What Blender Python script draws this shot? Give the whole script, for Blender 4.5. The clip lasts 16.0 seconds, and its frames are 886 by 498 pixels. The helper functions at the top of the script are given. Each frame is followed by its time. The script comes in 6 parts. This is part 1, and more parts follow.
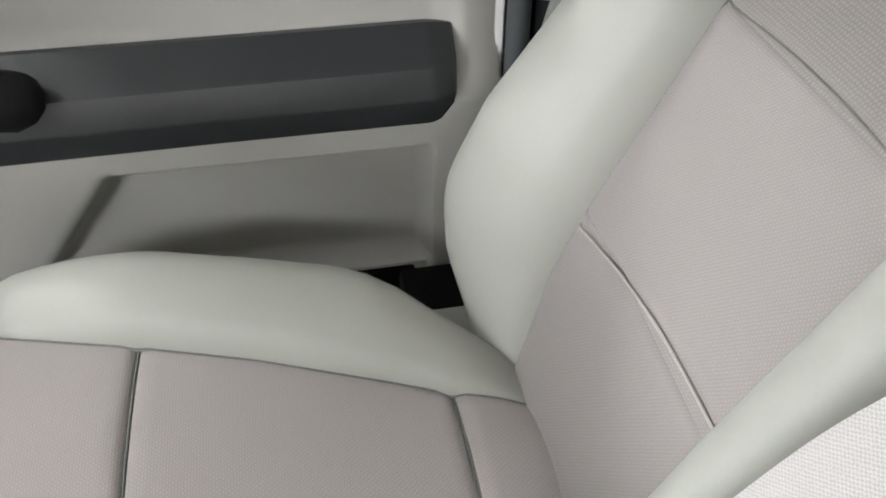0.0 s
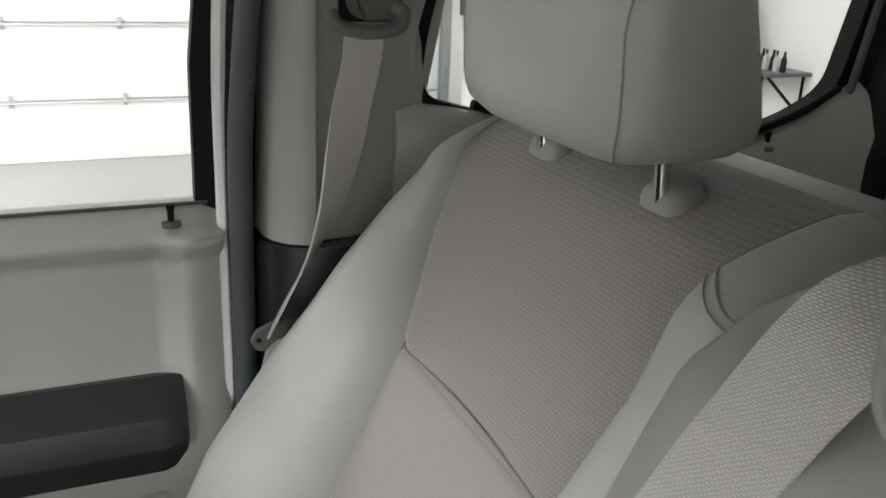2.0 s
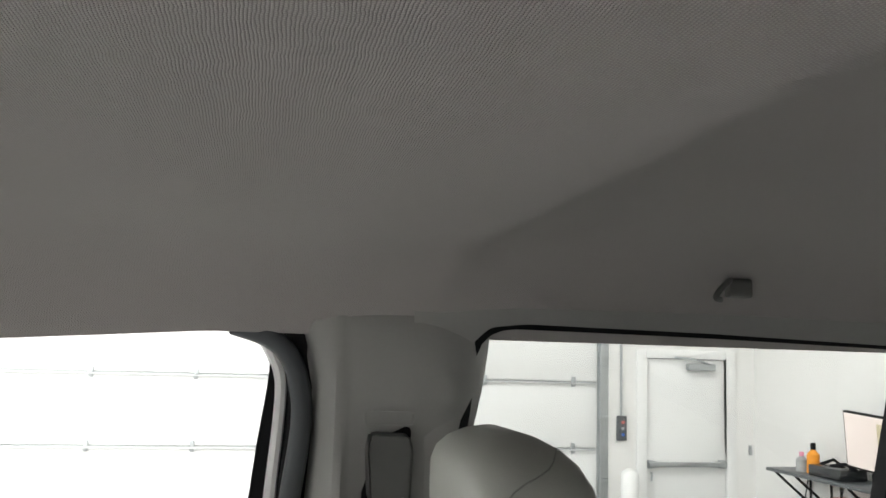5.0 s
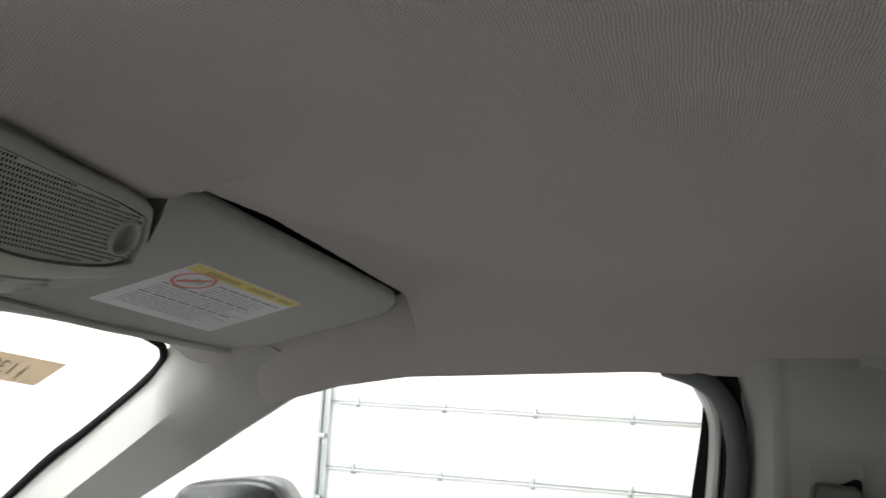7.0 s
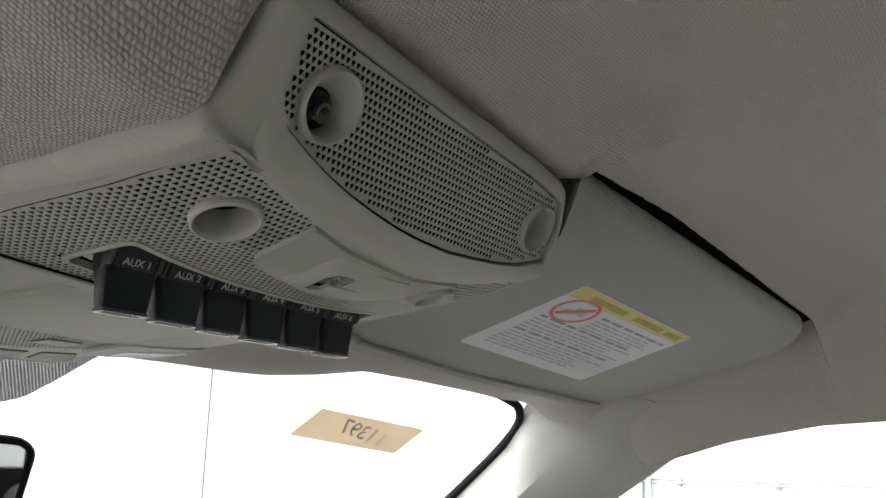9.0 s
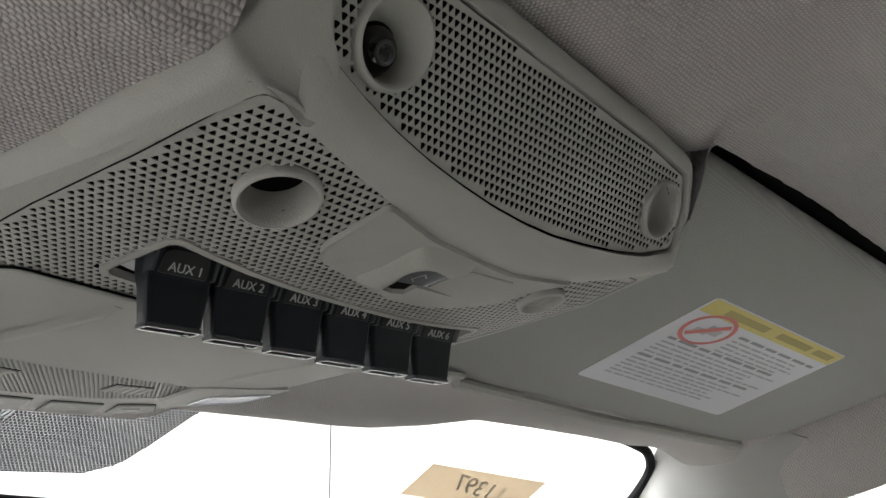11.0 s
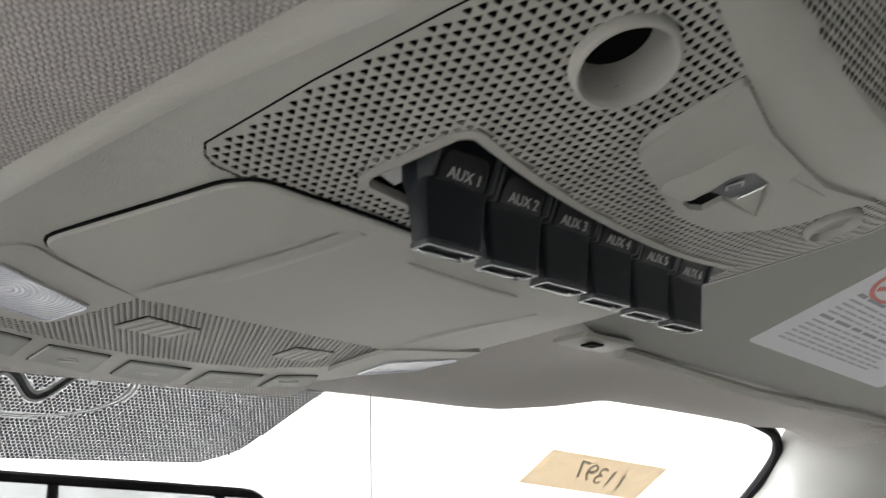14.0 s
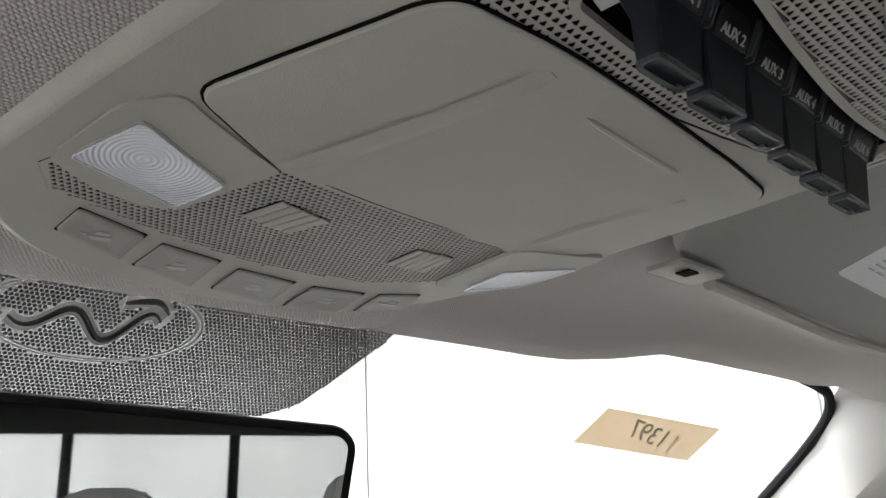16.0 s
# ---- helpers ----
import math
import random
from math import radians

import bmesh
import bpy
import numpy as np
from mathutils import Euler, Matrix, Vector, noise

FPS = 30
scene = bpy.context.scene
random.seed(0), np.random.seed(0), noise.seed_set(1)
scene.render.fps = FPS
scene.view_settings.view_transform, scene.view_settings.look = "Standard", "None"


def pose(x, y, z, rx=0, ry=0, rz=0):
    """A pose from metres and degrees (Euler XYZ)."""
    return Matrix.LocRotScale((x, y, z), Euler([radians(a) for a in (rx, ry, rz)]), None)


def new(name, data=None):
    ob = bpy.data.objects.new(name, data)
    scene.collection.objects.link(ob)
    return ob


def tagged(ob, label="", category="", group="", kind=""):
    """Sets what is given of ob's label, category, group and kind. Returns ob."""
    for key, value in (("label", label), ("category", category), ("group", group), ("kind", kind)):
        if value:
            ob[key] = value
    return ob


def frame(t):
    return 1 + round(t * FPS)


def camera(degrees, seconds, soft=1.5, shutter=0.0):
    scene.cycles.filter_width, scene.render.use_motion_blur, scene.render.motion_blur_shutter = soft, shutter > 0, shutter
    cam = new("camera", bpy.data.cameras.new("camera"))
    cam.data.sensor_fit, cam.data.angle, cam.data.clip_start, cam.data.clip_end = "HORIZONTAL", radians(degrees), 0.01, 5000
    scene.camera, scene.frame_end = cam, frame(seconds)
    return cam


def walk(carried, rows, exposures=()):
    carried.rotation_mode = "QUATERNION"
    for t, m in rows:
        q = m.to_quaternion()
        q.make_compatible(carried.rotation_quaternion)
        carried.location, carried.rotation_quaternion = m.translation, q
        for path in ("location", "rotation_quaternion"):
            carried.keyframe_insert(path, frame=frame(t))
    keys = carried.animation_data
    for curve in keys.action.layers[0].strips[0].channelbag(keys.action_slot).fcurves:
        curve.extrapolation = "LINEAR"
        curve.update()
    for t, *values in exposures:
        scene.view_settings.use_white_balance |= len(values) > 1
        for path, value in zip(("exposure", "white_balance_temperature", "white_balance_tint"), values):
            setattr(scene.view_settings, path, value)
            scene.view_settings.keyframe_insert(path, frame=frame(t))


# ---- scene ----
# Cab of a pickup truck parked in a white workshop. x: towards the passenger door, y: forward, z: up from the cab floor.
cam = camera(53.7, 16.0, shutter=0.2)
PATH = (
    (0, -0.0725, 0.2180, 1.0571, -101.30, -40.63, 0.54),
    (0.5, -0.0887, 0.2017, 1.0606, -107.17, -33.97, 1.37),
    (1, -0.1111, 0.1790, 1.0701, -110.62, -27.66, 2.49),
    (1.5, -0.1327, 0.1625, 1.0938, -112.58, -22.39, 2.75),
    (2, -0.1604, 0.1340, 1.1119, -113.80, -19.38, 2.33),
    (2.5, -0.2042, 0.0777, 1.1232, -114.40, -17.92, 1.63),
    (3, -0.2906, 0.0187, 1.1741, -114.99, -12.57, 1.68),
    (3.5, -0.3543, -0.0051, 1.2084, -112.28, -2.69, 1.39),
    (3.7, -0.3654, -0.0047, 1.2210, -110.10, 0.23, 1.59),
    (5.8, -0.3836, 0.0207, 1.2279, -95.61, 8.36, 2.47),
    (6, -0.3885, 0.0392, 1.2314, -92.52, 8.51, 2.74),
    (6.5, -0.4069, -0.0209, 1.2276, -81.43, 8.50, 3.45),
    (7, -0.4126, -0.0032, 1.2164, -73.61, 8.83, 3.17),
    (7.5, -0.4092, 0.0210, 1.2244, -67.84, 8.90, 2.57),
    (8, -0.3879, 0.0598, 1.2232, -62.82, 9.47, 2.24),
    (8.5, -0.3454, 0.1126, 1.2049, -58.48, 11.09, 1.50),
    (9, -0.3067, 0.1475, 1.1830, -54.32, 13.27, 1.35),
    (9.5, -0.2801, 0.1832, 1.1804, -51.62, 14.55, -0.12),
    (10, -0.2657, 0.1901, 1.1774, -49.80, 16.03, -0.80),
    (12.5, -0.2241, 0.2010, 1.1667, -44.99, 17.88, -1.18),
    (13, -0.2238, 0.2019, 1.1669, -44.36, 17.68, -1.13),
    (13.5, -0.2451, 0.2274, 1.1686, -44.31, 17.57, -1.43),
    (14, -0.2583, 0.3069, 1.1626, -45.17, 17.49, -1.92),
    (14.5, -0.2609, 0.3662, 1.1557, -45.58, 17.62, -2.40),
    (15, -0.2664, 0.3799, 1.1521, -45.89, 17.67, -2.62),
    (15.5, -0.2797, 0.3869, 1.1467, -46.00, 17.66, -2.81),
    (16, -0.2793, 0.3782, 1.1258, -45.86, 17.56, -2.78),
)
EXPOSURES = ((0.0, 0.5), (0.5, 0.42), (1.0, 0.05), (1.5, 0.08), (2.0, -0.05), (2.5, 0.0), (3.0, 0.12), (3.5, -0.4), (5.8, 0.35), (6.5, 0.1), (7.0, -0.15), (7.5, -0.28), (8.0, -0.25), (8.5, 0.08), (9.0, 0.2), (12.5, 0.46), (13.5, 0.6), (14.0, 0.55), (14.5, 0.2), (15.0, 0.12), (16.0, 0.25))
walk(cam, [(t, pose(x, y, z, 90 + pitch, 0, yaw) @ pose(0, 0, 0, 0, 0, roll)) for t, x, y, z, yaw, pitch, roll in PATH], EXPOSURES)

# ---- world and lamps ----
world = bpy.data.worlds.new("world")
world.use_nodes = True
world.node_tree.nodes["Background"].inputs["Color"].default_value = (0.9, 0.95, 1.0, 1)
world.node_tree.nodes["Background"].inputs["Strength"].default_value = 0.15
scene.world = world


def area_lamp(name, where, size_x, size_y, watts, colour=(0.99, 0.997, 1.035)):
    data = bpy.data.lights.new(name, "AREA")
    data.shape, data.size, data.size_y, data.energy, data.color = "RECTANGLE", size_x, size_y, watts, colour
    ob = new(name, data)
    ob.location = where
    return ob


# unseen lamps, added; uneven powers steer the light inside the cab
LAMPS = [(x, y) for x in (-4.5, 0.2, 5.2) for y in (-2.6, 2.2, 7.0)]
for lx, ly in LAMPS:
    area_lamp("unseen_workshop_lamp", (lx, ly, 3.84), 1.2, 3.2, {-2.6: (12, 10, 28), 2.2: (430, 110, 105), 7.0: (600, 410, 190)}[ly][(-4.5, 0.2, 5.2).index(lx)])

# ---- materials ----


def material(name, colour, rough=0.6, metal=0.0, grain=0.0, grain_scale=60.0, mottle=0.06, mottle_scale=4.0, bump=0.0, bump_scale=400.0, spec=0.5, coat=0.0):
    """A principled material with colour variation at two scales and a fine relief."""
    m = bpy.data.materials.new(name)
    m.use_nodes = True
    nt = m.node_tree
    n, l = nt.nodes, nt.links
    b = n["Principled BSDF"]
    b.inputs["Roughness"].default_value, b.inputs["Metallic"].default_value = rough, metal
    b.inputs["Specular IOR Level"].default_value = spec
    b.inputs["Coat Weight"].default_value = coat
    tc = n.new("ShaderNodeTexCoord")
    big, fine = n.new("ShaderNodeTexNoise"), n.new("ShaderNodeTexNoise")
    big.inputs["Scale"].default_value, fine.inputs["Scale"].default_value = mottle_scale, grain_scale
    big.inputs["Detail"].default_value, fine.inputs["Detail"].default_value = 3, 2
    l.new(tc.outputs["Object"], big.inputs["Vector"])
    l.new(tc.outputs["Object"], fine.inputs["Vector"])
    add = n.new("ShaderNodeMath")
    add.operation = "MULTIPLY_ADD"
    l.new(fine.outputs["Fac"], add.inputs[0])
    add.inputs[1].default_value = grain
    mul = n.new("ShaderNodeMath")
    mul.operation = "MULTIPLY_ADD"
    l.new(big.outputs["Fac"], mul.inputs[0])
    mul.inputs[1].default_value, mul.inputs[2].default_value = 2 * mottle, 1 - mottle - grain / 2
    l.new(mul.outputs[0], add.inputs[2])
    mix = n.new("ShaderNodeVectorMath")
    mix.operation = "SCALE"
    mix.inputs[0].default_value = colour
    l.new(add.outputs[0], mix.inputs["Scale"])
    l.new(mix.outputs[0], b.inputs["Base Color"])
    if bump:
        t = n.new("ShaderNodeTexNoise")
        t.inputs["Scale"].default_value, t.inputs["Detail"].default_value = bump_scale, 2
        l.new(tc.outputs["Object"], t.inputs["Vector"])
        bp = n.new("ShaderNodeBump")
        bp.inputs["Strength"].default_value, bp.inputs["Distance"].default_value = bump, 0.001
        l.new(t.outputs["Fac"], bp.inputs["Height"])
        l.new(bp.outputs["Normal"], b.inputs["Normal"])
    return m


def woven(name, colour, dark, pitch_u, pitch_v, rough=0.9, strength=0.6, axes=("X", "Z"), stagger=True, depth=0.001, spec=0.2, sheen=0.3, uneven=0.6, wander=0.0):
    """Cloth with raised cells in a staggered grid, laid out in metres along two object axes."""
    m = material(name, colour, rough, grain=0.16, grain_scale=900, mottle=0.05, mottle_scale=7, spec=spec)
    nt = m.node_tree
    n, l = nt.nodes, nt.links
    b = n["Principled BSDF"]
    b.inputs["Sheen Weight"].default_value = sheen
    tc = n.new("ShaderNodeTexCoord")
    sep = n.new("ShaderNodeSeparateXYZ")
    l.new(tc.outputs["Object"], sep.inputs[0])

    def op(kind, a, c=None):
        k = n.new("ShaderNodeMath")
        k.operation = kind
        for i, v in enumerate((a, c)):
            if v is None:
                continue
            if isinstance(v, (int, float)):
                k.inputs[i].default_value = v
            else:
                l.new(v, k.inputs[i])
        return k.outputs[0]

    wob = n.new("ShaderNodeTexNoise")
    wob.inputs["Scale"].default_value, wob.inputs["Detail"].default_value = 0.45 / pitch_v, 1
    l.new(tc.outputs["Object"], wob.inputs["Vector"])
    split = n.new("ShaderNodeSeparateXYZ")
    l.new(wob.outputs["Color"], split.inputs[0])
    drift = n.new("ShaderNodeTexNoise")
    drift.inputs["Scale"].default_value, drift.inputs["Detail"].default_value = 0.05 / pitch_v, 2
    l.new(tc.outputs["Object"], drift.inputs["Vector"])
    far = n.new("ShaderNodeSeparateXYZ")
    l.new(drift.outputs["Color"], far.inputs[0])
    u = op("ADD", op("DIVIDE", sep.outputs[axes[0]], pitch_u), op("ADD", op("MULTIPLY", split.outputs["X"], uneven), op("MULTIPLY", far.outputs["X"], wander)))
    v = op("ADD", op("DIVIDE", sep.outputs[axes[1]], pitch_v), op("ADD", op("MULTIPLY", split.outputs["Y"], uneven), op("MULTIPLY", far.outputs["Y"], wander)))
    if stagger:
        u = op("ADD", u, op("MULTIPLY", op("FLOOR", v), 0.5))
    su = op("SINE", op("MULTIPLY", op("FRACT", u), math.pi))
    sv = op("SINE", op("MULTIPLY", op("FRACT", v), math.pi))
    h = op("MULTIPLY", su, sv)
    mix = n.new("ShaderNodeMixRGB")
    old = b.inputs["Base Color"].links[0].from_socket
    l.new(h, mix.inputs["Fac"])
    mix.inputs["Color1"].default_value = (*dark, 1)
    l.new(old, mix.inputs["Color2"])
    l.new(mix.outputs[0], b.inputs["Base Color"])
    bp = n.new("ShaderNodeBump")
    bp.inputs["Strength"].default_value, bp.inputs["Distance"].default_value = strength, depth
    l.new(h, bp.inputs["Height"])
    l.new(bp.outputs["Normal"], b.inputs["Normal"])
    return m


def glass_material(name, tint=(0.97, 0.99, 0.98), rough=0.0):
    m = bpy.data.materials.new(name)
    m.use_nodes = True
    nt = m.node_tree
    nt.nodes.clear()
    out, mix = nt.nodes.new("ShaderNodeOutputMaterial"), nt.nodes.new("ShaderNodeMixShader")
    tr, gl = nt.nodes.new("ShaderNodeBsdfTransparent"), nt.nodes.new("ShaderNodeBsdfGlossy")
    tr.inputs["Color"].default_value = (*tint, 1)
    gl.inputs["Roughness"].default_value = rough
    mix.inputs[0].default_value = 0.03
    nt.links.new(tr.outputs[0], mix.inputs[1])
    nt.links.new(gl.outputs[0], mix.inputs[2])
    nt.links.new(mix.outputs[0], out.inputs[0])
    return m


def glowing(name, colour, strength):
    m = bpy.data.materials.new(name)
    m.use_nodes = True
    b = m.node_tree.nodes["Principled BSDF"]
    b.inputs["Base Color"].default_value = (*colour, 1)
    b.inputs["Emission Color"].default_value, b.inputs["Emission Strength"].default_value = (*colour, 1), strength
    return m


VINYL = material("vinyl", (0.435, 0.444, 0.405), 0.42, grain=0.05, grain_scale=250, mottle=0.03, mottle_scale=5, bump=0.25, bump_scale=900, spec=0.35)
# backrest cloths are darkened for shade; the cushion's copy keeps a lit tone
CLOTH_SHADED = woven("seat_cloth_shaded", (0.335, 0.313, 0.300), (0.240, 0.225, 0.215), 0.0037, 0.0031, depth=0.0005, strength=0.5)
CLOTH_FINE_SHADED = woven("seat_cloth_fine_shaded", (0.350, 0.325, 0.316), (0.285, 0.265, 0.257), 0.0036, 0.0021, strength=0.35, depth=0.0004)
CLOTH_CUSHION_LIT = woven("cushion_cloth_lit", (0.475, 0.440, 0.428), (0.395, 0.366, 0.356), 0.0040, 0.0023, strength=0.35, depth=0.0004, axes=("X", "Y"))
PIPING = material("seam_thread", (0.20, 0.20, 0.19), 0.8, grain=0.2, grain_scale=500, spec=0.2)
STITCH = material("pale_stitch", (0.46, 0.445, 0.425), 0.8, grain=0.2, grain_scale=500)
HEADLINER = woven("headliner_cloth", (0.530, 0.500, 0.480), (0.36, 0.34, 0.325), 0.0022, 0.0017, strength=0.9, depth=0.0008, axes=("X", "Y"), uneven=0.7, wander=2.6)
VISOR_CLOTH = woven("visor_cloth", (0.325, 0.326, 0.305), (0.25, 0.25, 0.235), 0.0026, 0.0018, strength=0.3, depth=0.0003, axes=("X", "Y"))
WELT = material("seat_welt", (0.33, 0.335, 0.31), 0.6, grain=0.1, grain_scale=400, spec=0.3)
PLASTIC = material("grey_plastic", (0.393, 0.390, 0.360), 0.5, grain=0.04, grain_scale=300, mottle=0.025, bump=0.2, bump_scale=1400, spec=0.35)
PLASTIC_DOOR = material("door_trim_plastic", (0.473, 0.468, 0.438), 0.5, grain=0.05, grain_scale=200, mottle=0.03, bump=0.3, bump_scale=900, spec=0.35)
PILLAR = material("pillar_trim_plastic", (0.340, 0.340, 0.322), 0.55, grain=0.05, grain_scale=200, mottle=0.03, bump=0.3, bump_scale=900, spec=0.3)
CHARCOAL = material("charcoal_plastic", (0.016, 0.018, 0.020), 0.27, grain=0.1, grain_scale=200, mottle=0.08, bump=0.35, bump_scale=700, spec=0.7)
ARMREST = material("armrest_plastic", (0.034, 0.037, 0.040), 0.36, grain=0.1, grain_scale=200, mottle=0.06, bump=0.3, bump_scale=700, spec=0.6)
BLACK = material("black_rubber", (0.008, 0.008, 0.009), 0.75, grain=0.1, mottle=0.1, bump=0.2, bump_scale=500, spec=0.2)
# near-black colour that stands in for shade in gaps, holes and recesses
GAP = material("gap_shade", (0.004, 0.004, 0.004), 0.9, mottle=0.1, spec=0.1)
REAR_TRIM = material("dark_rear_trim", (0.024, 0.025, 0.024), 0.6, grain=0.1, mottle=0.1, bump=0.3, bump_scale=700, spec=0.3)
SEAL = material("grey_door_seal", (0.075, 0.082, 0.088), 0.5, grain=0.08, mottle=0.05, bump=0.2, bump_scale=500, spec=0.35)
CHROME = material("chrome", (0.75, 0.76, 0.77), 0.12, metal=1.0, mottle=0.02)
WEBBING = woven("belt_webbing", (0.74, 0.72, 0.71), (0.46, 0.445, 0.435), 0.0030, 0.0011, rough=0.30, strength=0.5, depth=0.0005, spec=0.9, sheen=0.1)
BELT_PLAIN = woven("side_belt_webbing", (0.47, 0.45, 0.435), (0.40, 0.385, 0.37), 0.0075, 0.0014, rough=0.34, strength=0.15, depth=0.0003, axes=("Y", "Z"), spec=0.8, sheen=0.1)
TRIM_GREY = material("grey_belt_trim", (0.125, 0.128, 0.120), 0.45, grain=0.06, mottle=0.05, bump=0.25, bump_scale=900, spec=0.4)
SWITCH = material("switch_black", (0.006, 0.0085, 0.013), 0.36, grain=0.15, grain_scale=400, mottle=0.1, bump=0.05, bump_scale=1600, spec=0.25)
SWITCH_PLATE = material("switch_label_grey", (0.012, 0.013, 0.014), 0.38, mottle=0.08, bump=0.06, bump_scale=1600, spec=0.35)
SWITCH_SIDE = material("switch_socket_grey", (0.085, 0.092, 0.098), 0.4, mottle=0.05, bump=0.2, bump_scale=900)
SWITCH_EDGE = material("clear_switch_edge", (0.060, 0.066, 0.072), 0.22, mottle=0.05, spec=0.7)
DIVIDER = material("switch_divider_grey", (0.040, 0.044, 0.048), 0.35, mottle=0.05, spec=0.5)
BUTTON = material("button_grey", (0.300, 0.298, 0.278), 0.5, grain=0.04, grain_scale=300, mottle=0.03, bump=0.2, bump_scale=1400, spec=0.3)
LEGEND = material("white_legend", (0.40, 0.41, 0.41), 0.6, mottle=0.05)
LEGEND_DIM = material("faint_legend", (0.42, 0.42, 0.40), 0.6, mottle=0.05)
LENS = material("lamp_lens", (0.70, 0.72, 0.80), 0.12, grain=0.08, grain_scale=60, mottle=0.15, mottle_scale=40, spec=0.8)
ripple = LENS.node_tree.nodes.new("ShaderNodeTexWave")
ripple.wave_type, ripple.rings_direction = "RINGS", "SPHERICAL"
ripple.inputs["Scale"].default_value = 170.0
spot = LENS.node_tree.nodes.new("ShaderNodeMapping")
spot.inputs["Location"].default_value = (0.150, -0.646, -1.25)
where = LENS.node_tree.nodes.new("ShaderNodeTexCoord")
relief = LENS.node_tree.nodes.new("ShaderNodeBump")
relief.inputs["Strength"].default_value, relief.inputs["Distance"].default_value = 0.5, 0.0006
LENS.node_tree.links.new(where.outputs["Object"], spot.inputs["Vector"])
LENS.node_tree.links.new(spot.outputs["Vector"], ripple.inputs["Vector"])
LENS.node_tree.links.new(ripple.outputs["Fac"], relief.inputs["Height"])
LENS.node_tree.links.new(relief.outputs["Normal"], LENS.node_tree.nodes["Principled BSDF"].inputs["Normal"])
PAPER = material("white_label_paper", (0.66, 0.66, 0.70), 0.45, mottle=0.03)
YELLOW = material("label_yellow", (0.62, 0.52, 0.13), 0.45, mottle=0.05)
RED = material("label_red", (0.60, 0.16, 0.14), 0.5, mottle=0.05)
INK = material("label_ink", (0.30, 0.30, 0.33), 0.6, mottle=0.05)
TAPE = material("masking_paper", (0.68, 0.61, 0.50), 0.8, grain=0.12, grain_scale=120, mottle=0.06, mottle_scale=12, bump=0.3, bump_scale=300)
PEN = material("pen_marks", (0.47, 0.42, 0.34), 0.7)
FRIT = material("ceramic_frit", (0.018, 0.019, 0.02), 0.45, mottle=0.1)
FRIT_PALE = material("emblem_line_backlit", (0.62, 0.63, 0.62), 0.5, mottle=0.05)
# the paper lets light through
tn = TAPE.node_tree
thin, both_ways = tn.nodes.new("ShaderNodeBsdfTranslucent"), tn.nodes.new("ShaderNodeMixShader")
both_ways.inputs[0].default_value = 0.45
thin.inputs["Color"].default_value = (0.74, 0.66, 0.54, 1)
tn.links.new(tn.nodes["Principled BSDF"].outputs[0], both_ways.inputs[1])
tn.links.new(thin.outputs[0], both_ways.inputs[2])
tn.links.new(both_ways.outputs[0], tn.nodes["Material Output"].inputs["Surface"])
GLASS = glass_material("window_glass")
# added film that dims the bright light between the frit dots
FRIT_FILM = glass_material("frit_dimming_film", (0.22, 0.225, 0.235))
# tint lowered to dim the cab's rear
TINTED_REAR = glass_material("rear_tinted_glass", (0.68, 0.70, 0.70))
TINTED_SIDE = glass_material("privacy_glass", (0.82, 0.84, 0.83))
# strong tint for the unseen driver-side glass, added to keep light out
TINTED = glass_material("tinted_glass", (0.14, 0.15, 0.15))
MIRROR = material("mirror_glass", (0.80, 0.82, 0.84), 0.02, metal=1.0, mottle=0.01)
WALL = material("white_wall_paint", (0.80, 0.79, 0.77), 0.7, grain=0.03, grain_scale=40, mottle=0.03, mottle_scale=0.8, bump=0.2, bump_scale=60)
DOOR_WHITE = material("white_steel_door", (0.80, 0.80, 0.79), 0.4, mottle=0.03, mottle_scale=1.5, bump=0.1, bump_scale=40)
PANEL_WHITE = material("sectional_door_white", (0.82, 0.82, 0.81), 0.4, mottle=0.03, mottle_scale=1.2, bump=0.15, bump_scale=80)
STRUT = material("painted_strut", (0.62, 0.63, 0.63), 0.45, mottle=0.05)
STEEL = material("galvanised_steel", (0.46, 0.48, 0.49), 0.38, metal=0.9, grain=0.2, grain_scale=30, mottle=0.12, mottle_scale=6)
CONCRETE = material("sealed_concrete", (0.33, 0.32, 0.305), 0.35, grain=0.1, grain_scale=30, mottle=0.10, mottle_scale=1.2, bump=0.2, bump_scale=80)
BASEBOARD = material("grey_base_trim", (0.09, 0.09, 0.095), 0.6, mottle=0.08)
KICK = material("brushed_kick_plate", (0.42, 0.39, 0.36), 0.4, metal=0.7, grain=0.15, grain_scale=80, mottle=0.1)
ORANGE = material("orange_plastic", (0.80, 0.30, 0.02), 0.4, mottle=0.05)
REDORANGE = material("red_orange_plastic", (0.80, 0.12, 0.02), 0.4, mottle=0.05)
BLUE = material("blue_plastic", (0.05, 0.16, 0.55), 0.4, mottle=0.05)
CYAN = material("pale_blue_cloth", (0.16, 0.52, 0.72), 0.8, mottle=0.1)
TAN = material("tan_cardboard", (0.50, 0.38, 0.24), 0.8, grain=0.1, mottle=0.08)
PINK = material("pink_plastic", (0.75, 0.30, 0.42), 0.5, mottle=0.05)
CREAM = material("screen_page", (0.62, 0.55, 0.36), 0.5, mottle=0.1, mottle_scale=20)
SCREEN = glowing("screen", (0.72, 0.62, 0.58), 0.4)
TUBE = glowing("lamp_tube", (1.0, 0.98, 0.95), 6.0)
TRUCK_PAINT = material("white_body_paint", (0.78, 0.78, 0.77), 0.35, mottle=0.03, coat=0.6)

# ---- building helpers ----


def thing(name, label, category, group="", kind=""):
    return tagged(new(name), label, category, group, kind)


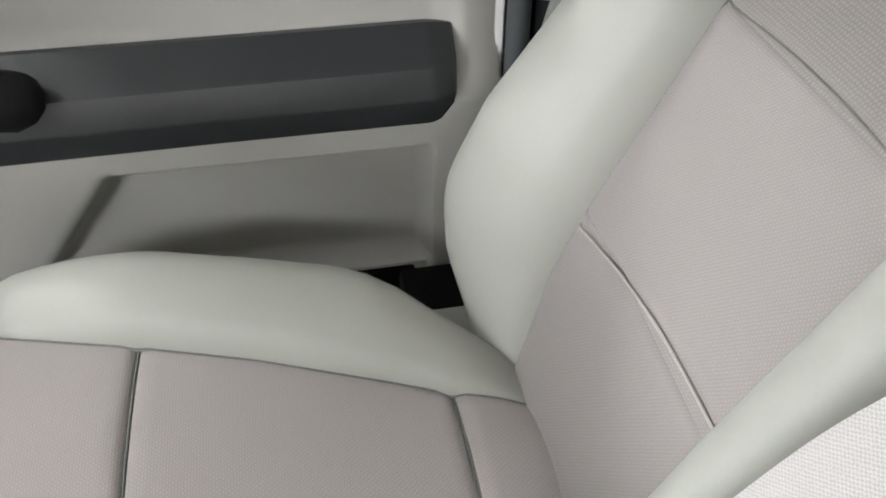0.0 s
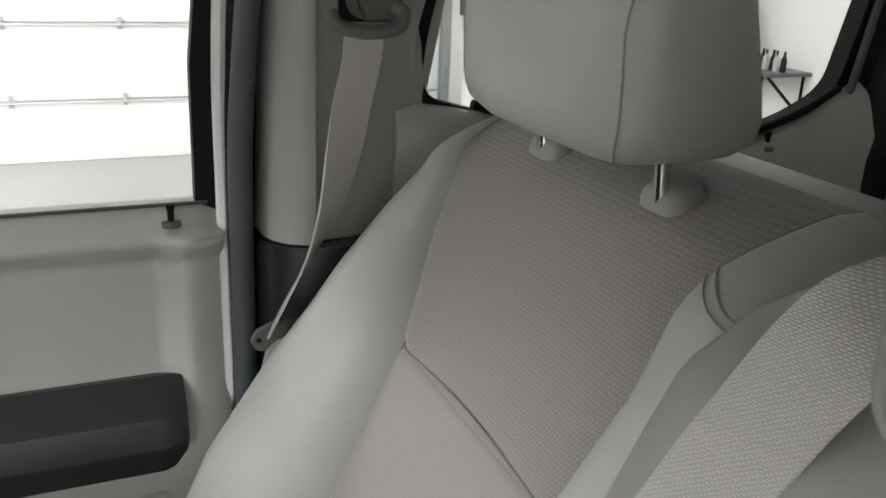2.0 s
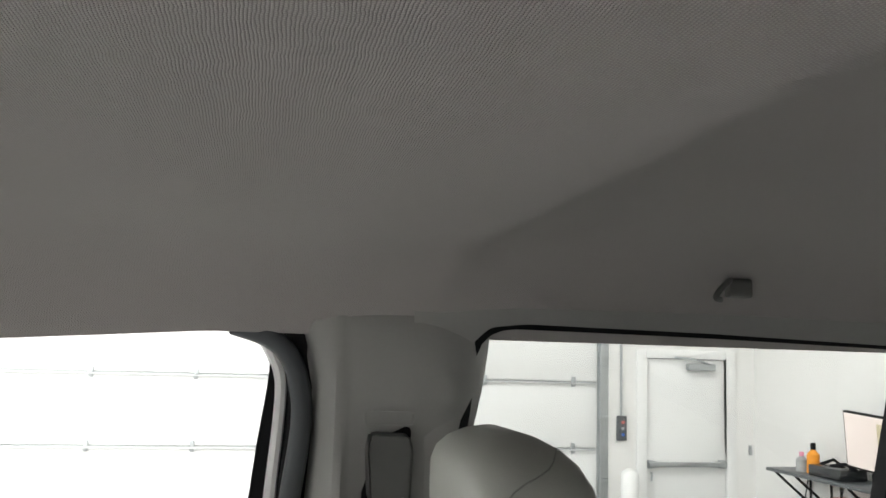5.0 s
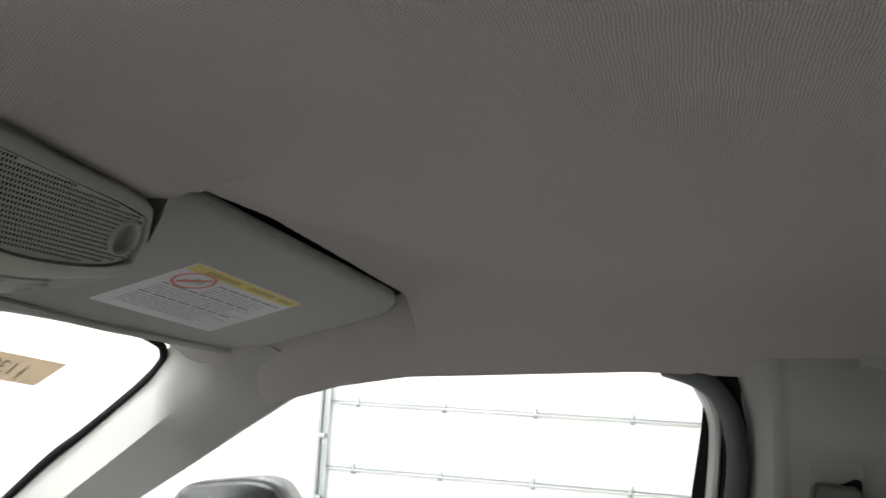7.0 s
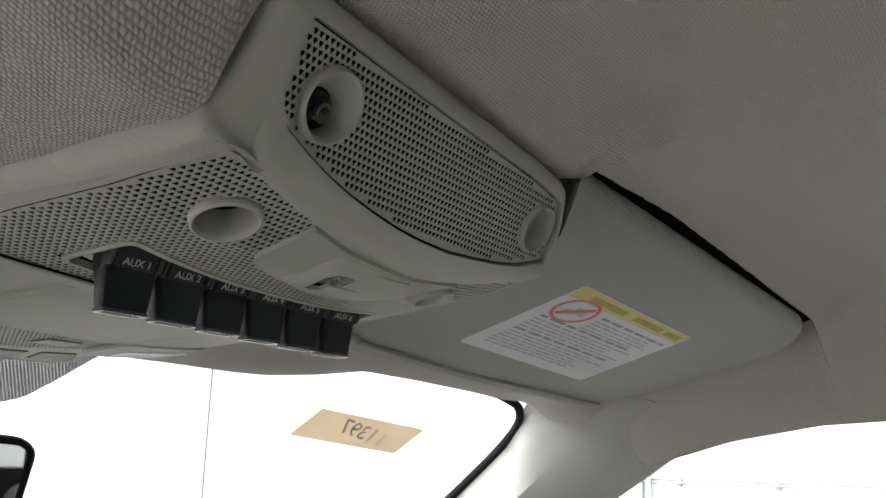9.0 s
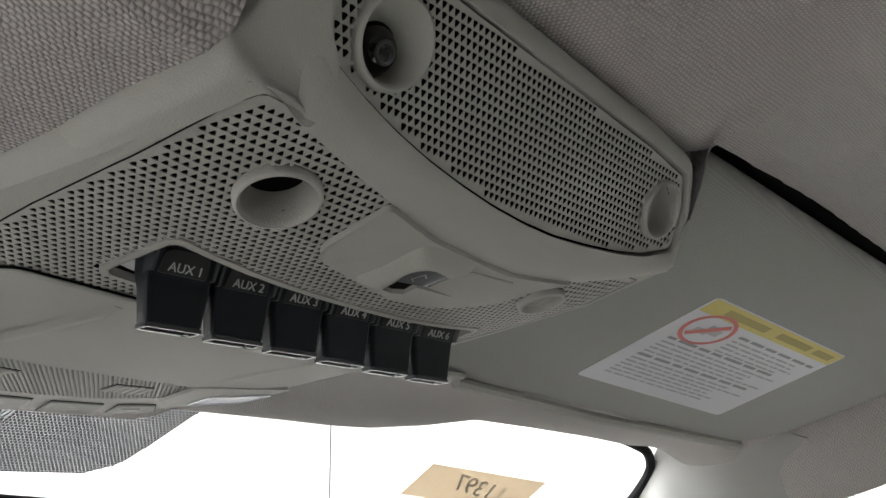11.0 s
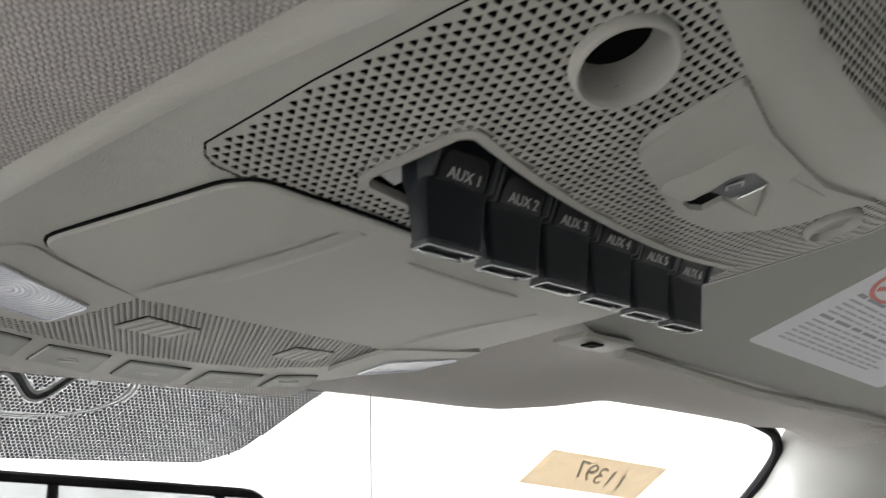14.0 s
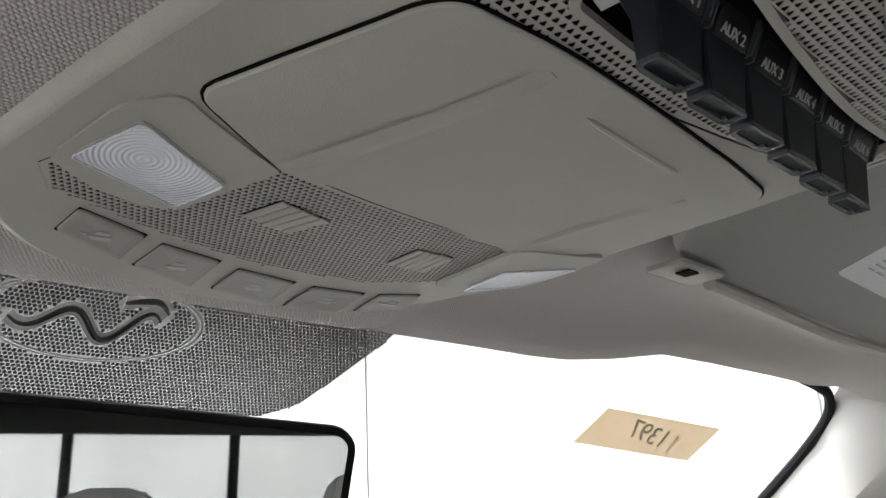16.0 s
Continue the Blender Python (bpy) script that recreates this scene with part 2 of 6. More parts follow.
def finish(name, bm, mat, smooth=True, angle=40):
    bmesh.ops.remove_doubles(bm, verts=bm.verts, dist=1e-6)
    bmesh.ops.recalc_face_normals(bm, faces=bm.faces)
    me = bpy.data.meshes.new(name)
    bm.to_mesh(me)
    bm.free()
    me.materials.append(mat)
    if smooth:
        me.shade_smooth()
        me.set_sharp_from_angle(angle=radians(angle))
    return new(name, me)


def part(name, bm, mat, parent, label="", smooth=True, angle=40):
    ob = finish(name, bm, mat, smooth, angle)
    ob.parent = parent
    if label:
        ob["label"] = label
    return ob


def solo(name, bm, mat, label, category="", kind="", group="", smooth=True, angle=40):
    return tagged(finish(name, bm, mat, smooth, angle), label, category, group, kind)


def box(lo, hi, bevel=0.0, segments=2, bm=None):
    bm = bm or bmesh.new()
    vs = [bm.verts.new((x, y, z)) for x in (lo[0], hi[0]) for y in (lo[1], hi[1]) for z in (lo[2], hi[2])]
    fs = [bm.faces.new([vs[i] for i in f]) for f in ((0, 1, 3, 2), (4, 6, 7, 5), (0, 4, 5, 1), (2, 3, 7, 6), (0, 2, 6, 4), (1, 5, 7, 3))]
    if bevel:
        es = list({e for f in fs for e in f.edges})
        bmesh.ops.bevel(bm, geom=es, offset=bevel, segments=segments, profile=0.5, affect="EDGES")
    return bm


def loft(rings, closed=True, caps=True, bm=None):
    """Skin over rings of equally many points."""
    bm = bm or bmesh.new()
    rows = [[bm.verts.new(p) for p in ring] for ring in rings]
    n = len(rows[0])
    for a, b in zip(rows, rows[1:]):
        for i in range(n if closed else n - 1):
            bm.faces.new((a[i], a[(i + 1) % n], b[(i + 1) % n], b[i]))
    if caps and closed:
        bm.faces.new(rows[0][::-1])
        bm.faces.new(rows[-1])
    return bm


def tube(points, r, n=8, bm=None, caps=True, squash=1.0):
    pts = [Vector(p) for p in points]
    rings = []
    side = None
    for i, p in enumerate(pts):
        d = (pts[min(i + 1, len(pts) - 1)] - pts[max(i - 1, 0)]).normalized()
        ref = side if side else (Vector((0, 0, 1)) if abs(d.z) < 0.9 else Vector((1, 0, 0)))
        u = d.cross(ref).normalized() if side is None else (ref - d * ref.dot(d)).normalized()
        side = u
        v = d.cross(u)
        rad = r[i] if isinstance(r, (list, tuple)) else r
        rings.append([p + u * math.cos(2 * math.pi * k / n) * rad + v * math.sin(2 * math.pi * k / n) * rad * squash for k in range(n)])
    return loft(rings, True, caps, bm)


def smooth_line(points, steps=6, closed=False):
    """A Catmull-Rom line through the points."""
    p = [Vector(q) for q in points]
    n = len(p)
    out = []
    for i in range(n if closed else n - 1):
        a, b, c, d = (p[(i + k) % n] if closed else p[min(max(i + k, 0), n - 1)] for k in (-1, 0, 1, 2))
        for k in range(steps):
            t = k / steps
            out.append(0.5 * (2 * b + (c - a) * t + (2 * a - 5 * b + 4 * c - d) * t * t + (3 * b - a - 3 * c + d) * t ** 3))
    if not closed:
        out.append(p[-1])
    return out


def rounded(points, r, n=5):
    """A 2D polygon with rounded corners; r: one radius or one a corner."""
    out = []
    m = len(points)
    for i, p in enumerate(points):
        p, a, b = Vector(p), Vector(points[i - 1]), Vector(points[(i + 1) % m])
        q = r[i] if isinstance(r, (list, tuple)) else r
        da, db = (a - p), (b - p)
        q = min(q, da.length * 0.49, db.length * 0.49)
        if q <= 0:
            out.append(p)
            continue
        s, e = p + da.normalized() * q, p + db.normalized() * q
        for k in range(n + 1):
            t = k / n
            out.append(s * (1 - t) ** 2 + p * 2 * t * (1 - t) + e * t * t)
    return out


def prism(outline, put, depth, holes=(), bevel=0.0, bm=None):
    """A plate: a 2D outline with holes, put into space by put(u, v), thickened along the vector depth."""
    bm = bm or bmesh.new()
    edges = []
    for loop in (outline, *holes):
        vs = [bm.verts.new(put(*p)) for p in loop]
        edges += [bm.edges.new((vs[i], vs[(i + 1) % len(vs)])) for i in range(len(vs))]
    res = bmesh.ops.triangle_fill(bm, use_beauty=True, use_dissolve=False, edges=edges)
    faces = [g for g in res["geom"] if isinstance(g, bmesh.types.BMFace)]
    ext = bmesh.ops.extrude_face_region(bm, geom=faces, use_keep_orig=True)
    bmesh.ops.translate(bm, verts=[g for g in ext["geom"] if isinstance(g, bmesh.types.BMVert)], vec=depth)
    return bm


def sheet(f, us, vs, thick=None, bm=None):
    """A surface f(u, v); thick: a vector by which a second skin lies off."""
    bm = bm or bmesh.new()
    g = [[bm.verts.new(f(u, v)) for v in vs] for u in us]
    for i in range(len(us) - 1):
        for j in range(len(vs) - 1):
            bm.faces.new((g[i][j], g[i + 1][j], g[i + 1][j + 1], g[i][j + 1]))
    if thick is not None:
        ext = bmesh.ops.extrude_face_region(bm, geom=list(bm.faces), use_keep_orig=True)
        bmesh.ops.translate(bm, verts=[e for e in ext["geom"] if isinstance(e, bmesh.types.BMVert)], vec=thick)
    return bm


def steps(a, b, n):
    return [a + (b - a) * i / n for i in range(n + 1)]


def curve_at(table, t):
    """A value between the rows of (place, value)."""
    if t <= table[0][0]:
        return table[0][1]
    for (a, p), (b, q) in zip(table, table[1:]):
        if t <= b:
            return p + (q - p) * (t - a) / (b - a)
    return table[-1][1]


def ring_of(centre, u, v, ru, rv, n=24):
    c, u, v = Vector(centre), Vector(u), Vector(v)
    return [c + u * ru * math.cos(2 * math.pi * k / n) + v * rv * math.sin(2 * math.pi * k / n) for k in range(n)]


def words(name, text, size, m, mat, parent=None, extrude=0.0002):
    data = bpy.data.curves.new(name, "FONT")
    data.body, data.size, data.extrude, data.align_x, data.align_y = text, size, extrude, "CENTER", "CENTER"
    data.materials.append(mat)
    ob = new(name, data)
    ob.matrix_world = m
    ob.parent = parent
    return ob


# ---- the workshop ----
FLOOR_Z, CEIL_Z = -0.82, 4.0
EAST, SOUTH, WEST, NORTH = 7.88, -5.0, -9.0, 10.4
solo("floor", box((WEST - 0.2, SOUTH - 0.2, FLOOR_Z - 0.2), (EAST + 0.4, NORTH + 0.2, FLOOR_Z)), CONCRETE, "sealed grey concrete workshop floor", "floor", "structure")
solo("ceiling", box((WEST - 0.2, SOUTH - 0.2, CEIL_Z), (EAST + 0.4, NORTH + 0.2, CEIL_Z + 0.2)), WALL, "white painted workshop ceiling", "ceiling", "structure")
solo("wall_south", box((WEST - 0.2, SOUTH - 0.2, FLOOR_Z), (EAST + 0.4, SOUTH, CEIL_Z)), WALL, "white painted workshop wall, scuffed", "wall", "structure")
solo("wall_north", box((WEST - 0.2, NORTH, FLOOR_Z), (EAST + 0.4, NORTH + 0.2, CEIL_Z)), WALL, "white painted workshop wall", "wall", "structure")
solo("wall_west", box((WEST - 0.2, SOUTH, FLOOR_Z), (WEST, NORTH, CEIL_Z)), WALL, "white painted workshop wall", "wall", "structure")
GATE = (-3.30, 3.55, 2.95)
EXIT = (-4.72, -3.76, 1.30)
east = thing("wall_east", "white workshop wall with sectional door and exit door openings", "wall", kind="structure")
outer = [(SOUTH, FLOOR_Z), (EXIT[0], FLOOR_Z), (EXIT[0], EXIT[2]), (EXIT[1], EXIT[2]), (EXIT[1], FLOOR_Z), (GATE[0], FLOOR_Z), (GATE[0], GATE[2]), (GATE[1], GATE[2]), (GATE[1], FLOOR_Z), (NORTH, FLOOR_Z), (NORTH, CEIL_Z), (SOUTH, CEIL_Z)]
part("wall_face", prism(outer, lambda u, v: (EAST, u, v), (0.2, 0, 0)), WALL, east, smooth=False)
bm = box((EAST - 0.012, EXIT[1] + 0.075, FLOOR_Z), (EAST - 0.001, GATE[0] - 0.16, FLOOR_Z + 0.11))
box((WEST, SOUTH + 0.001, FLOOR_Z), (EAST - 0.02, SOUTH + 0.012, FLOOR_Z + 0.11), bm=bm)
solo("baseboard", bm, BASEBOARD, "dark grey vinyl base trim along the walls", "baseboard", "structure", smooth=False)

# rod added for the wall corner's dark line, placed to fit the camera's view
solo("corner_line", tube([(EAST - 0.012, NORTH - 0.45, FLOOR_Z), (EAST - 0.012, NORTH - 0.45, CEIL_Z)], 0.0075, 8), SEAL, "thin dark rod standing in for the room's corner line", "pipe", "structure")

# sectional door
gate = thing("sectional_door", "closed white sectional overhead door with horizontal panels", "garage door")
zs = [FLOOR_Z, -0.285, 0.36, 1.005, 1.65, 2.295, GATE[2]]
for a, b in zip(zs, zs[1:]):
    bm = box((EAST + 0.04, GATE[0], a + 0.002), (EAST + 0.09, GATE[1], b - 0.002), 0.006)
    panel = part("panel", bm, PANEL_WHITE, gate)
    bm = box((EAST + 0.012, GATE[0] + 0.02, b - 0.026), (EAST + 0.04, GATE[1] - 0.02, b - 0.012), 0.004)
    part("stiffener", bm, STRUT, panel, "pale stiffening strut")
    # grey strip put in for the shadow line under the stiffener
    part("joint_shade", box((EAST + 0.030, GATE[0] + 0.02, b - 0.010), (EAST + 0.0395, GATE[1] - 0.02, b - 0.003)), STEEL, panel, "grey strip standing in for the shadow gap in the joint", smooth=False)
    for k in range(8):
        yy = GATE[0] + 0.25 + k * 0.9
        if yy < GATE[1] - 0.1:
            bm = box((EAST + 0.02, yy - 0.02, b - 0.055), (EAST + 0.04, yy + 0.02, b + 0.045), 0.003)
            part("hinge", bm, STEEL, panel, "galvanised hinge")
part("backing", box((EAST + 0.1, GATE[0] - 0.1, FLOOR_Z), (EAST + 0.14, GATE[1] + 0.1, GATE[2] + 0.1)), PANEL_WHITE, gate)
for name, y0, y1 in (("track", GATE[0] - 0.10, GATE[0] + 0.02), ("track", GATE[1] - 0.03, GATE[1] + 0.08)):
    bm = box((EAST - 0.05, y0 + 0.07, FLOOR_Z), (EAST - 0.005, y0 + 0.10, GATE[2] + 0.2), 0.004)
    box((EAST - 0.012, y0, FLOOR_Z), (EAST - 0.004, y1, GATE[2] + 0.2), bm=bm)
    for k in range(6):
        zz = FLOOR_Z + 0.25 + 0.6 * k
        box((EAST - 0.07, y0 + 0.02, zz), (EAST - 0.03, y1 - 0.01, zz + 0.05), 0.003, bm=bm)
    part(name, bm, STEEL, gate, "galvanised steel track")

# exit door, frame and its fittings
door = thing("exit_door", "closed white steel exit door with panic bar and kick plate", "door")
part("leaf", box((EAST + 0.02, EXIT[0] + 0.05, FLOOR_Z + 0.012), (EAST + 0.065, EXIT[1] - 0.05, EXIT[2] - 0.05), 0.003), DOOR_WHITE, door)
bm = box((EAST - 0.02, EXIT[0] - 0.06, FLOOR_Z), (EAST + 0.12, EXIT[0] + 0.045, EXIT[2] + 0.04), 0.004)
box((EAST - 0.02, EXIT[1] - 0.045, FLOOR_Z), (EAST + 0.12, EXIT[1] + 0.06, EXIT[2] + 0.04), 0.004, bm=bm)
box((EAST - 0.02, EXIT[0] + 0.045, EXIT[2] - 0.045), (EAST + 0.12, EXIT[1] - 0.045, EXIT[2] + 0.04), 0.004, bm=bm)
part("frame", bm, DOOR_WHITE, door)
part("kick_plate", box((EAST + 0.014, EXIT[0] + 0.06, FLOOR_Z + 0.03), (EAST + 0.0195, EXIT[1] - 0.06, FLOOR_Z + 0.22), 0.001), KICK, door, "brushed metal kick plate")
bm = box((EAST - 0.05, EXIT[0] + 0.06, 0.185), (EAST - 0.015, EXIT[1] - 0.06, 0.235), 0.006)
for yy in (EXIT[0] + 0.06, EXIT[1] - 0.13):
    box((EAST - 0.03, yy, 0.17), (EAST + 0.019, yy + 0.07, 0.25), 0.004, bm=bm)
part("panic_bar", bm, STEEL, door, "steel panic bar")
part("lever", tube([(EAST - 0.02, EXIT[1] - 0.085, 0.13), (EAST - 0.05, EXIT[1] - 0.085, 0.12), (EAST - 0.05, EXIT[1] - 0.075, 0.05)], 0.012), STEEL, door)
bm = box((EAST - 0.06, EXIT[0] + 0.18, EXIT[2] - 0.16), (EAST + 0.019, EXIT[0] + 0.48, EXIT[2] - 0.09), 0.01)
tube([(EAST - 0.02, EXIT[0] + 0.25, EXIT[2] - 0.09), (EAST - 0.16, EXIT[0] + 0.45, EXIT[2] - 0.05), (EAST - 0.03, EXIT[0] + 0.62, EXIT[2] - 0.03)], 0.012, bm=bm)
part("closer", bm, STEEL, door, "grey door closer")
sign = thing("exit_sign", "white exit sign with red letters above the door", "exit sign")
part("housing", box((EAST - 0.05, -4.48, 1.60), (EAST - 0.002, -4.17, 1.80), 0.006), DOOR_WHITE, sign)
words("lettering", "EXIT", 0.14, Matrix.Translation((EAST - 0.052, -4.325, 1.70)) @ Euler((radians(90), 0, radians(-90))).to_matrix().to_4x4(), RED, sign)

conduit = thing("wall_conduit", "grey conduit with a small push button station", "conduit")
part("pipe", tube([(EAST - 0.02, -3.53, 0.68), (EAST - 0.02, -3.53, 3.6)], 0.012), STEEL, conduit)
station = part("button_box", box((EAST - 0.06, -3.575, 0.44), (EAST - 0.002, -3.485, 0.68), 0.006), SWITCH_SIDE, conduit)
for zz, mm in ((0.62, RED), (0.56, LEGEND), (0.50, BLUE)):
    part("button", tube([(EAST - 0.06, -3.53, zz), (EAST - 0.072, -3.53, zz)], 0.016, 10), mm, station)
bm = tube([(EAST - 0.30, -3.50, FLOOR_Z), (EAST - 0.30, -3.50, 0.14), (EAST - 0.30, -3.50, 0.18), (EAST - 0.30, -3.50, 0.205)], [0.085, 0.085, 0.07, 0.03], 20)
solo("bollard", bm, DOOR_WHITE, "white painted steel bollard beside the sectional door", "bollard")
solo("wall_socket", box((EAST - 0.012, -4.96, 0.30), (EAST - 0.001, -4.92, 0.40), 0.003), STEEL, "small grey wall plate beside the exit door", "wall plate")

# unseen light panels added over the workshop
for i, (lx, ly) in enumerate(LAMPS):
    lamp = thing("ceiling_light", "unseen white ceiling light panel, added to light the workshop", "ceiling light", "workshop ceiling lights")
    part("housing", box((lx - 0.64, ly - 1.65, 3.9), (lx + 0.64, ly + 1.65, 3.98), 0.01), DOOR_WHITE, lamp)
    part("diffuser", box((lx - 0.60, ly - 1.6, 3.87), (lx + 0.60, ly + 1.6, 3.899)), TUBE, lamp)

# ---- cab shell ----
ROOF = ((-1.25, 1.335), (-0.9, 1.372), (-0.6, 1.381), (-0.36, 1.380), (-0.27, 1.363), (-0.232, 1.348), (-0.10, 1.353), (0.25, 1.360), (0.36, 1.362), (0.45, 1.350), (0.62, 1.315), (0.86, 1.266))


def header_y(x):
    return 0.858 - 0.15 * x * x


EDGE = ((-1.25, 1.245), (0.066, 1.247), (0.32, 1.229), (0.38, 1.225), (0.484, 1.206), (0.53, 1.192), (0.60, 1.172), (0.64, 1.178), (0.70, 1.205), (0.78, 1.245))


HEADER = ((0.10, 1.269), (0.148, 1.2645), (0.236, 1.2630), (0.30, 1.2608), (0.345, 1.2610), (0.411, 1.267), (0.483, 1.277), (0.567, 1.2725), (0.657, 1.2657), (0.722, 1.2585))


def soft(t):
    t = min(1.0, max(0.0, t))
    return t * t * (3 - 2 * t)


def roof_z(x, y):
    a = abs(x)
    top = curve_at(ROOF, y)
    if y > 0.5:
        top += 0.010 * math.exp(-((a - 0.47) / 0.09) ** 2) * min(1, (y - 0.5) / 0.3)
    low = min(curve_at(EDGE, y), top - 0.012)
    k = max(0.0, (a - 0.48) / 0.272)
    z = top - (top - low) * k ** 4
    if x > 0.0 and y > 0.28:
        # the lining comes down to the visor's rear edge and is hollow above the visor
        plane = 1.2944 - 0.2558 * (y - 0.5274) - 0.0873 * (x - 0.4542)
        across = soft((x - 0.110) / 0.025) * soft((0.740 - x) / 0.06)
        lip = 0.377 - 0.0283 * (x - 0.195)
        if y < lip:
            z += (min(z, plane + 0.013) - z) * soft((y - lip + 0.095) / 0.085) * across
        elif y < 0.645:
            z = max(z, z + (plane + 0.013 + 0.032 * soft((y - lip) / 0.007) - z) * across)
        else:
            # closed down to the visor's hinge side
            z += (min(z, plane + 0.016 + 0.10 * (y - 0.645)) - z) * (1 - soft((y - 0.665) / 0.08)) * soft((x - 0.13) / 0.07) * soft((0.72 - x) / 0.16)
    # the lining is drawn down round the overhead console
    left, right = -0.134 - 0.20 * (y - 0.37), max(0.078, 0.116 - 0.30 * (y - 0.37))
    out = max((left - x) / 0.17, (x - right) / 0.018, (0.350 + 0.1 * x - y) / 0.075, 0.0)
    target = 1.287 - 0.113 * (y - 0.37) + 0.006
    beside = soft((-0.116 - x) / 0.012)
    target += 0.056 * soft((0.3815 - y) / 0.050) * beside + (0.0505 - 0.06 * min(0.14, max(0.0, x + 0.04))) * soft((0.418 - y) / 0.020) * (1 - beside)
    z += (min(target, z) - z) * (1 - soft(out))
    # the front edge follows the header
    hy = header_y(x)
    return z + (curve_at(HEADER, a) - z) * soft((y - hy + 0.075) / 0.075)


def roof_point(u, v):
    y = header_y(u) + (-1.25 - header_y(u)) * v
    return (u, y, roof_z(u, y))


xs = steps(-0.752, 0.752, 150)
headliner = solo("headliner", sheet(roof_point, xs, sorted(set(steps(0, 0.19, 30) + steps(0.19, 0.28, 180) + steps(0.28, 1, 90))), (0, 0, 0.03)), HEADLINER, "grey cloth headliner of the cab roof", "headliner", "structure", angle=60)
# the lining is folded beside the console, where the visor's pocket begins
fold = [(0.1285, 0.3800, 1.306), (0.1310, 0.3750, 1.320), (0.1340, 0.3710, 1.333), (0.1405, 0.3650, 1.348), (0.1490, 0.3580, 1.359), (0.1580, 0.3500, 1.3645)]
nearer = [(0.1235, 0.3745, 1.306), (0.1195, 0.3640, 1.322), (0.1125, 0.3550, 1.334), (0.1060, 0.3420, 1.341), (0.1120, 0.3280, 1.349), (0.1380, 0.3180, 1.359)]
rings = []
for i, e in zip(smooth_line(nearer, 6), smooth_line(fold, 6)):
    o = e + Vector((0.003, 0.016, 0.010))
    a, b = e.lerp(i, 0.3), e.lerp(o, 0.3)
    rings.append([i, a] + [a * (1 - k) ** 2 + e * 2 * k * (1 - k) + b * k * k for k in (0.2, 0.4, 0.6, 0.8)] + [b, o])
part("fold", loft(rings, closed=False, caps=False), HEADLINER, headliner, angle=80)
# hidden above the lining, added only to shut out light from the ceiling
solo("cab_roof", box((-0.86, -1.35, 1.40), (0.86, 0.70, 1.46), 0.02), TRUCK_PAINT, "unseen roof over the cab, added to block light", "roof", "structure")
solo("truck_underbody", box((-0.78, -1.28, FLOOR_Z), (0.78, 1.46, -0.062), 0.03), CHARCOAL, "dark underbody carrying the cab", "underbody", "structure")
solo("cab_floor", box((-0.84, -1.3, -0.06), (0.84, 1.5, 0.0)), CHARCOAL, "dark floor of the cab", "floor", "structure")
solo("cowl", box((-0.84, 1.42, 0.0), (0.84, 1.5, 0.84)), CHARCOAL, "dark panel below the windshield", "panel", "structure")

# out of view; a white reflector that brightens the headliner from below
solo("hood", sheet(lambda u, v: (u, v, 0.86 - 0.10 * (v - 1.46) - 0.10 * (abs(u) / 0.85) ** 4), steps(-0.86, 0.86, 20), steps(1.46, 2.70, 12), (0, 0, -0.05)), TRUCK_PAINT, "unseen white hood added to bounce light onto the headliner", "hood", "structure")

# windshield


def ws_y(x, z):
    return 0.984 - 0.36 * x * x - 1.15 * (z - 1.25)


ws = thing("window_1", "large curved windshield of the cab", "windshield", kind="structure")
ob = part("pane", sheet(lambda u, v: (u, ws_y(u, v), v), steps(-0.86, 0.86, 24), steps(0.80, 1.33, 8)), GLASS, ws)
ob.visible_shadow = False

# ---- passenger side of the cab ----
FRONT_GLASS = [(0.012, 0.826), (0.012, 0.98), (0.0, 1.10), (-0.013, 1.20), (-0.013, 1.268), (0.40, 1.262), (0.62, 1.20), (1.05, 0.90), (1.10, 0.826)]
REAR_GLASS = [(-0.236, 0.945), (-0.30, 0.928), (-0.46, 0.886), (-0.60, 0.868), (-0.70, 0.872), (-0.80, 0.898), (-0.868, 0.935), (-0.918, 1.25), (-0.60, 1.258), (-0.272, 1.262), (-0.272, 1.14), (-0.240, 1.02)]


def side_x(y, z):
    return 0.80 - 0.085 * max(0.0, z - 0.83)


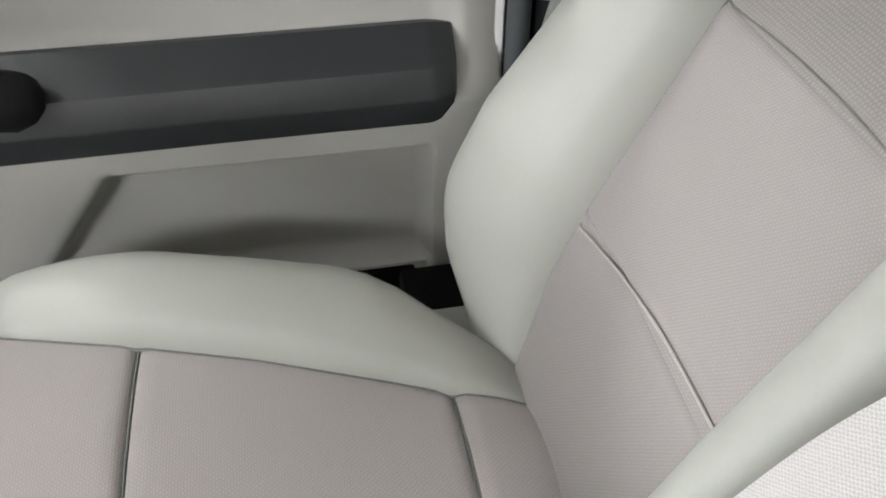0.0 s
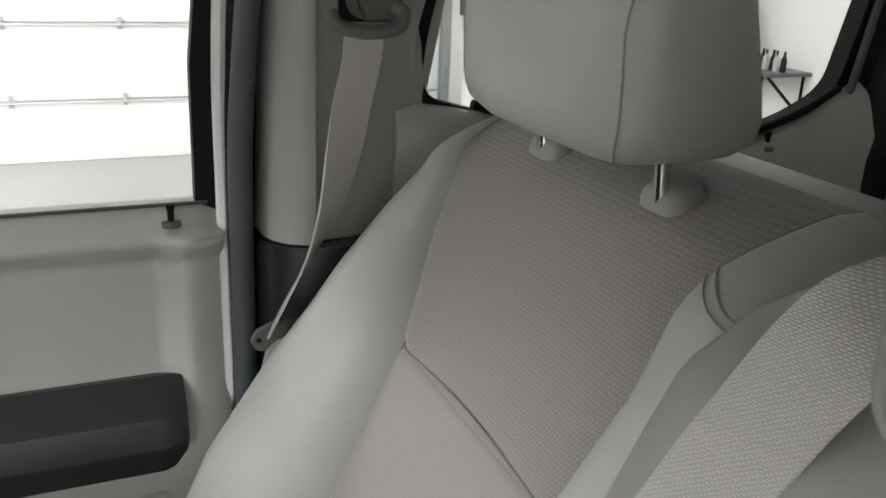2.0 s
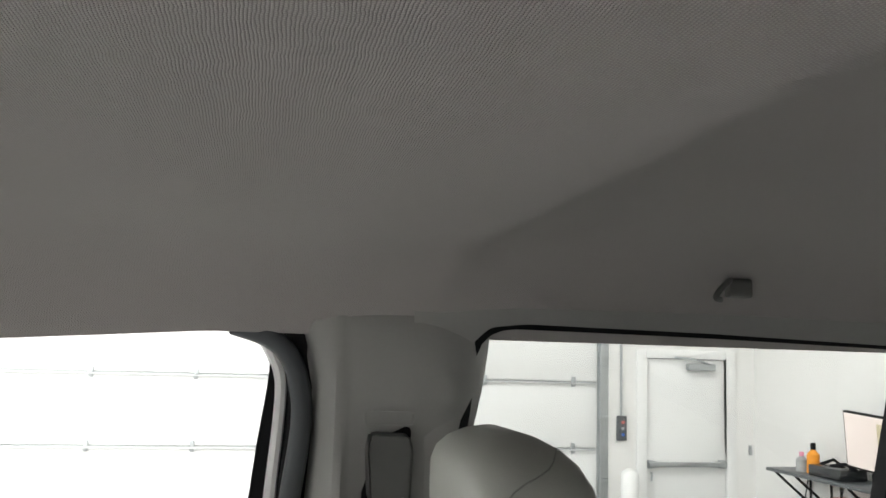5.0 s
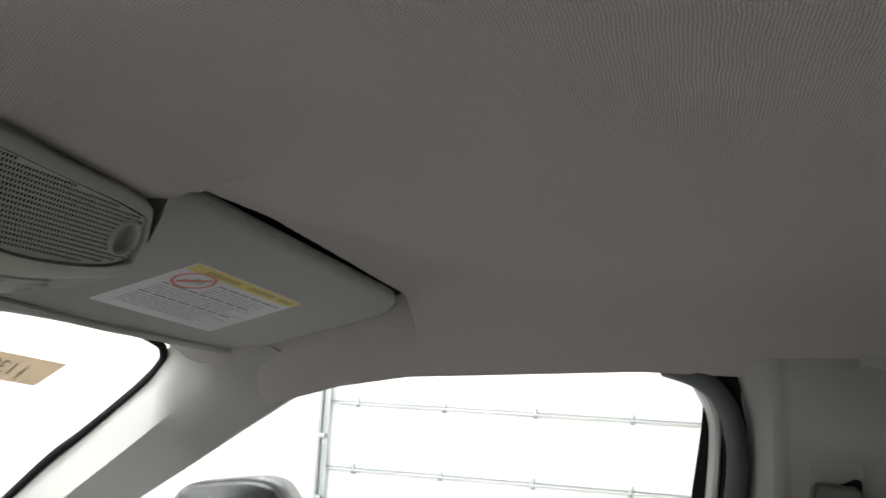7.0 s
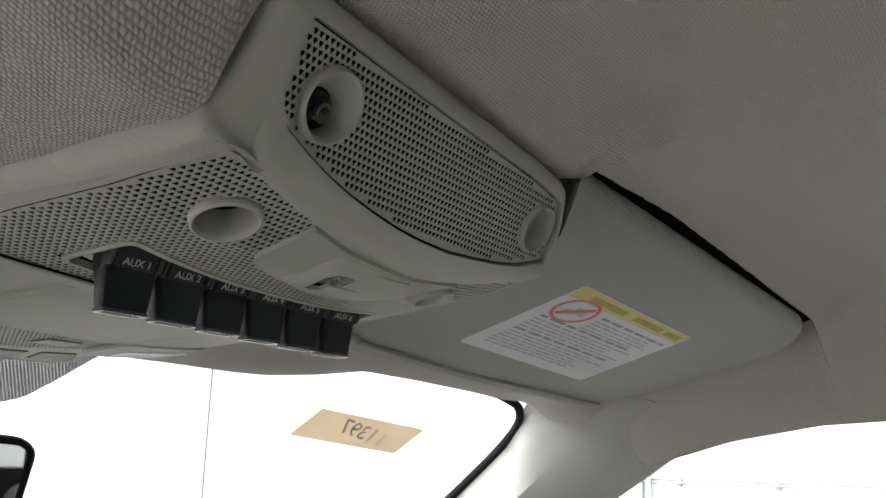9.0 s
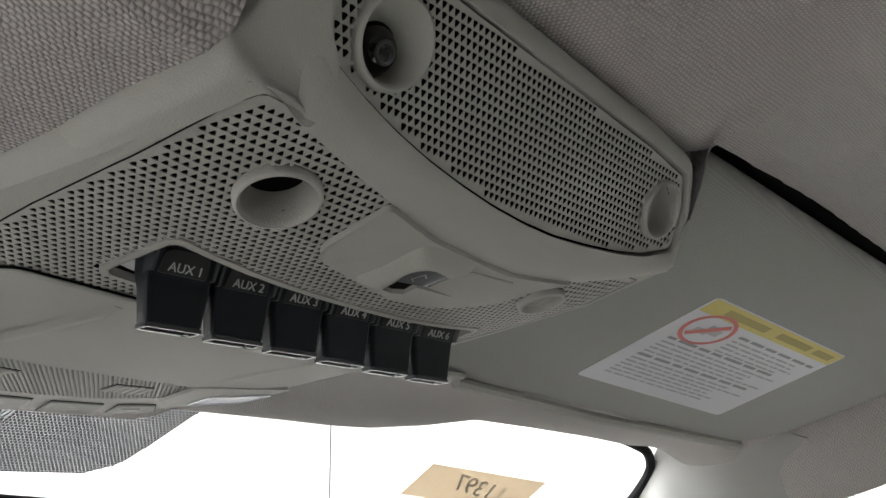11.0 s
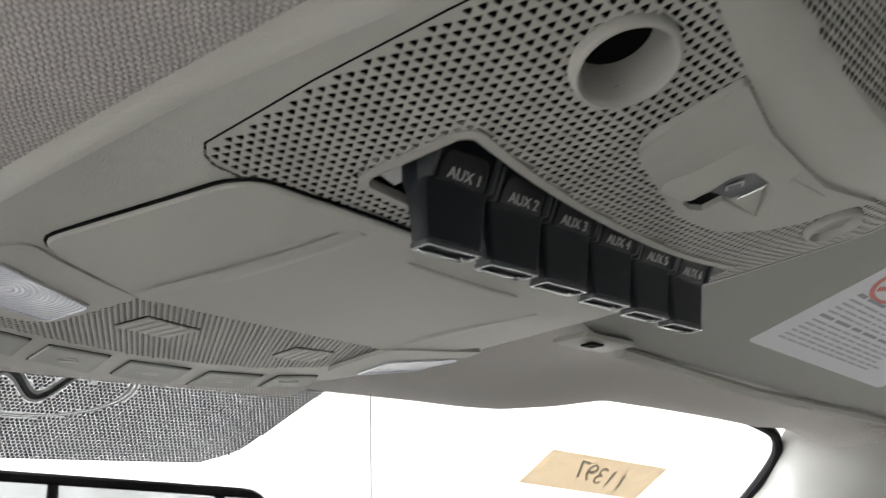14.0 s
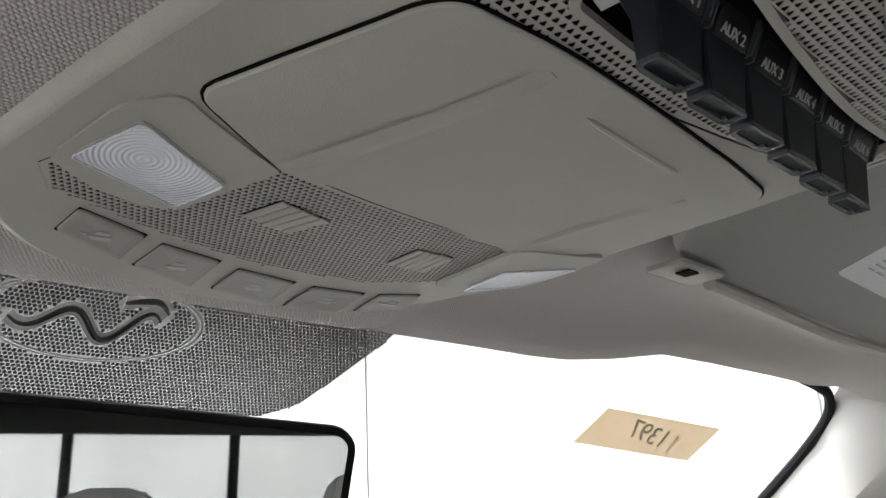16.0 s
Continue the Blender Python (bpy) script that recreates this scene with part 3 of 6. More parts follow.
def both(s):
    """The door opening parts of one side; s: 1 passenger side, -1 driver side."""
    put = lambda off: (lambda u, v: (s * (side_x(u, v) + off), u, v))
    hole = rounded(FRONT_GLASS, [0, 0, 0, 0.05, 0.055, 0.2, 0.1, 0.02, 0.0])
    rear_hole = rounded(REAR_GLASS, [0.03, 0.03, 0.1, 0.1, 0.08, 0.06, 0.03, 0.03, 0.1, 0.085, 0.1, 0.1])
    if s > 0:
        outer = [(-0.05, 0.79), (-0.06, 1.30), (0.45, 1.30), (0.72, 1.23), (1.16, 0.90), (1.16, 0.79)]
        solo("front_door_frame", prism(outer, put(0.0), (0.02 * s, 0, 0), (hole,)), BLACK, "black window frame of the front passenger door", "door frame", "structure")
        pane = solo("window_2", prism([(-0.04, 0.80), (-0.04, 1.29), (0.45, 1.29), (0.72, 1.22), (1.14, 0.9), (1.14, 0.80)], put(0.008), (0.004 * s, 0, 0)), GLASS, "clear side window of the front passenger door, raised", "window", "structure")
        pane.visible_shadow = False
        outer = [(-0.19, 0.80), (-0.21, 1.30), (-1.02, 1.30), (-0.98, 0.80)]
        solo("rear_door_frame", prism(outer, put(-0.03), (0.03 * s, 0, 0), (rear_hole,)), BLACK, "black window frame of the rear passenger door", "door frame", "structure")
        trim = [(-0.19, 0.86), (-0.19, 1.288), (-0.93, 1.292), (-0.93, 1.254), (-0.60, 1.264), (-0.34, 1.268), (-0.290, 1.262), (-0.262, 1.235), (-0.256, 1.14), (-0.226, 1.02), (-0.222, 0.94), (-0.26, 0.86)]
        solo("rear_window_trim", prism(rounded(trim, 0.008, 2), put(-0.035), (0.004 * s, 0, 0)), PILLAR, "grey trim round the rear door window", "window trim", "structure")
        pane = solo("window_3", prism(outer, put(0.003), (0.004 * s, 0, 0)), TINTED_SIDE, "clear side window of the rear passenger door", "window", "structure")
        pane.visible_shadow = False
    else:
        outer = [(-0.19, 0.30), (-0.21, 1.30), (-1.02, 1.30), (-0.98, 0.30)]
        solo("rear_door_left", prism(outer, put(-0.03), (0.03 * s, 0, 0), (rear_hole,)), BLACK, "unseen dark rear door on the driver side", "door", "structure")
        # unseen panel; its doorway is open to bring light into the cab
        outer = [(-0.05, 0.02), (-0.06, 1.30), (0.45, 1.30), (0.72, 1.23), (1.16, 0.90), (1.16, 0.02)]
        gap = rounded([(0.02, 0.06), (0.0, 0.826), (-0.01, 1.268), (0.40, 1.262), (0.62, 1.20), (1.05, 0.90), (1.08, 0.06)], 0.03)
        solo("driver_side_panel", prism(outer, put(0.0), (0.02 * s, 0, 0), (gap,)), PLASTIC_DOOR, "unseen driver side panel, doorway left open to let light in", "side panel", "structure")
        pane = solo("window_5", prism([(-0.19, 0.30), (-0.21, 1.30), (-1.02, 1.30), (-0.98, 0.30)], put(0.003), (0.004 * s, 0, 0)), TINTED, "unseen rear side window, tinted dark to cut light", "window", "structure")

    # B-pillar trim, lofted upwards
    rings = []
    for z, fy, fx in ((0.795, 0.0, 0.0), (0.95, 0.006, -0.003), (1.05, 0.013, -0.005), (1.12, 0.018, -0.006), (1.18, 0.016, -0.004), (1.22, 0.008, 0.002), (1.25, -0.004, 0.010), (1.28, -0.02, 0.022), (1.32, -0.04, 0.045)):
        hollow = soft((1.20 - z) / 0.10)
        sec = [(-0.052 - fy, 0.80), (-0.054 - fy, 0.765), (-0.060 - fy, 0.744), (-0.074 - fy, 0.726), (-0.092, 0.717), (-0.102, 0.716), (-0.108, 0.718 + 0.006 * hollow), (-0.114, 0.716 + 0.014 * hollow), (-0.150, 0.713 + 0.022 * hollow), (-0.200, 0.712 + 0.034 * hollow), (-0.222, 0.714 + 0.042 * hollow), (-0.238 - 0.12 * max(0, z - 1.0), 0.722 + 0.040 * hollow), (-0.246 - (z - 0.95) * 0.18, 0.757 + 0.012 * hollow), (-0.25 - (z - 0.95) * 0.18, 0.80)]
        rings.append([(s * (x + fx), y, z) for y, x in sec])
    solo("pillar_trim", loft(rings), PILLAR, "grey plastic trim on the door pillar", "pillar trim", "structure", angle=50)
    rings = []
    for z in (0.10, 0.45, 0.793):
        rings.append([(s * x, y, z) for y, x in ((-0.044, 0.80), (-0.046, 0.762), (-0.058, 0.736), (-0.078, 0.718), (-0.12, 0.708), (-0.19, 0.705), (-0.26, 0.72), (-0.28, 0.80))])
    solo("pillar_base", loft(rings), CHARCOAL, "charcoal plastic lower trim of the door pillar", "pillar trim", "structure", angle=50)
    # seal round the door opening
    line = [(s * 0.764, -0.030, 0.15), (s * 0.764, -0.030, 0.80), (s * 0.757, -0.040, 1.0), (s * 0.752, -0.054, 1.13), (s * 0.754, -0.049, 1.185), (s * 0.756, -0.033, 1.222), (s * 0.762, -0.006, 1.243), (s * 0.778, 0.035, 1.256)]
    solo("door_seal", tube(smooth_line(line, 5), 0.0135, 10), SEAL, "grey rubber seal round the front door opening", "door seal", "structure")
    line = [(s * 0.781, -0.026, 0.15), (s * 0.781, -0.026, 0.80), (s * 0.775, -0.032, 1.0), (s * 0.768, -0.045, 1.13), (s * 0.770, -0.040, 1.19), (s * 0.778, -0.020, 1.228), (s * 0.795, 0.02, 1.250)]
    solo("door_seal_lip", tube(smooth_line(line, 5), 0.008, 8), BLACK, "black inner lip of the door seal", "door seal", "structure")


both(1)
both(-1)
solo("door_jamb", box((0.802, -0.14, 0.0), (0.84, -0.044, 1.30)), BLACK, "dark door jamb behind the seal", "door jamb", "structure")
solo("door_edge", box((0.803, -0.06, 0.0), (0.83, 0.03, 0.80)), BLACK, "dark rear edge of the front door", "door edge", "structure")
solo("door_edge_strip", tube(smooth_line([(0.788, -0.016, 0.10), (0.788, -0.016, 0.82), (0.783, -0.018, 1.0), (0.774, -0.027, 1.15), (0.769, -0.024, 1.20), (0.768, -0.004, 1.238)], 5), 0.0080, 8), DOOR_WHITE, "pale painted strip along the door edge", "trim strip", "structure")
# never in view; its height keeps low light off the seat and door
solo("dashboard", box((-0.84, 0.84, 0.45), (0.84, 1.42, 0.93), 0.05), CHARCOAL, "unseen dark block at the dashboard, added to stop low light", "dashboard", "structure")

# A-pillar trims: a swept section from the roof corner down along the windshield


def a_pillar(s):
    rings = []
    for t in steps(-0.22, 1, 15):
        sy = 0.60 + 0.50 * t
        side_in = (0.757 + 0.020 * t, sy, curve_at(((0.49, 1.222), (0.55, 1.190), (0.60, 1.156), (0.66, 1.117), (0.726, 1.071), (0.795, 1.025), (0.95, 0.92), (1.10, 0.82)), sy))
        gy = 0.778 + 0.42 * t
        glass = (curve_at(((0.70, 0.740), (0.776, 0.757), (0.789, 0.779), (0.822, 0.789), (0.866, 0.788), (0.92, 0.783), (1.0, 0.777), (1.2, 0.777)), gy), gy, curve_at(((0.69, 1.300), (0.776, 1.252), (0.822, 1.200), (0.866, 1.160), (0.92, 1.112), (0.98, 1.060), (1.2, 0.86)), gy))
        mid = (0.722 + 0.030 * t, (side_in[1] + glass[1]) / 2 - 0.010, (side_in[2] + glass[2]) / 2 - 0.004)
        out = (0.835, (side_in[1] + glass[1]) / 2 + 0.02, (side_in[2] + glass[2]) / 2 + 0.02)
        sec = [glass, (glass[0] - 0.010, glass[1] - 0.025, glass[2] - 0.010), mid, (side_in[0] - 0.016, side_in[1] + 0.035, side_in[2] + 0.020), side_in, (0.825, side_in[1] + 0.01, side_in[2] + 0.01), out, (0.835, glass[1], glass[2])]
        rings.append([(s * x, yy, zz) for x, yy, zz in sec])
    solo("a_pillar_trim", loft(rings), PILLAR, "grey plastic trim on the windshield pillar", "pillar trim", "structure", angle=60)
    line = [(s * 0.715, 0.786, 1.2665), (s * 0.738, 0.779, 1.2585), (s * 0.757, 0.776, 1.249), (s * 0.777, 0.789, 1.228), (s * 0.785, 0.822, 1.196), (s * 0.784, 0.866, 1.157), (s * 0.778, 0.92, 1.110), (s * 0.772, 0.98, 1.060), (s * 0.772, 1.12, 0.925)]
    solo("windshield_seal", tube(smooth_line(line, 6), 0.0062, 8), BLACK, "black seal along the windshield edge", "seal", "structure")


a_pillar(1)
a_pillar(-1)

# rear wall of the cab with its window
REAR_Y = -1.22
out = [(-0.80, 0.0), (0.80, 0.0), (0.80, 1.40), (-0.80, 1.40)]
hole = rounded([(-0.69, 0.955), (0.69, 0.955), (0.63, 1.235), (-0.63, 1.235)], 0.03)
pane = solo("window_6", prism(out[:2] + [(0.80, 1.30), (-0.80, 1.30)], lambda u, v: (u, REAR_Y - 0.045, v), (0, -0.004, 0)), TINTED_REAR, "lightly tinted rear window of the cab", "window", "structure")
back = thing("wall_rear", "dark rear wall of the cab with a sliding window", "wall", kind="structure")
part("panel", prism(out, lambda u, v: (u, REAR_Y - 0.05 * 0, v), (0, -0.04, 0), (hole,)), REAR_TRIM, back)
for xx in (-0.22, 0.22):
    part("divider", box((xx - 0.014, REAR_Y - 0.035, 0.95), (xx + 0.014, REAR_Y - 0.005, 1.24), 0.003), BLACK, back)
for s in (1, -1):
    bm = loft([[(s * 0.80, -0.90 - f, z), (s * 0.745, -0.925 - f, z), (s * 0.735, -1.0, z), (s * 0.72, -1.13, z), (s * 0.70, -1.22, z), (s * 0.80, -1.22, z)] for z, f in ((0.10, 0.0), (0.88, 0.0), (1.27, 0.05))])
    solo("c_pillar_trim", bm, REAR_TRIM, "dark trim on the rear pillar", "pillar trim", "structure")
    solo("c_pillar_strip", tube([(s * 0.752, -0.872, 0.86), (s * 0.748, -0.90, 1.04), (s * 0.742, -0.93, 1.25)], 0.006, 8), SEAL, "grey seal strip on the rear pillar", "seal", "structure")

# front passenger door trim
dr = thing("door_2", "light grey front passenger door trim with dark armrest", "door", kind="structure")
outline = [(-0.012, 0.10), (-0.012, 0.795), (-0.006, 0.818), (0.02, 0.828), (1.15, 0.828), (1.15, 0.10)]


def door_x(y, z):
    """The inner skin of the door: upper band, swept-in recess, lower map pocket."""
    x = 0.792
    if z > 0.70:
        k = min(1, max(0, (z - 0.765) / 0.03))
        x = 0.792 - 0.020 * k * k * (3 - 2 * k)
        if z > 0.795:
            x += 0.026 * ((z - 0.795) / 0.033) ** 1.3
    e = min(1, max(0, (0.060 - y) / 0.03))
    if 0.55 < z < 0.80:
        x -= 0.016 * e
    if z < 0.56:
        # pocket: recessed field with a raised rim
        inside = min((y - 0.074), (0.490 - z), (z - 0.325), (0.425 + (0.490 - z) * 0.75 - y))
        k = min(1, max(0, (inside + 0.010) / 0.022))
        x = 0.748 + 0.044 * k * k * (3 - 2 * k)
    elif z < 0.66:
        x = min(x, 0.752 + 0.04 * min(1, (z - 0.56) / 0.08))
    if y < 0.03:
        x += 0.012 * ((0.03 - y) / 0.042) ** 2
    return x


ys = sorted(set(steps(-0.012, 0.12, 22) + steps(0.12, 0.62, 60) + steps(0.62, 1.15, 14)))
zs = sorted(set(steps(0.10, 0.32, 8) + steps(0.32, 0.56, 40) + steps(0.56, 0.75, 14) + steps(0.75, 0.828, 22)))
part("panel", sheet(lambda u, v: (door_x(u, v), u, v), ys, zs, (0.03, 0, 0)), PLASTIC_DOOR, dr, angle=50)
# armrest: a beam with a sloped top, a fold and a dark underside
rings = []
for y, k in ((0.040, 0.70), (0.043, 0.80), (0.066, 0.985), (0.072, 1.0), (0.30, 1.0), (0.42, 1.02), (0.56, 1.04), (0.70, 1.04), (0.72, 0.9)):
    rise = 0.0
    sec = [(0.800, 0.632), (0.779, 0.634), (0.775, 0.631), (0.742, 0.604), (0.739, 0.600), (0.731, 0.568), (0.7315, 0.563), (0.744, 0.530), (0.751, 0.526), (0.800, 0.524)]
    c = (0.79, 0.59)
    rings.append([(c[0] + (x - c[0]) * k, y, c[1] + (z - c[1]) * (0.6 + 0.4 * k) + rise) for x, z in sec])
part("armrest", loft(rings), ARMREST, dr, "charcoal plastic armrest", angle=22)
bm = tube(smooth_line([(0.735, 0.470, 0.60), (0.722, 0.485, 0.615), (0.722, 0.54, 0.617), (0.73, 0.60, 0.60)], 4), [0.012, 0.02, 0.026, 0.03, 0.03, 0.03, 0.032, 0.034, 0.036, 0.036, 0.036, 0.034, 0.03], 10)
part("pull_cup", bm, BLACK, dr, "black pull handle on the armrest")
bm = tube([(0.797, 0.0, 0.829), (0.797, 0.30, 0.830), (0.797, 1.1, 0.830)], 0.0022, 8)
part("glass_seal", bm, SEAL, dr)


# black box put in for the shade in the pocket's opening
part("pocket_shade", box((0.744, 0.090, 0.20), (0.80, 0.60, 0.316), 0.004), GAP, dr, "black box standing in for the shade below the map pocket")


def lock_knob(x, y, z, parent):
    base = part("knob_base", tube([(x, y, z - 0.004), (x, y, z + 0.0015), (x, y, z + 0.0025)], [0.0105, 0.0105, 0.008], 18), TRIM_GREY, parent, "grey collar of the lock knob")
    part("lock_knob", tube([(x, y, z), (x, y, z + 0.014), (x, y, z + 0.0165), (x, y, z + 0.0205), (x, y, z + 0.0215)], [0.0036, 0.0036, 0.0050, 0.0046, 0.0025], 12), BLACK, base, "black lock knob")


lock_knob(0.784, 0.041, 0.812, dr)

# rear passenger door trim: sill that rises behind
rd = thing("door_3", "light grey rear passenger door trim", "door", kind="structure")
low = [(-0.20, 0.94), (-0.30, 0.926), (-0.46, 0.884), (-0.60, 0.866), (-0.70, 0.870), (-0.80, 0.896), (-0.868, 0.930), (-0.905, 0.945), (-0.93, 0.90)]
rings = []
for y, z in [(p.x, p.y) for p in smooth_line([(a, b, 0) for a, b in low], 4)]:
    rings.append([(0.79, y, z + 0.002), (0.757, y, z + 0.001), (0.742, y, z - 0.008), (0.733, y, z - 0.03), (0.740, y, z - 0.07), (0.742, y, 0.10), (0.79, y, 0.10)])
part("panel", loft(rings), PLASTIC_DOOR, rd, angle=50)
bm = tube(smooth_line([(0.757, y, z + 0.008) for y, z in low[1:7]], 4), 0.006, 8)
part("glass_seal", bm, BLACK, rd)
lock_knob(0.745, -0.742, 0.862, rd)


# ---- seats ----


RECLINE = 0.52


def low_seam(k):
    return 0.571 - 0.025 * k ** 2.2



def back_front(z):
    return -0.130 - RECLINE * (z - 0.745) 


def passenger_seat():
    seat = thing("front_passenger_seat", "grey cloth and vinyl front passenger seat with headrest", "car seat")
    sl = ((0.40, 0.468), (0.45, 0.492), (0.49, 0.515), (0.55, 0.528), (0.68, 0.536), (0.75, 0.542), (0.80, 0.567), (0.85, 0.593), (0.91, 0.613), (0.97, 0.617))
    sr = ((0.40, 0.275), (0.45, 0.262), (0.53, 0.247), (0.60, 0.251), (0.75, 0.255), (0.85, 0.243), (0.90, 0.249), (0.93, 0.238), (0.97, 0.215))
    ou = ((0.38, 0.475), (0.40, 0.510), (0.42, 0.565), (0.44, 0.630), (0.46, 0.686), (0.50, 0.742), (0.54, 0.760), (0.60, 0.762), (0.70, 0.746), (0.80, 0.712), (0.86, 0.682), (0.91, 0.644), (0.97, 0.603))
    puff = ((0.38, 0.004), (0.40, 0.018), (0.43, 0.042), (0.47, 0.074), (0.52, 0.095), (0.60, 0.098), (0.70, 0.084), (0.80, 0.061), (0.90, 0.027))
    inn = ((0.38, 0.190), (0.45, 0.160), (0.60, 0.145), (0.80, 0.140), (0.90, 0.135), (0.95, 0.150), (0.97, 0.175))
    z_lo, z_hi = 0.38, 0.960
    zs = steps(z_lo, z_hi, 56)

    def skin(z, u):
        L, R, O, I = curve_at(sl, z), curve_at(sr, z), curve_at(ou, z), curve_at(inn, z)
        f = back_front(z)
        top = max(0.0, (z - (z_hi - 0.045)) / 0.045)
        f -= 0.05 * top ** 2
        bul = 0.070 - 0.042 * min(1, max(0, (z - 0.60) / 0.30)) if u < 2 else curve_at(puff, z)
        bul *= 1 - 0.6 * top
        if u < 1:
            k = u
            x = I + (R - I) * k
        elif u <= 2:
            k = u - 1
            x = R + (L - R) * k
            groove = 0.005 * (math.exp(-(k / 0.03) ** 2) + math.exp(-((1 - k) / 0.03) ** 2))
            seam = 0.004 * (math.exp(-((z - 0.750 - 0.005 * math.sin(math.pi * k)) / 0.004) ** 2) + math.exp(-((z - low_seam(k)) / 0.004) ** 2))
            return x, f - 0.003 * math.sin(math.pi * k) ** 0.8 - groove - seam, z
        else:
            k = 3 - u
            x = O + (L - O) * k
        a = k * math.pi * 0.93
        y = f - 0.006 + bul * math.sin(a) ** 0.8 if k > 0.55 else f - 0.006 + bul * max(0, math.sin(max(a, 0))) ** 0.8 - 0.055 * (1 - k / 0.55) ** 2
        return x, y, z

    def strip(u0, u1, n, z0, z1, nm, mat, m=20, lab=""):
        bm = sheet(lambda u, z: skin(z, u), steps(u0, u1, n), steps(z0, z1, m), (0, -0.03, 0))
        return part(nm, bm, mat, seat, lab, angle=70)

    strip(0.0, 1.0, 18, z_lo, z_hi, "bolster", VINYL, 56)
    strip(2.0, 3.0, 18, z_lo, z_hi, "bolster", VINYL, 56)
    strip(1.0, 2.0, 30, 0.750, z_hi, "upper_panel", CLOTH_SHADED, 40, "dimpled grey cloth panel")
    strip(1.0, 2.0, 30, 0.5605, 0.7495, "middle_panel", CLOTH_FINE_SHADED, 30, "finely ribbed grey cloth panel")
    strip(1.0, 2.0, 30, z_lo, 0.560, "lower_panel", CLOTH_FINE_SHADED, 24)
    bm = tube([Vector(skin(0.750 + 0.005 * math.sin(math.pi * k), 1 + k)) + Vector((0, 0.0018, 0)) for k in steps(0.02, 0.98, 30)], 0.0010, 6)
    part("seam", bm, PIPING, seat)
    bm = tube([Vector(skin(low_seam(k), 1 + k)) + Vector((0, 0.0045, 0)) for k in steps(0.02, 0.98, 30)], 0.0014, 6)
    part("seam", bm, STITCH, seat, "pale stitched seam")
    for uu in (1.0, 2.0):
        bm = tube([Vector(skin(z, uu)) + Vector((0, -0.001, 0)) for z in zs], 0.0011, 6)
        part("seam", bm, PIPING, seat)
    # solid back of the seat
    rings = []
    for z in steps(z_lo, z_hi - 0.004, 16):
        f = back_front(z) - 0.012 - 0.05 * max(0.0, (z - (z_hi - 0.045)) / 0.045) ** 2
        O, I = max(0.60, curve_at(ou, z)) - 0.014 - 0.02 * max(0.0, (0.86 - z)), curve_at(inn, z) + 0.006
        t = 0.10 if z < 0.9 else 0.10 - 0.06 * ((z - 0.9) / 0.07) ** 2
        rings.append([(I, f - 0.045, z), (I + 0.05, f - 0.008, z), (O - 0.05, f - 0.008, z), (O, f - 0.045, z), (O - 0.005, f - t, z), (O - 0.05, f - t - 0.02, z), (I + 0.05, f - t - 0.02, z), (I + 0.005, f - t, z)])
    part("back_shell", loft(rings), VINYL, seat, angle=60)
    # shoulder stitch on the inner bolster
    for dz in (0.0, 0.006):
        bm = tube([Vector(skin(curve_at(((0, 0.930), (1, 0.905)), 1 - k) - dz, k)) + Vector((0, 0.0012, 0.0006)) for k in steps(0.15, 0.98, 24)], 0.0007, 6)
        part("seam", bm, WELT, seat)

    # cushion
    def cz(y):
        return 0.440 + 0.12 * (y - 0.10)

    cl = ((0.02, 0.425), (0.108, 0.431), (0.157, 0.448), (0.28, 0.486), (0.383, 0.509), (0.498, 0.529), (0.56, 0.535))
    cr = ((0.02, 0.300), (0.11, 0.292), (0.28, 0.275), (0.56, 0.262))
    co = ((0.02, 0.505), (0.06, 0.530), (0.10, 0.560), (0.14, 0.600), (0.20, 0.628), (0.36, 0.648), (0.50, 0.640), (0.56, 0.615))

    def cskin(y, u):
        L, R, O = curve_at(cl, y), curve_at(cr, y), curve_at(co, y)
        I = R - (O - L) * 0.9
        f = cz(y)
        front = max(0.0, (y - 0.50) / 0.06)
        f -= 0.05 * front ** 2
        if u > 2:
            f -= 0.040 * max(0.0, (y - 0.36) / 0.16) ** 2
        rear = max(0.0, (0.11 - y) / 0.09)
        bul = 0.050 * min(1, max(0.0, (y - 0.03) / 0.14)) * (1 - 0.5 * front)
        if u < 1 or u > 2:
            k = u if u < 1 else 3 - u
            x = I + (R - I) * k if u < 1 else O + (L - O) * k
            z = f + bul * max(0.0, math.sin(k * math.pi * 0.93)) ** 0.8 - (0.09 * (1 - k / 0.45) ** 2 if k < 0.45 else 0)
        else:
            k = u - 1
            x = R + (L - R) * k
            z = f + 0.010 * math.sin(math.pi * k) ** 0.8 - 0.005 * (math.exp(-((y - 0.381) / 0.004) ** 2) + math.exp(-((y - 0.107) / 0.004) ** 2))
        return x, y, z - 0.025 * rear ** 2

    def cstrip(u0, u1, n, y0, y1, m, nm, mat, lab=""):
        part(nm, sheet(lambda y, u: cskin(y, u), steps(y0, y1, m), steps(u0, u1, n), (0, 0, -0.03)), mat, seat, lab, angle=70)

    cstrip(0, 1, 16, 0.02, 0.56, 40, "cushion_bolster", VINYL)
    cstrip(2, 3, 16, 0.02, 0.56, 40, "cushion_bolster", VINYL)
    cstrip(1, 2, 24, 0.109, 0.379, 30, "cushion_panel", CLOTH_CUSHION_LIT, "ribbed grey cloth cushion panel")
    cstrip(1, 2, 24, 0.383, 0.56, 20, "cushion_front", CLOTH_CUSHION_LIT)
    cstrip(1, 2, 24, 0.02, 0.105, 10, "cushion_rear", CLOTH_CUSHION_LIT)
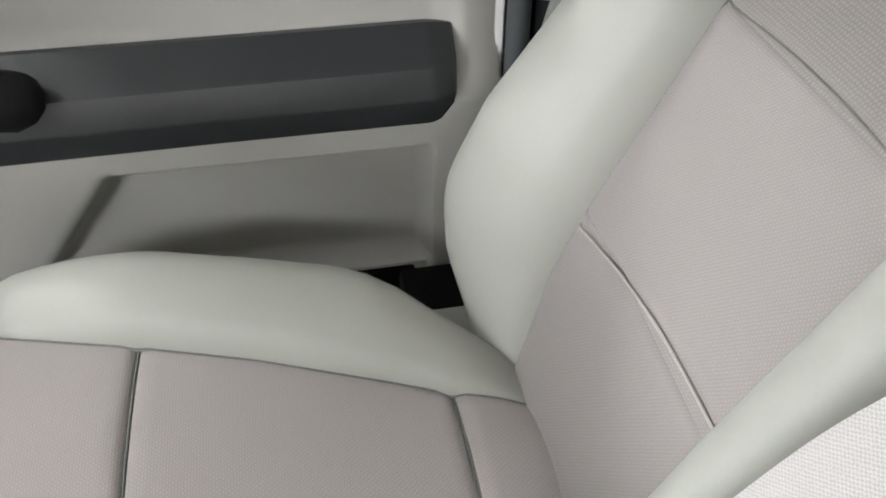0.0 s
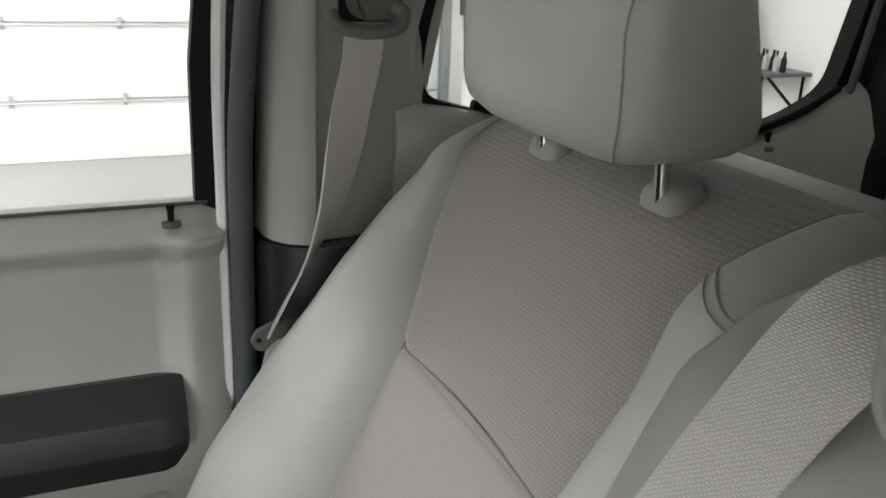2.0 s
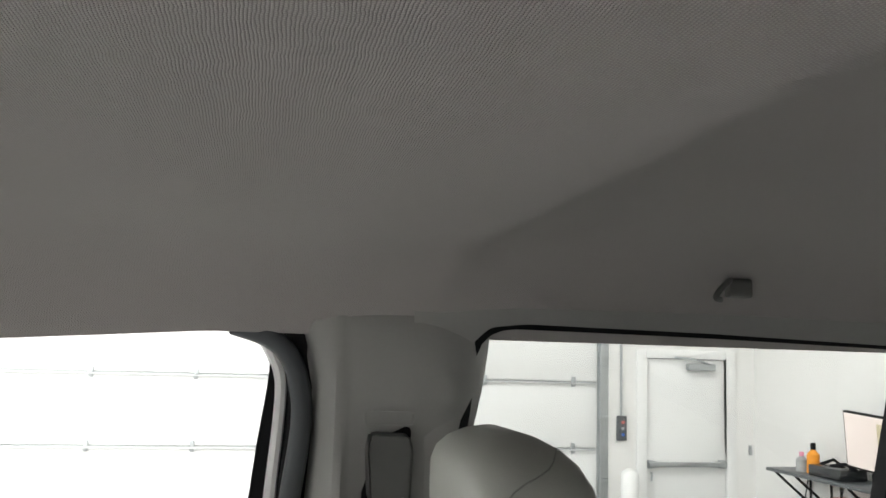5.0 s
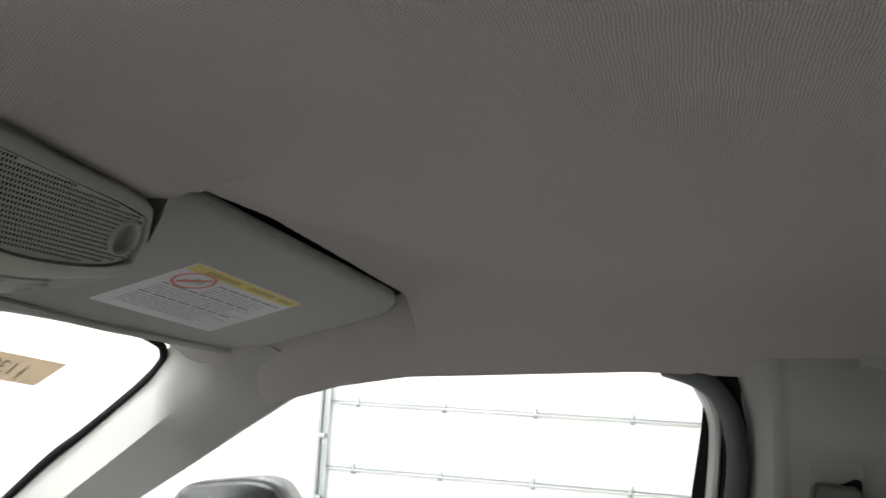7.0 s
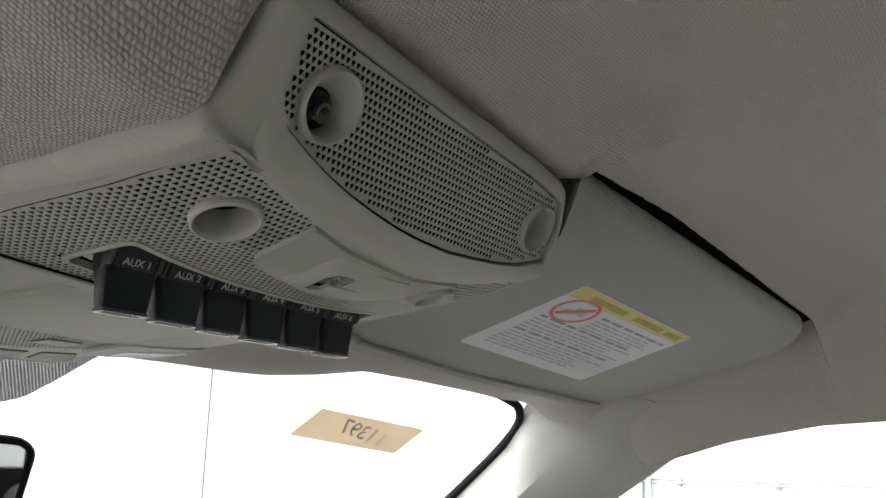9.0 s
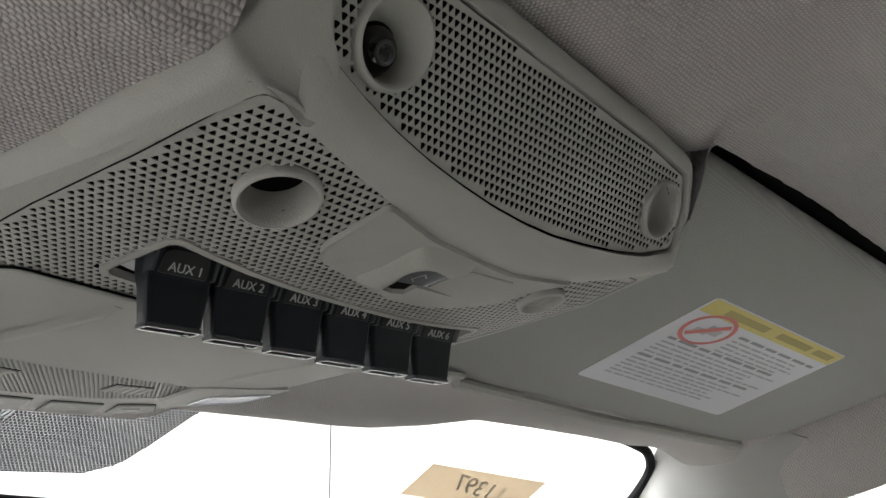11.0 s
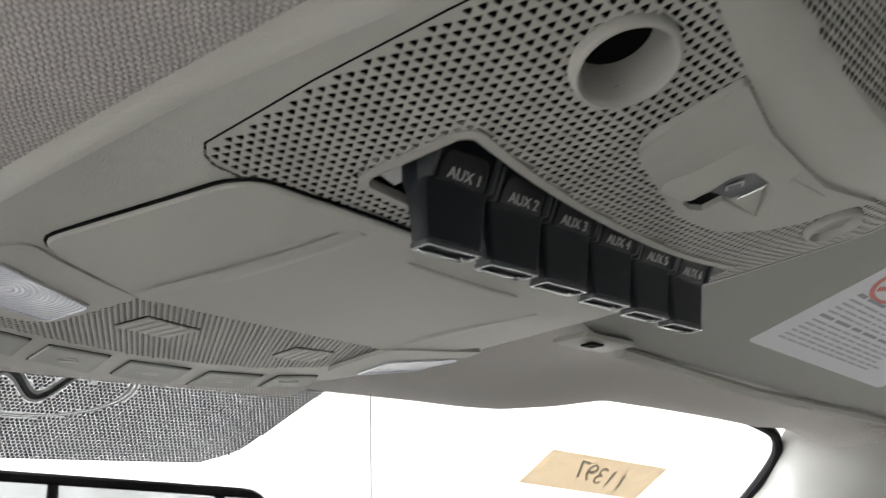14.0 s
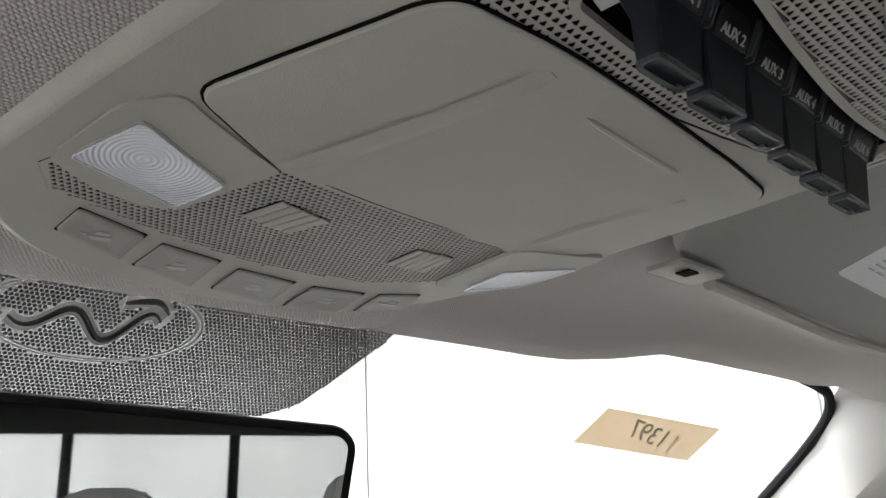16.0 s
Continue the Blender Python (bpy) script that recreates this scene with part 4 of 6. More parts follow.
    for yy in (0.381, 0.107):
        part("seam", tube([Vector(cskin(yy, 1 + k)) + Vector((0, 0, 0.001)) for k in steps(0, 1, 20)], 0.0010, 6), PIPING, seat)
    for uu in (1.0, 2.0):
        part("seam", tube([Vector(cskin(y, uu)) + Vector((0, 0, 0.001)) for y in steps(0.03, 0.555, 40)], 0.0010, 6), PIPING, seat)
    part("cushion_base", box((0.20, 0.03, 0.10), (0.60, 0.53, 0.40), 0.03), VINYL, seat)
    part("track", box((0.24, 0.0, 0.0), (0.56, 0.5, 0.11), 0.01), CHARCOAL, seat)
    # black block put in for the shaded gap between cushion and door
    cover = part("gap_block", box((0.66, 0.000, 0.05), (0.742, 0.112, 0.322), 0.006), GAP, seat, "black block standing in for the shaded gap beside the cushion")
    for k in range(3):
        y0, z0 = 0.088 - 0.020 * k, 0.304 - 0.026 * k
        part("link", box((0.654, y0 - 0.058, z0 - 0.004), (0.660, y0, z0 + 0.004), 0.0015), SEAL, cover, "grey metal link")
    # headrest posts and sockets
    for px in (0.327, 0.496):
        part("post", tube([(px, -0.252, 0.90), (px, -0.245, 0.99)], 0.006, 16), CHROME, seat, "chrome headrest post")
        rings = []
        for dz, a, b, dy in ((-0.010, 0.0250, 0.0165, 0.0), (0.002, 0.0250, 0.0165, 0.0), (0.007, 0.0235, 0.0153, 0.0), (0.0105, 0.0195, 0.0125, 0.0), (0.0120, 0.0140, 0.0090, 0.0), (0.0125, 0.0075, 0.0070, 0.0)):
            ring = []
            for k in range(28):
                c, t = math.cos(2 * math.pi * k / 28), math.sin(2 * math.pi * k / 28)
                u, v = a * math.copysign(abs(c) ** 0.6, c), b * math.copysign(abs(t) ** 0.6, t)
                ring.append((px + u, -0.259 + v, 0.944 + dz - 0.30 * v))
            rings.append(ring)
        bm = loft(rings)
        part("post_socket", bm, PILLAR, seat, "grey plastic headrest socket")
    headrest(seat, 0.410, -0.235, 0.968, 1.160, 0.135, 0.118, lean=0.05)
    return seat


def headrest(seat, cx, cy, z0, z1, hw, hd, lean=0.0, taper=0.40, welt=0.0008, crest=0.78, corner=0.42):
    """A cushion with a front face, two side faces and piping between them."""
    def outline(z):
        k = (z - z0) / (z1 - z0)
        e = 1 - 0.30 * max(0, (k - 0.55) / 0.45) ** 2.5 - 0.22 * max(0, (0.25 - k) / 0.25) ** 2
        w = hw * e
        d = hd * (1.0 + taper * (0.25 - k) - 0.25 * max(0, (0.2 - k) / 0.2) ** 2)
        y = cy + lean * (k - 0.5) * 0.6
        pts = []
        for i in range(32):
            a = 2 * math.pi * i / 32
            c, s = math.cos(a), math.sin(a)
            q = corner
            pts.append((cx + w * math.copysign(abs(c) ** q, c), y + d * 0.5 * math.copysign(abs(s) ** q, s) + (0.012 * (1 - (c * abs(c)) ** 2) if s > 0 else 0), z))
        return pts

    zs = [z0 + (z1 - z0) * t for t in (0.0, 0.02, 0.06, 0.12, 0.2, 0.3, 0.4, 0.5, 0.6, 0.7, 0.8, 0.88, 0.94, 0.98, 1.0)]
    rings = []
    for j, z in enumerate(zs):
        r = outline(z)
        k = (z - z0) / (z1 - z0)
        inset = 1.0
        if k > crest:
            inset = math.sqrt(max(0.02, 1 - ((k - crest) / (1 - crest)) ** 2.4))
        if k < 0.12:
            inset = math.sqrt(max(0.25, 1 - ((0.12 - k) / 0.12) ** 2 * 0.75))
        my = sum(p[1] for p in r) / len(r)
        rings.append([(cx + (p[0] - cx) * (0.35 + 0.65 * inset), my + (p[1] - my) * inset, p[2]) for p in r])
    part("headrest", loft(rings), VINYL, seat, angle=80)
    for s in (1, -1):
        line = []
        i = 4 if s > 0 else 12
        if welt > 0.0025:
            # the thick welt arches over the side face towards the back
            turns = [(j, 2.2 * max(0.0, (zs[j] - z0) / (z1 - z0) - 0.5) ** 2 / 0.19) for j in range(1, 13)] + [(12, 3.8), (12, 5.4), (12, 7.0), (12, 8.6)]
            for j, d in turns:
                q = (i - s * d) % 32
                p = Vector(rings[j][int(q)]).lerp(Vector(rings[j][(int(q) + 1) % 32]), q - int(q))
                line.append(p)
        else:
            for j, d in [(j, 0.0) for j in range(1, 8)] + [(8, 0.35), (9, 1.1), (10, 2.4), (11, 4.2), (12, 6.2), (12, 8.0)]:
                q = (i - s * d) % 32
                line.append(Vector(rings[j][int(q)]).lerp(Vector(rings[j][(int(q) + 1) % 32]), q - int(q)) + Vector((s * 0.0004, 0.0004, 0)))
        part("piping", tube(smooth_line(line, 3), welt, 8), WELT, seat)


passenger_seat()


# centre seat back with its own belt
def centre_seat():
    seat = thing("middle_front_seat", "narrow grey vinyl centre seat back with headrest", "car seat")
    rings = []
    for z in steps(0.40, 0.985, 24):
        f = -0.020 - 0.52 * (z - 0.80)
        top = max(0, (z - 0.93) / 0.055)
        f -= 0.045 * top ** 2
        w0, w1 = -0.165 + 0.02 * top ** 2, 0.128 - 0.03 * top ** 2
        rings.append([(w0, f - 0.03, z), (w0 + 0.012, f - 0.012, z), (w0 + 0.04, f - 0.002, z), (-0.02, f + 0.006, z), (w1 - 0.04, f - 0.002, z), (w1 - 0.012, f - 0.012, z), (w1, f - 0.03, z), (w1 - 0.004, f - 0.13 + 0.05 * top ** 2, z), (w0 + 0.004, f - 0.13 + 0.05 * top ** 2, z)])
    part("back", loft(rings), VINYL, seat, angle=70)
    part("cushion", box((-0.16, 0.10, 0.25), (0.125, 0.50, 0.43), 0.04, 3), VINYL, seat)
    part("base", box((-0.14, 0.0, 0.0), (0.11, 0.48, 0.26), 0.02), CHARCOAL, seat)
    for px in (-0.10, 0.03):
        part("post", tube([(px, -0.155, 0.93), (px, -0.15, 1.0)], 0.006, 12), CHROME, seat)
    headrest(seat, -0.082, -0.126, 0.965, 1.126, 0.092, 0.100, 0.0, 0.05, 0.0030, 0.66, 0.48)
    return seat


centre_seat()


def belt(name, line, width_dir, width, mat, label, thick=0.0012):
    """Webbing: a thin strip along a line; width_dir: one vector or one a point."""
    pts = [Vector(p) for p in line]
    rings = []
    for i, p in enumerate(pts):
        w = Vector(width_dir[i] if isinstance(width_dir[0], (tuple, list, Vector)) else width_dir).normalized() * width * 0.5
        d = (pts[min(i + 1, len(pts) - 1)] - pts[max(i - 1, 0)]).normalized()
        n = d.cross(w).normalized() * thick
        rings.append([p - w - n, p - w + n, p + w + n, p + w - n])
    return loft(rings)


line = smooth_line([(0.022, -0.165, 1.005), (0.040, -0.118, 0.990), (0.058, -0.085, 0.930), (0.068, -0.056, 0.875), (0.090, -0.018, 0.80), (0.107, 0.014, 0.735), (0.125, 0.06, 0.62)], 6)
bm = belt("b", line, (0.93, -0.10, 0.33), 0.047, WEBBING, "")
b = thing("centre_seat_belt", "shiny grey belt webbing over the centre seat back", "seat belt")
part("webbing", bm, WEBBING, b, angle=60)
across = Vector((0.93, -0.10, 0.33)).normalized() * 0.0228
for sg in (1, -1):
    part("selvedge", tube([p + across * sg for p in line], 0.0011, 6), WEBBING, b, "thick woven edge")

# passenger seat belt
b = thing("passenger_seat_belt", "grey passenger seat belt hanging from its pillar loop", "seat belt")
mid = [(0.672, -0.140, 1.030), (0.672, -0.138, 1.0), (0.672, -0.128, 0.955), (0.672, -0.120, 0.91), (0.672, -0.106, 0.85), (0.674, -0.085, 0.80), (0.674, -0.060, 0.755), (0.672, -0.040, 0.72)]
wid = [(0, 1, 0), (0, 1, 0), (-0.05, 1, 0.12), (-0.22, 1, 0.18), (-0.62, 0.78, 0.20), (-0.88, 0.47, 0.12), (-0.95, 0.35, 0.10), (-0.95, 0.35, 0.05)]
line = smooth_line(mid, 5)
wd = smooth_line(wid, 5)
part("webbing", belt("b", line, [tuple(v) for v in wd], 0.040, BELT_PLAIN, ""), BELT_PLAIN, b, angle=60)
loop = [(0.668, -0.105, 1.045), (0.664, -0.112, 1.032), (0.664, -0.142, 1.026), (0.664, -0.172, 1.030), (0.668, -0.180, 1.044), (0.674, -0.170, 1.050)]
part("loop", tube(smooth_line(loop, 4), 0.007, 10), TRIM_GREY, b, "grey plastic belt loop")
bm = loft([[(x, y, z) for y, z, x in ((-0.136, 1.128, 0.700 + o), (-0.184, 1.126, 0.700 + o), (-0.188, 1.11, 0.692 + o), (-0.184, 1.05, 0.682 + o), (-0.176, 1.035, 0.682 + o), (-0.144, 1.035, 0.682 + o), (-0.136, 1.05, 0.682 + o), (-0.132, 1.11, 0.692 + o))] for o in (0.045, 0.004, 0.0)])
bmesh.ops.bevel(bm, geom=list(bm.edges), offset=0.003, segments=2, affect="EDGES")
part("height_adjuster", bm, TRIM_GREY, b, "grey plastic belt height adjuster")
slot = rounded([(-0.130, 1.136), (-0.190, 1.134), (-0.190, 1.03), (-0.130, 1.03)], 0.006)
part("slot", prism(slot, lambda u, v: (0.7270, u, v), (0.02, 0, 0)), BLACK, b)
hookline = [(-0.0220, 0.7040), (-0.0280, 0.7160), (-0.0450, 0.7230), (-0.0880, 0.7220), (-0.0870, 0.7050), (-0.0510, 0.7050), (-0.0350, 0.6920), (-0.0260, 0.6950)]
bm = prism([tuple(p) for p in rounded(hookline, 0.004, 3)], lambda u, v: (0.684, u, v), (0.007, 0, 0))
cover = part("latch_cover", bm, TRIM_GREY, b, "grey latch arm", angle=30)
part("rivet", tube([(0.683, hookline[0][0] - 0.008, hookline[0][1] + 0.002), (0.6845, hookline[0][0] - 0.008, hookline[0][1] + 0.002)], 0.0028, 10), BLACK, cover)
bm = prism([tuple(p) for p in rounded([(-0.0370, 0.6890), (-0.0500, 0.7060), (-0.0570, 0.7040), (-0.0430, 0.6780), (-0.0310, 0.6630)], 0.003, 3)], lambda u, v: (0.688, u, v), (0.002, 0, 0))
part("tongue", bm, CHROME, b, "metal latch tongue", smooth=False)

# rear bench and its belt
rb = thing("rear_bench", "grey cloth rear bench seat back", "car seat")
for x0, x1 in ((-0.70, -0.16), (-0.15, 0.15), (0.16, 0.735)):
    part("back", box((x0, -1.19, 0.30), (x1, -1.03, 0.925), 0.05, 4), VINYL, rb)
part("panel", box((0.27, -1.04, 0.35), (0.63, -1.022, 0.86), 0.012), CLOTH_SHADED, rb)
part("cushion", box((-0.70, -1.05, 0.25), (0.72, -0.58, 0.45), 0.05, 4), VINYL, rb)
part("base", box((-0.66, -1.1, 0.0), (0.68, -0.62, 0.26), 0.02), CHARCOAL, rb)
b = thing("rear_seat_belt", "grey rear seat belt beside the bench", "seat belt")
part("webbing", belt("b", smooth_line([(0.690, -1.06, 1.08), (0.70, -1.02, 0.98), (0.71, -0.99, 0.88), (0.715, -0.985, 0.72)], 4), (0.3, 1, 0.1), 0.047, BELT_PLAIN, ""), BELT_PLAIN, b, angle=60)
part("guide", tube([(0.69, -1.055, 1.13), (0.685, -1.075, 1.10), (0.675, -1.09, 1.05), (0.668, -1.095, 1.03)], [0.006, 0.009, 0.009, 0.006], 8), TRIM_GREY, b)

# ---- overhead console ----
CROWN = ((0.36, 0.05), (0.378, 0.22), (0.40, 0.6), (0.425, 1.0), (0.545, 1.0), (0.62, 0.70), (0.68, 0.30), (0.74, 0.0))


def deck(x, y, h=0.0):
    """A point on the crowned underside of the console; h: metres below it."""
    crown = 0.017 * max(0.0, 1 - (abs(x) / 0.155) ** 2.5) * curve_at(CROWN, y)
    return Vector((x, y, 1.287 - 0.113 * (y - 0.37) - crown - h))


def inside(poly, p):
    n = len(poly)
    return all((poly[(i + 1) % n][0] - poly[i][0]) * (p[1] - poly[i][1]) - (poly[(i + 1) % n][1] - poly[i][1]) * (p[0] - poly[i][0]) >= 0 for i in range(n))


def clipped(rect, poly):
    out = list(rect)
    n = len(poly)
    for i in range(n):
        a, b = poly[i], poly[(i + 1) % n]
        side = lambda p: (b[0] - a[0]) * (p[1] - a[1]) - (b[1] - a[1]) * (p[0] - a[0])
        src, out = out, []
        for k, p in enumerate(src):
            q = src[(k + 1) % len(src)]
            sp, sq = side(p), side(q)
            if sp >= 0:
                out.append(p)
            if (sp > 0 > sq) or (sp < 0 < sq):
                t = sp / (sp - sq)
                out.append((p[0] + (q[0] - p[0]) * t, p[1] + (q[1] - p[1]) * t))
        if not out:
            return []
    return out


RIM = ((-1, -1), (0, -1), (1, -1), (1, 0), (1, 1), (0, 1), (-1, 1), (-1, 0))
HOLE = ((-0.38, -0.60), (0, -0.98), (0.38, -0.60), (0.68, 0.05), (0.92, 0.62), (0, 0.80), (-0.92, 0.62), (-0.68, 0.05))


def perforated(poly, put, pitch, open_part, deep=0.0012, skip=(), tall=1.0, keep_out=()):
    """A sheet with rows of staggered holes inside a convex outline (anticlockwise); put(u, v, depth)."""
    bm = bmesh.new()
    u0, u1 = min(p[0] for p in poly), max(p[0] for p in poly)
    v0, v1 = min(p[1] for p in poly), max(p[1] for p in poly)
    r = pitch * open_part / 2
    pv = pitch * tall
    for j in range(int((v1 - v0) / pv) + 1):
        for i in range(-1, int((u1 - u0) / pitch) + 1):
            a, b = u0 + (i + 0.5 * (j % 2)) * pitch, v0 + j * pv
            c = (a + pitch / 2, b + pv / 2)
            if any((c[0] - k[0]) ** 2 + ((c[1] - k[1]) / tall) ** 2 < k[2] ** 2 for k in skip) or (keep_out and within(keep_out, c)):
                continue
            rect = [(a, b), (a + pitch, b), (a + pitch, b + pv), (a, b + pv)]
            if all(inside(poly, p) for p in rect):
                o = [bm.verts.new(put(c[0] + x * pitch / 2, c[1] + y * pv / 2, 0)) for x, y in RIM]
                h = [bm.verts.new(put(c[0] + x * r, c[1] + y * r * tall, 0)) for x, y in HOLE]
                w = [bm.verts.new(put(c[0] + x * r * 1.22, c[1] + y * r * tall * 1.22, -deep)) for x, y in HOLE]
                for k in range(8):
                    bm.faces.new((o[k], o[(k + 1) % 8], h[(k + 1) % 8], h[k]))
                    bm.faces.new((h[k], h[(k + 1) % 8], w[(k + 1) % 8], w[k]))
            else:
                q = clipped(rect, poly)
                if len(q) > 2:
                    bm.faces.new([bm.verts.new(put(*p, 0)) for p in q])
    return bm


def within(poly, p):
    """Whether p lies inside an outline of any shape."""
    odd = False
    for i in range(len(poly)):
        a, b = poly[i - 1], poly[i]
        if (a[1] > p[1]) != (b[1] > p[1]) and p[0] < a[0] + (b[0] - a[0]) * (p[1] - a[1]) / (b[1] - a[1]):
            odd = not odd
    return odd


def hull(points):
    pts = sorted(set((p[0], p[1]) for p in points))
    def half(seq):
        h = []
        for p in seq:
            while len(h) > 1 and (h[-1][0] - h[-2][0]) * (p[1] - h[-2][1]) - (h[-1][1] - h[-2][1]) * (p[0] - h[-2][0]) <= 0:
                h.pop()
            h.append(p)
        return h[:-1]
    return half(pts) + half(pts[::-1])


def scaled(poly, d):
    """The outline moved outwards by d."""
    n = len(poly)
    cx, cy = sum(p[0] for p in poly) / n, sum(p[1] for p in poly) / n
    out = []
    for i in range(n):
        a, p, b = Vector(poly[i - 1][:2]), Vector(poly[i][:2]), Vector(poly[(i + 1) % n][:2])
        t = (b - a).normalized()
        nn = Vector((t.y, -t.x))
        if nn.dot(p - Vector((cx, cy))) < 0:
            nn = -nn
        out.append(p + nn * d)
    return out


def plate(poly, h0, h1, bm=None, holes=(), fine=False):
    """A plate under the console between the depths h0 and h1."""
    own = bmesh.new()
    prism([tuple(p) for p in poly], lambda u, v: (u, v, 0.0), (0, 0, -1.0), holes, bm=own)
    span = max(max(p[0] for p in poly) - min(p[0] for p in poly), max(p[1] for p in poly) - min(p[1] for p in poly))
    if span > 0.06 or fine:
        for axis, lo, hi in ((0, -0.2, 0.2), (1, 0.36, 0.78)):
            for k in range(1, 40):
                at = lo + (hi - lo) * k / 40
                co, no = [0, 0, 0], [0, 0, 0]
                co[axis], no[axis] = at, 1
                bmesh.ops.bisect_plane(own, geom=list(own.verts) + list(own.edges) + list(own.faces), plane_co=co, plane_no=no)
    for v in own.verts:
        v.co = deck(v.co.x, v.co.y, h1 if v.co.z < -0.5 else h0)
    if bm is None:
        return own
    me = bpy.data.meshes.new("plate")
    own.to_mesh(me)
    own.free()
    bm.from_mesh(me)
    bpy.data.meshes.remove(me)
    return bm


console = thing("overhead_console", "grey overhead console with switches, lamps and storage bin", "overhead console")
OUT = rounded([(-0.128, 0.366), (-0.165, 0.51), (-0.187, 0.612), (-0.199, 0.70), (-0.150, 0.752), (-0.1055, 0.766), (-0.0616, 0.771), (-0.015, 0.769), (0.020, 0.763), (0.046, 0.746), (0.064, 0.718), (0.074, 0.685), (0.076, 0.64), (0.082, 0.585), (0.088, 0.54), (0.100, 0.498), (0.110, 0.45), (0.118, 0.41), (0.126, 0.374)], [0.012, 0.1, 0.1, 0.03, 0.03, 0.05, 0.05, 0.05, 0.03, 0.03, 0.03, 0.05, 0.1, 0.1, 0.1, 0.1, 0.1, 0.05, 0.008], 4)
dense = []
for i, p in enumerate(OUT):
    a, b = Vector(OUT[i - 1]), Vector(p)
    m = max(1, math.ceil((b - a).length / 0.006))
    dense += [a.lerp(b, k / m) for k in range(1, m + 1)]
OUT = dense
RC1, RC2 = (-0.0862, 0.4113), (0.0695, 0.4240)
circle = lambda c, r, n=28: [(c[0] + r * math.cos(a), c[1] + r * math.sin(a)) for a in steps(0, 2 * math.pi, n)[:-1]]
BEZ = [(-0.1012, 0.4990), (-0.1045, 0.4940), (-0.0985, 0.4570), (-0.0945, 0.4535), (-0.0562, 0.4600), (0.0057, 0.4670), (0.0400, 0.4690), (0.0800, 0.4690), (0.0830, 0.4985), (0.0200, 0.5010)]
BEZ_IN = [(-0.0985, 0.4965), (-0.1010, 0.4935), (-0.0958, 0.4600), (-0.0930, 0.4575), (-0.0562, 0.4632), (0.0057, 0.4702), (0.0400, 0.4722), (0.0780, 0.4722), (0.0800, 0.4950), (0.0200, 0.4978)]
UNDER = ((-0.124, 0.3790), (-0.1133, 0.3772), (-0.1040, 0.3806), (-0.0844, 0.3867), (-0.0680, 0.3918), (-0.0490, 0.3968), (-0.0221, 0.4040), (0.0000, 0.4075), (0.0300, 0.4108), (0.0500, 0.4100), (0.0730, 0.4068), (0.0950, 0.3995), (0.1130, 0.3900), (0.126, 0.3850))
GRILLE = hull([(-0.1446, 0.5140), (-0.1415, 0.5195), (-0.1362, 0.5216), (-0.1282, 0.5160), (0.0604, 0.5005), (0.0880, 0.4970), (0.0990, 0.4600), (0.1050, 0.4250), (0.1105, 0.3975), (0.0730, 0.4068), (0.0500, 0.4100), (0.0300, 0.4108), (0.0000, 0.4075), (-0.0490, 0.3968), (-0.0844, 0.3867), (-0.1101, 0.3768), (-0.1153, 0.3761), (-0.1184, 0.3779), (-0.1223, 0.3851), (-0.1275, 0.4049), (-0.1327, 0.4274), (-0.1395, 0.4700)])
FRONT_GRILLE = hull([(-0.1765, 0.6720), (-0.1730, 0.6640), (-0.1525, 0.640), (-0.1075, 0.6205), (0.0211, 0.6240), (0.0347, 0.6680), (0.0335, 0.6860), (0.0019, 0.7085), (-0.0591, 0.7135), (-0.1191, 0.7020), (-0.1655, 0.6900)])
bm = plate(scaled(OUT, -0.006), 0.0, -0.0006, None, (GRILLE, FRONT_GRILLE))
bmesh.ops.delete(bm, geom=[v for v in bm.verts if v.co.z > deck(v.co.x, v.co.y).z + 0.0003], context="VERTS")
rim = loft([[deck(p.x, p.y, h) for p in scaled(OUT, d)] for h, d in ((0.0, -0.006), (-0.0004, -0.0045), (-0.0016, -0.0026), (-0.0038, -0.0010), (-0.0075, 0.0), (-0.016, 0.0012), (-0.040, 0.004), (-0.075, 0.008))], caps=False)
for m in (bm, rim):
    for v in m.verts:
        v.co.y = max(v.co.y, curve_at(UNDER, v.co.x) - 0.004, 0.3865 + 0.04 * v.co.x - 0.58 * (v.co.z - 1.3) if v.co.z > deck(v.co.x, v.co.y).z + 0.0010 else 0.0)
body = part("body", bm, PLASTIC, console, angle=50)
part("rim", rim, PLASTIC, body, angle=70)

# leaning rear panel with its two round eyes, set in a broad rounded frame
LEAN = 0.58
RNORM = Vector((0.04, -1.0, -LEAN)).normalized()


def rear(x, z, out=0.0):
    """A point of the leaning rear panel, out metres towards the back."""
    return Vector((x, 0.3745 + 0.04 * x - LEAN * (z - 1.3), z)) + RNORM * out


arc = [(-0.1075, 1.3335), (-0.1048, 1.3080), (-0.1022, 1.3005), (-0.0842, 1.2943), (-0.0677, 1.2897), (-0.0502, 1.2860), (-0.0322, 1.2832), (-0.0126, 1.2808), (0.0077, 1.2794), (0.0292, 1.2790), (0.0515, 1.2802), (0.0751, 1.2822), (0.0945, 1.2850), (0.1150, 1.2908), (0.1178, 1.2930), (0.1163, 1.3060), (0.1060, 1.3212), (0.0724, 1.3245), (0.0095, 1.3272), (-0.0429, 1.3300)]
frame_in = [tuple(p) for p in rounded(arc, 0.003, 2)]


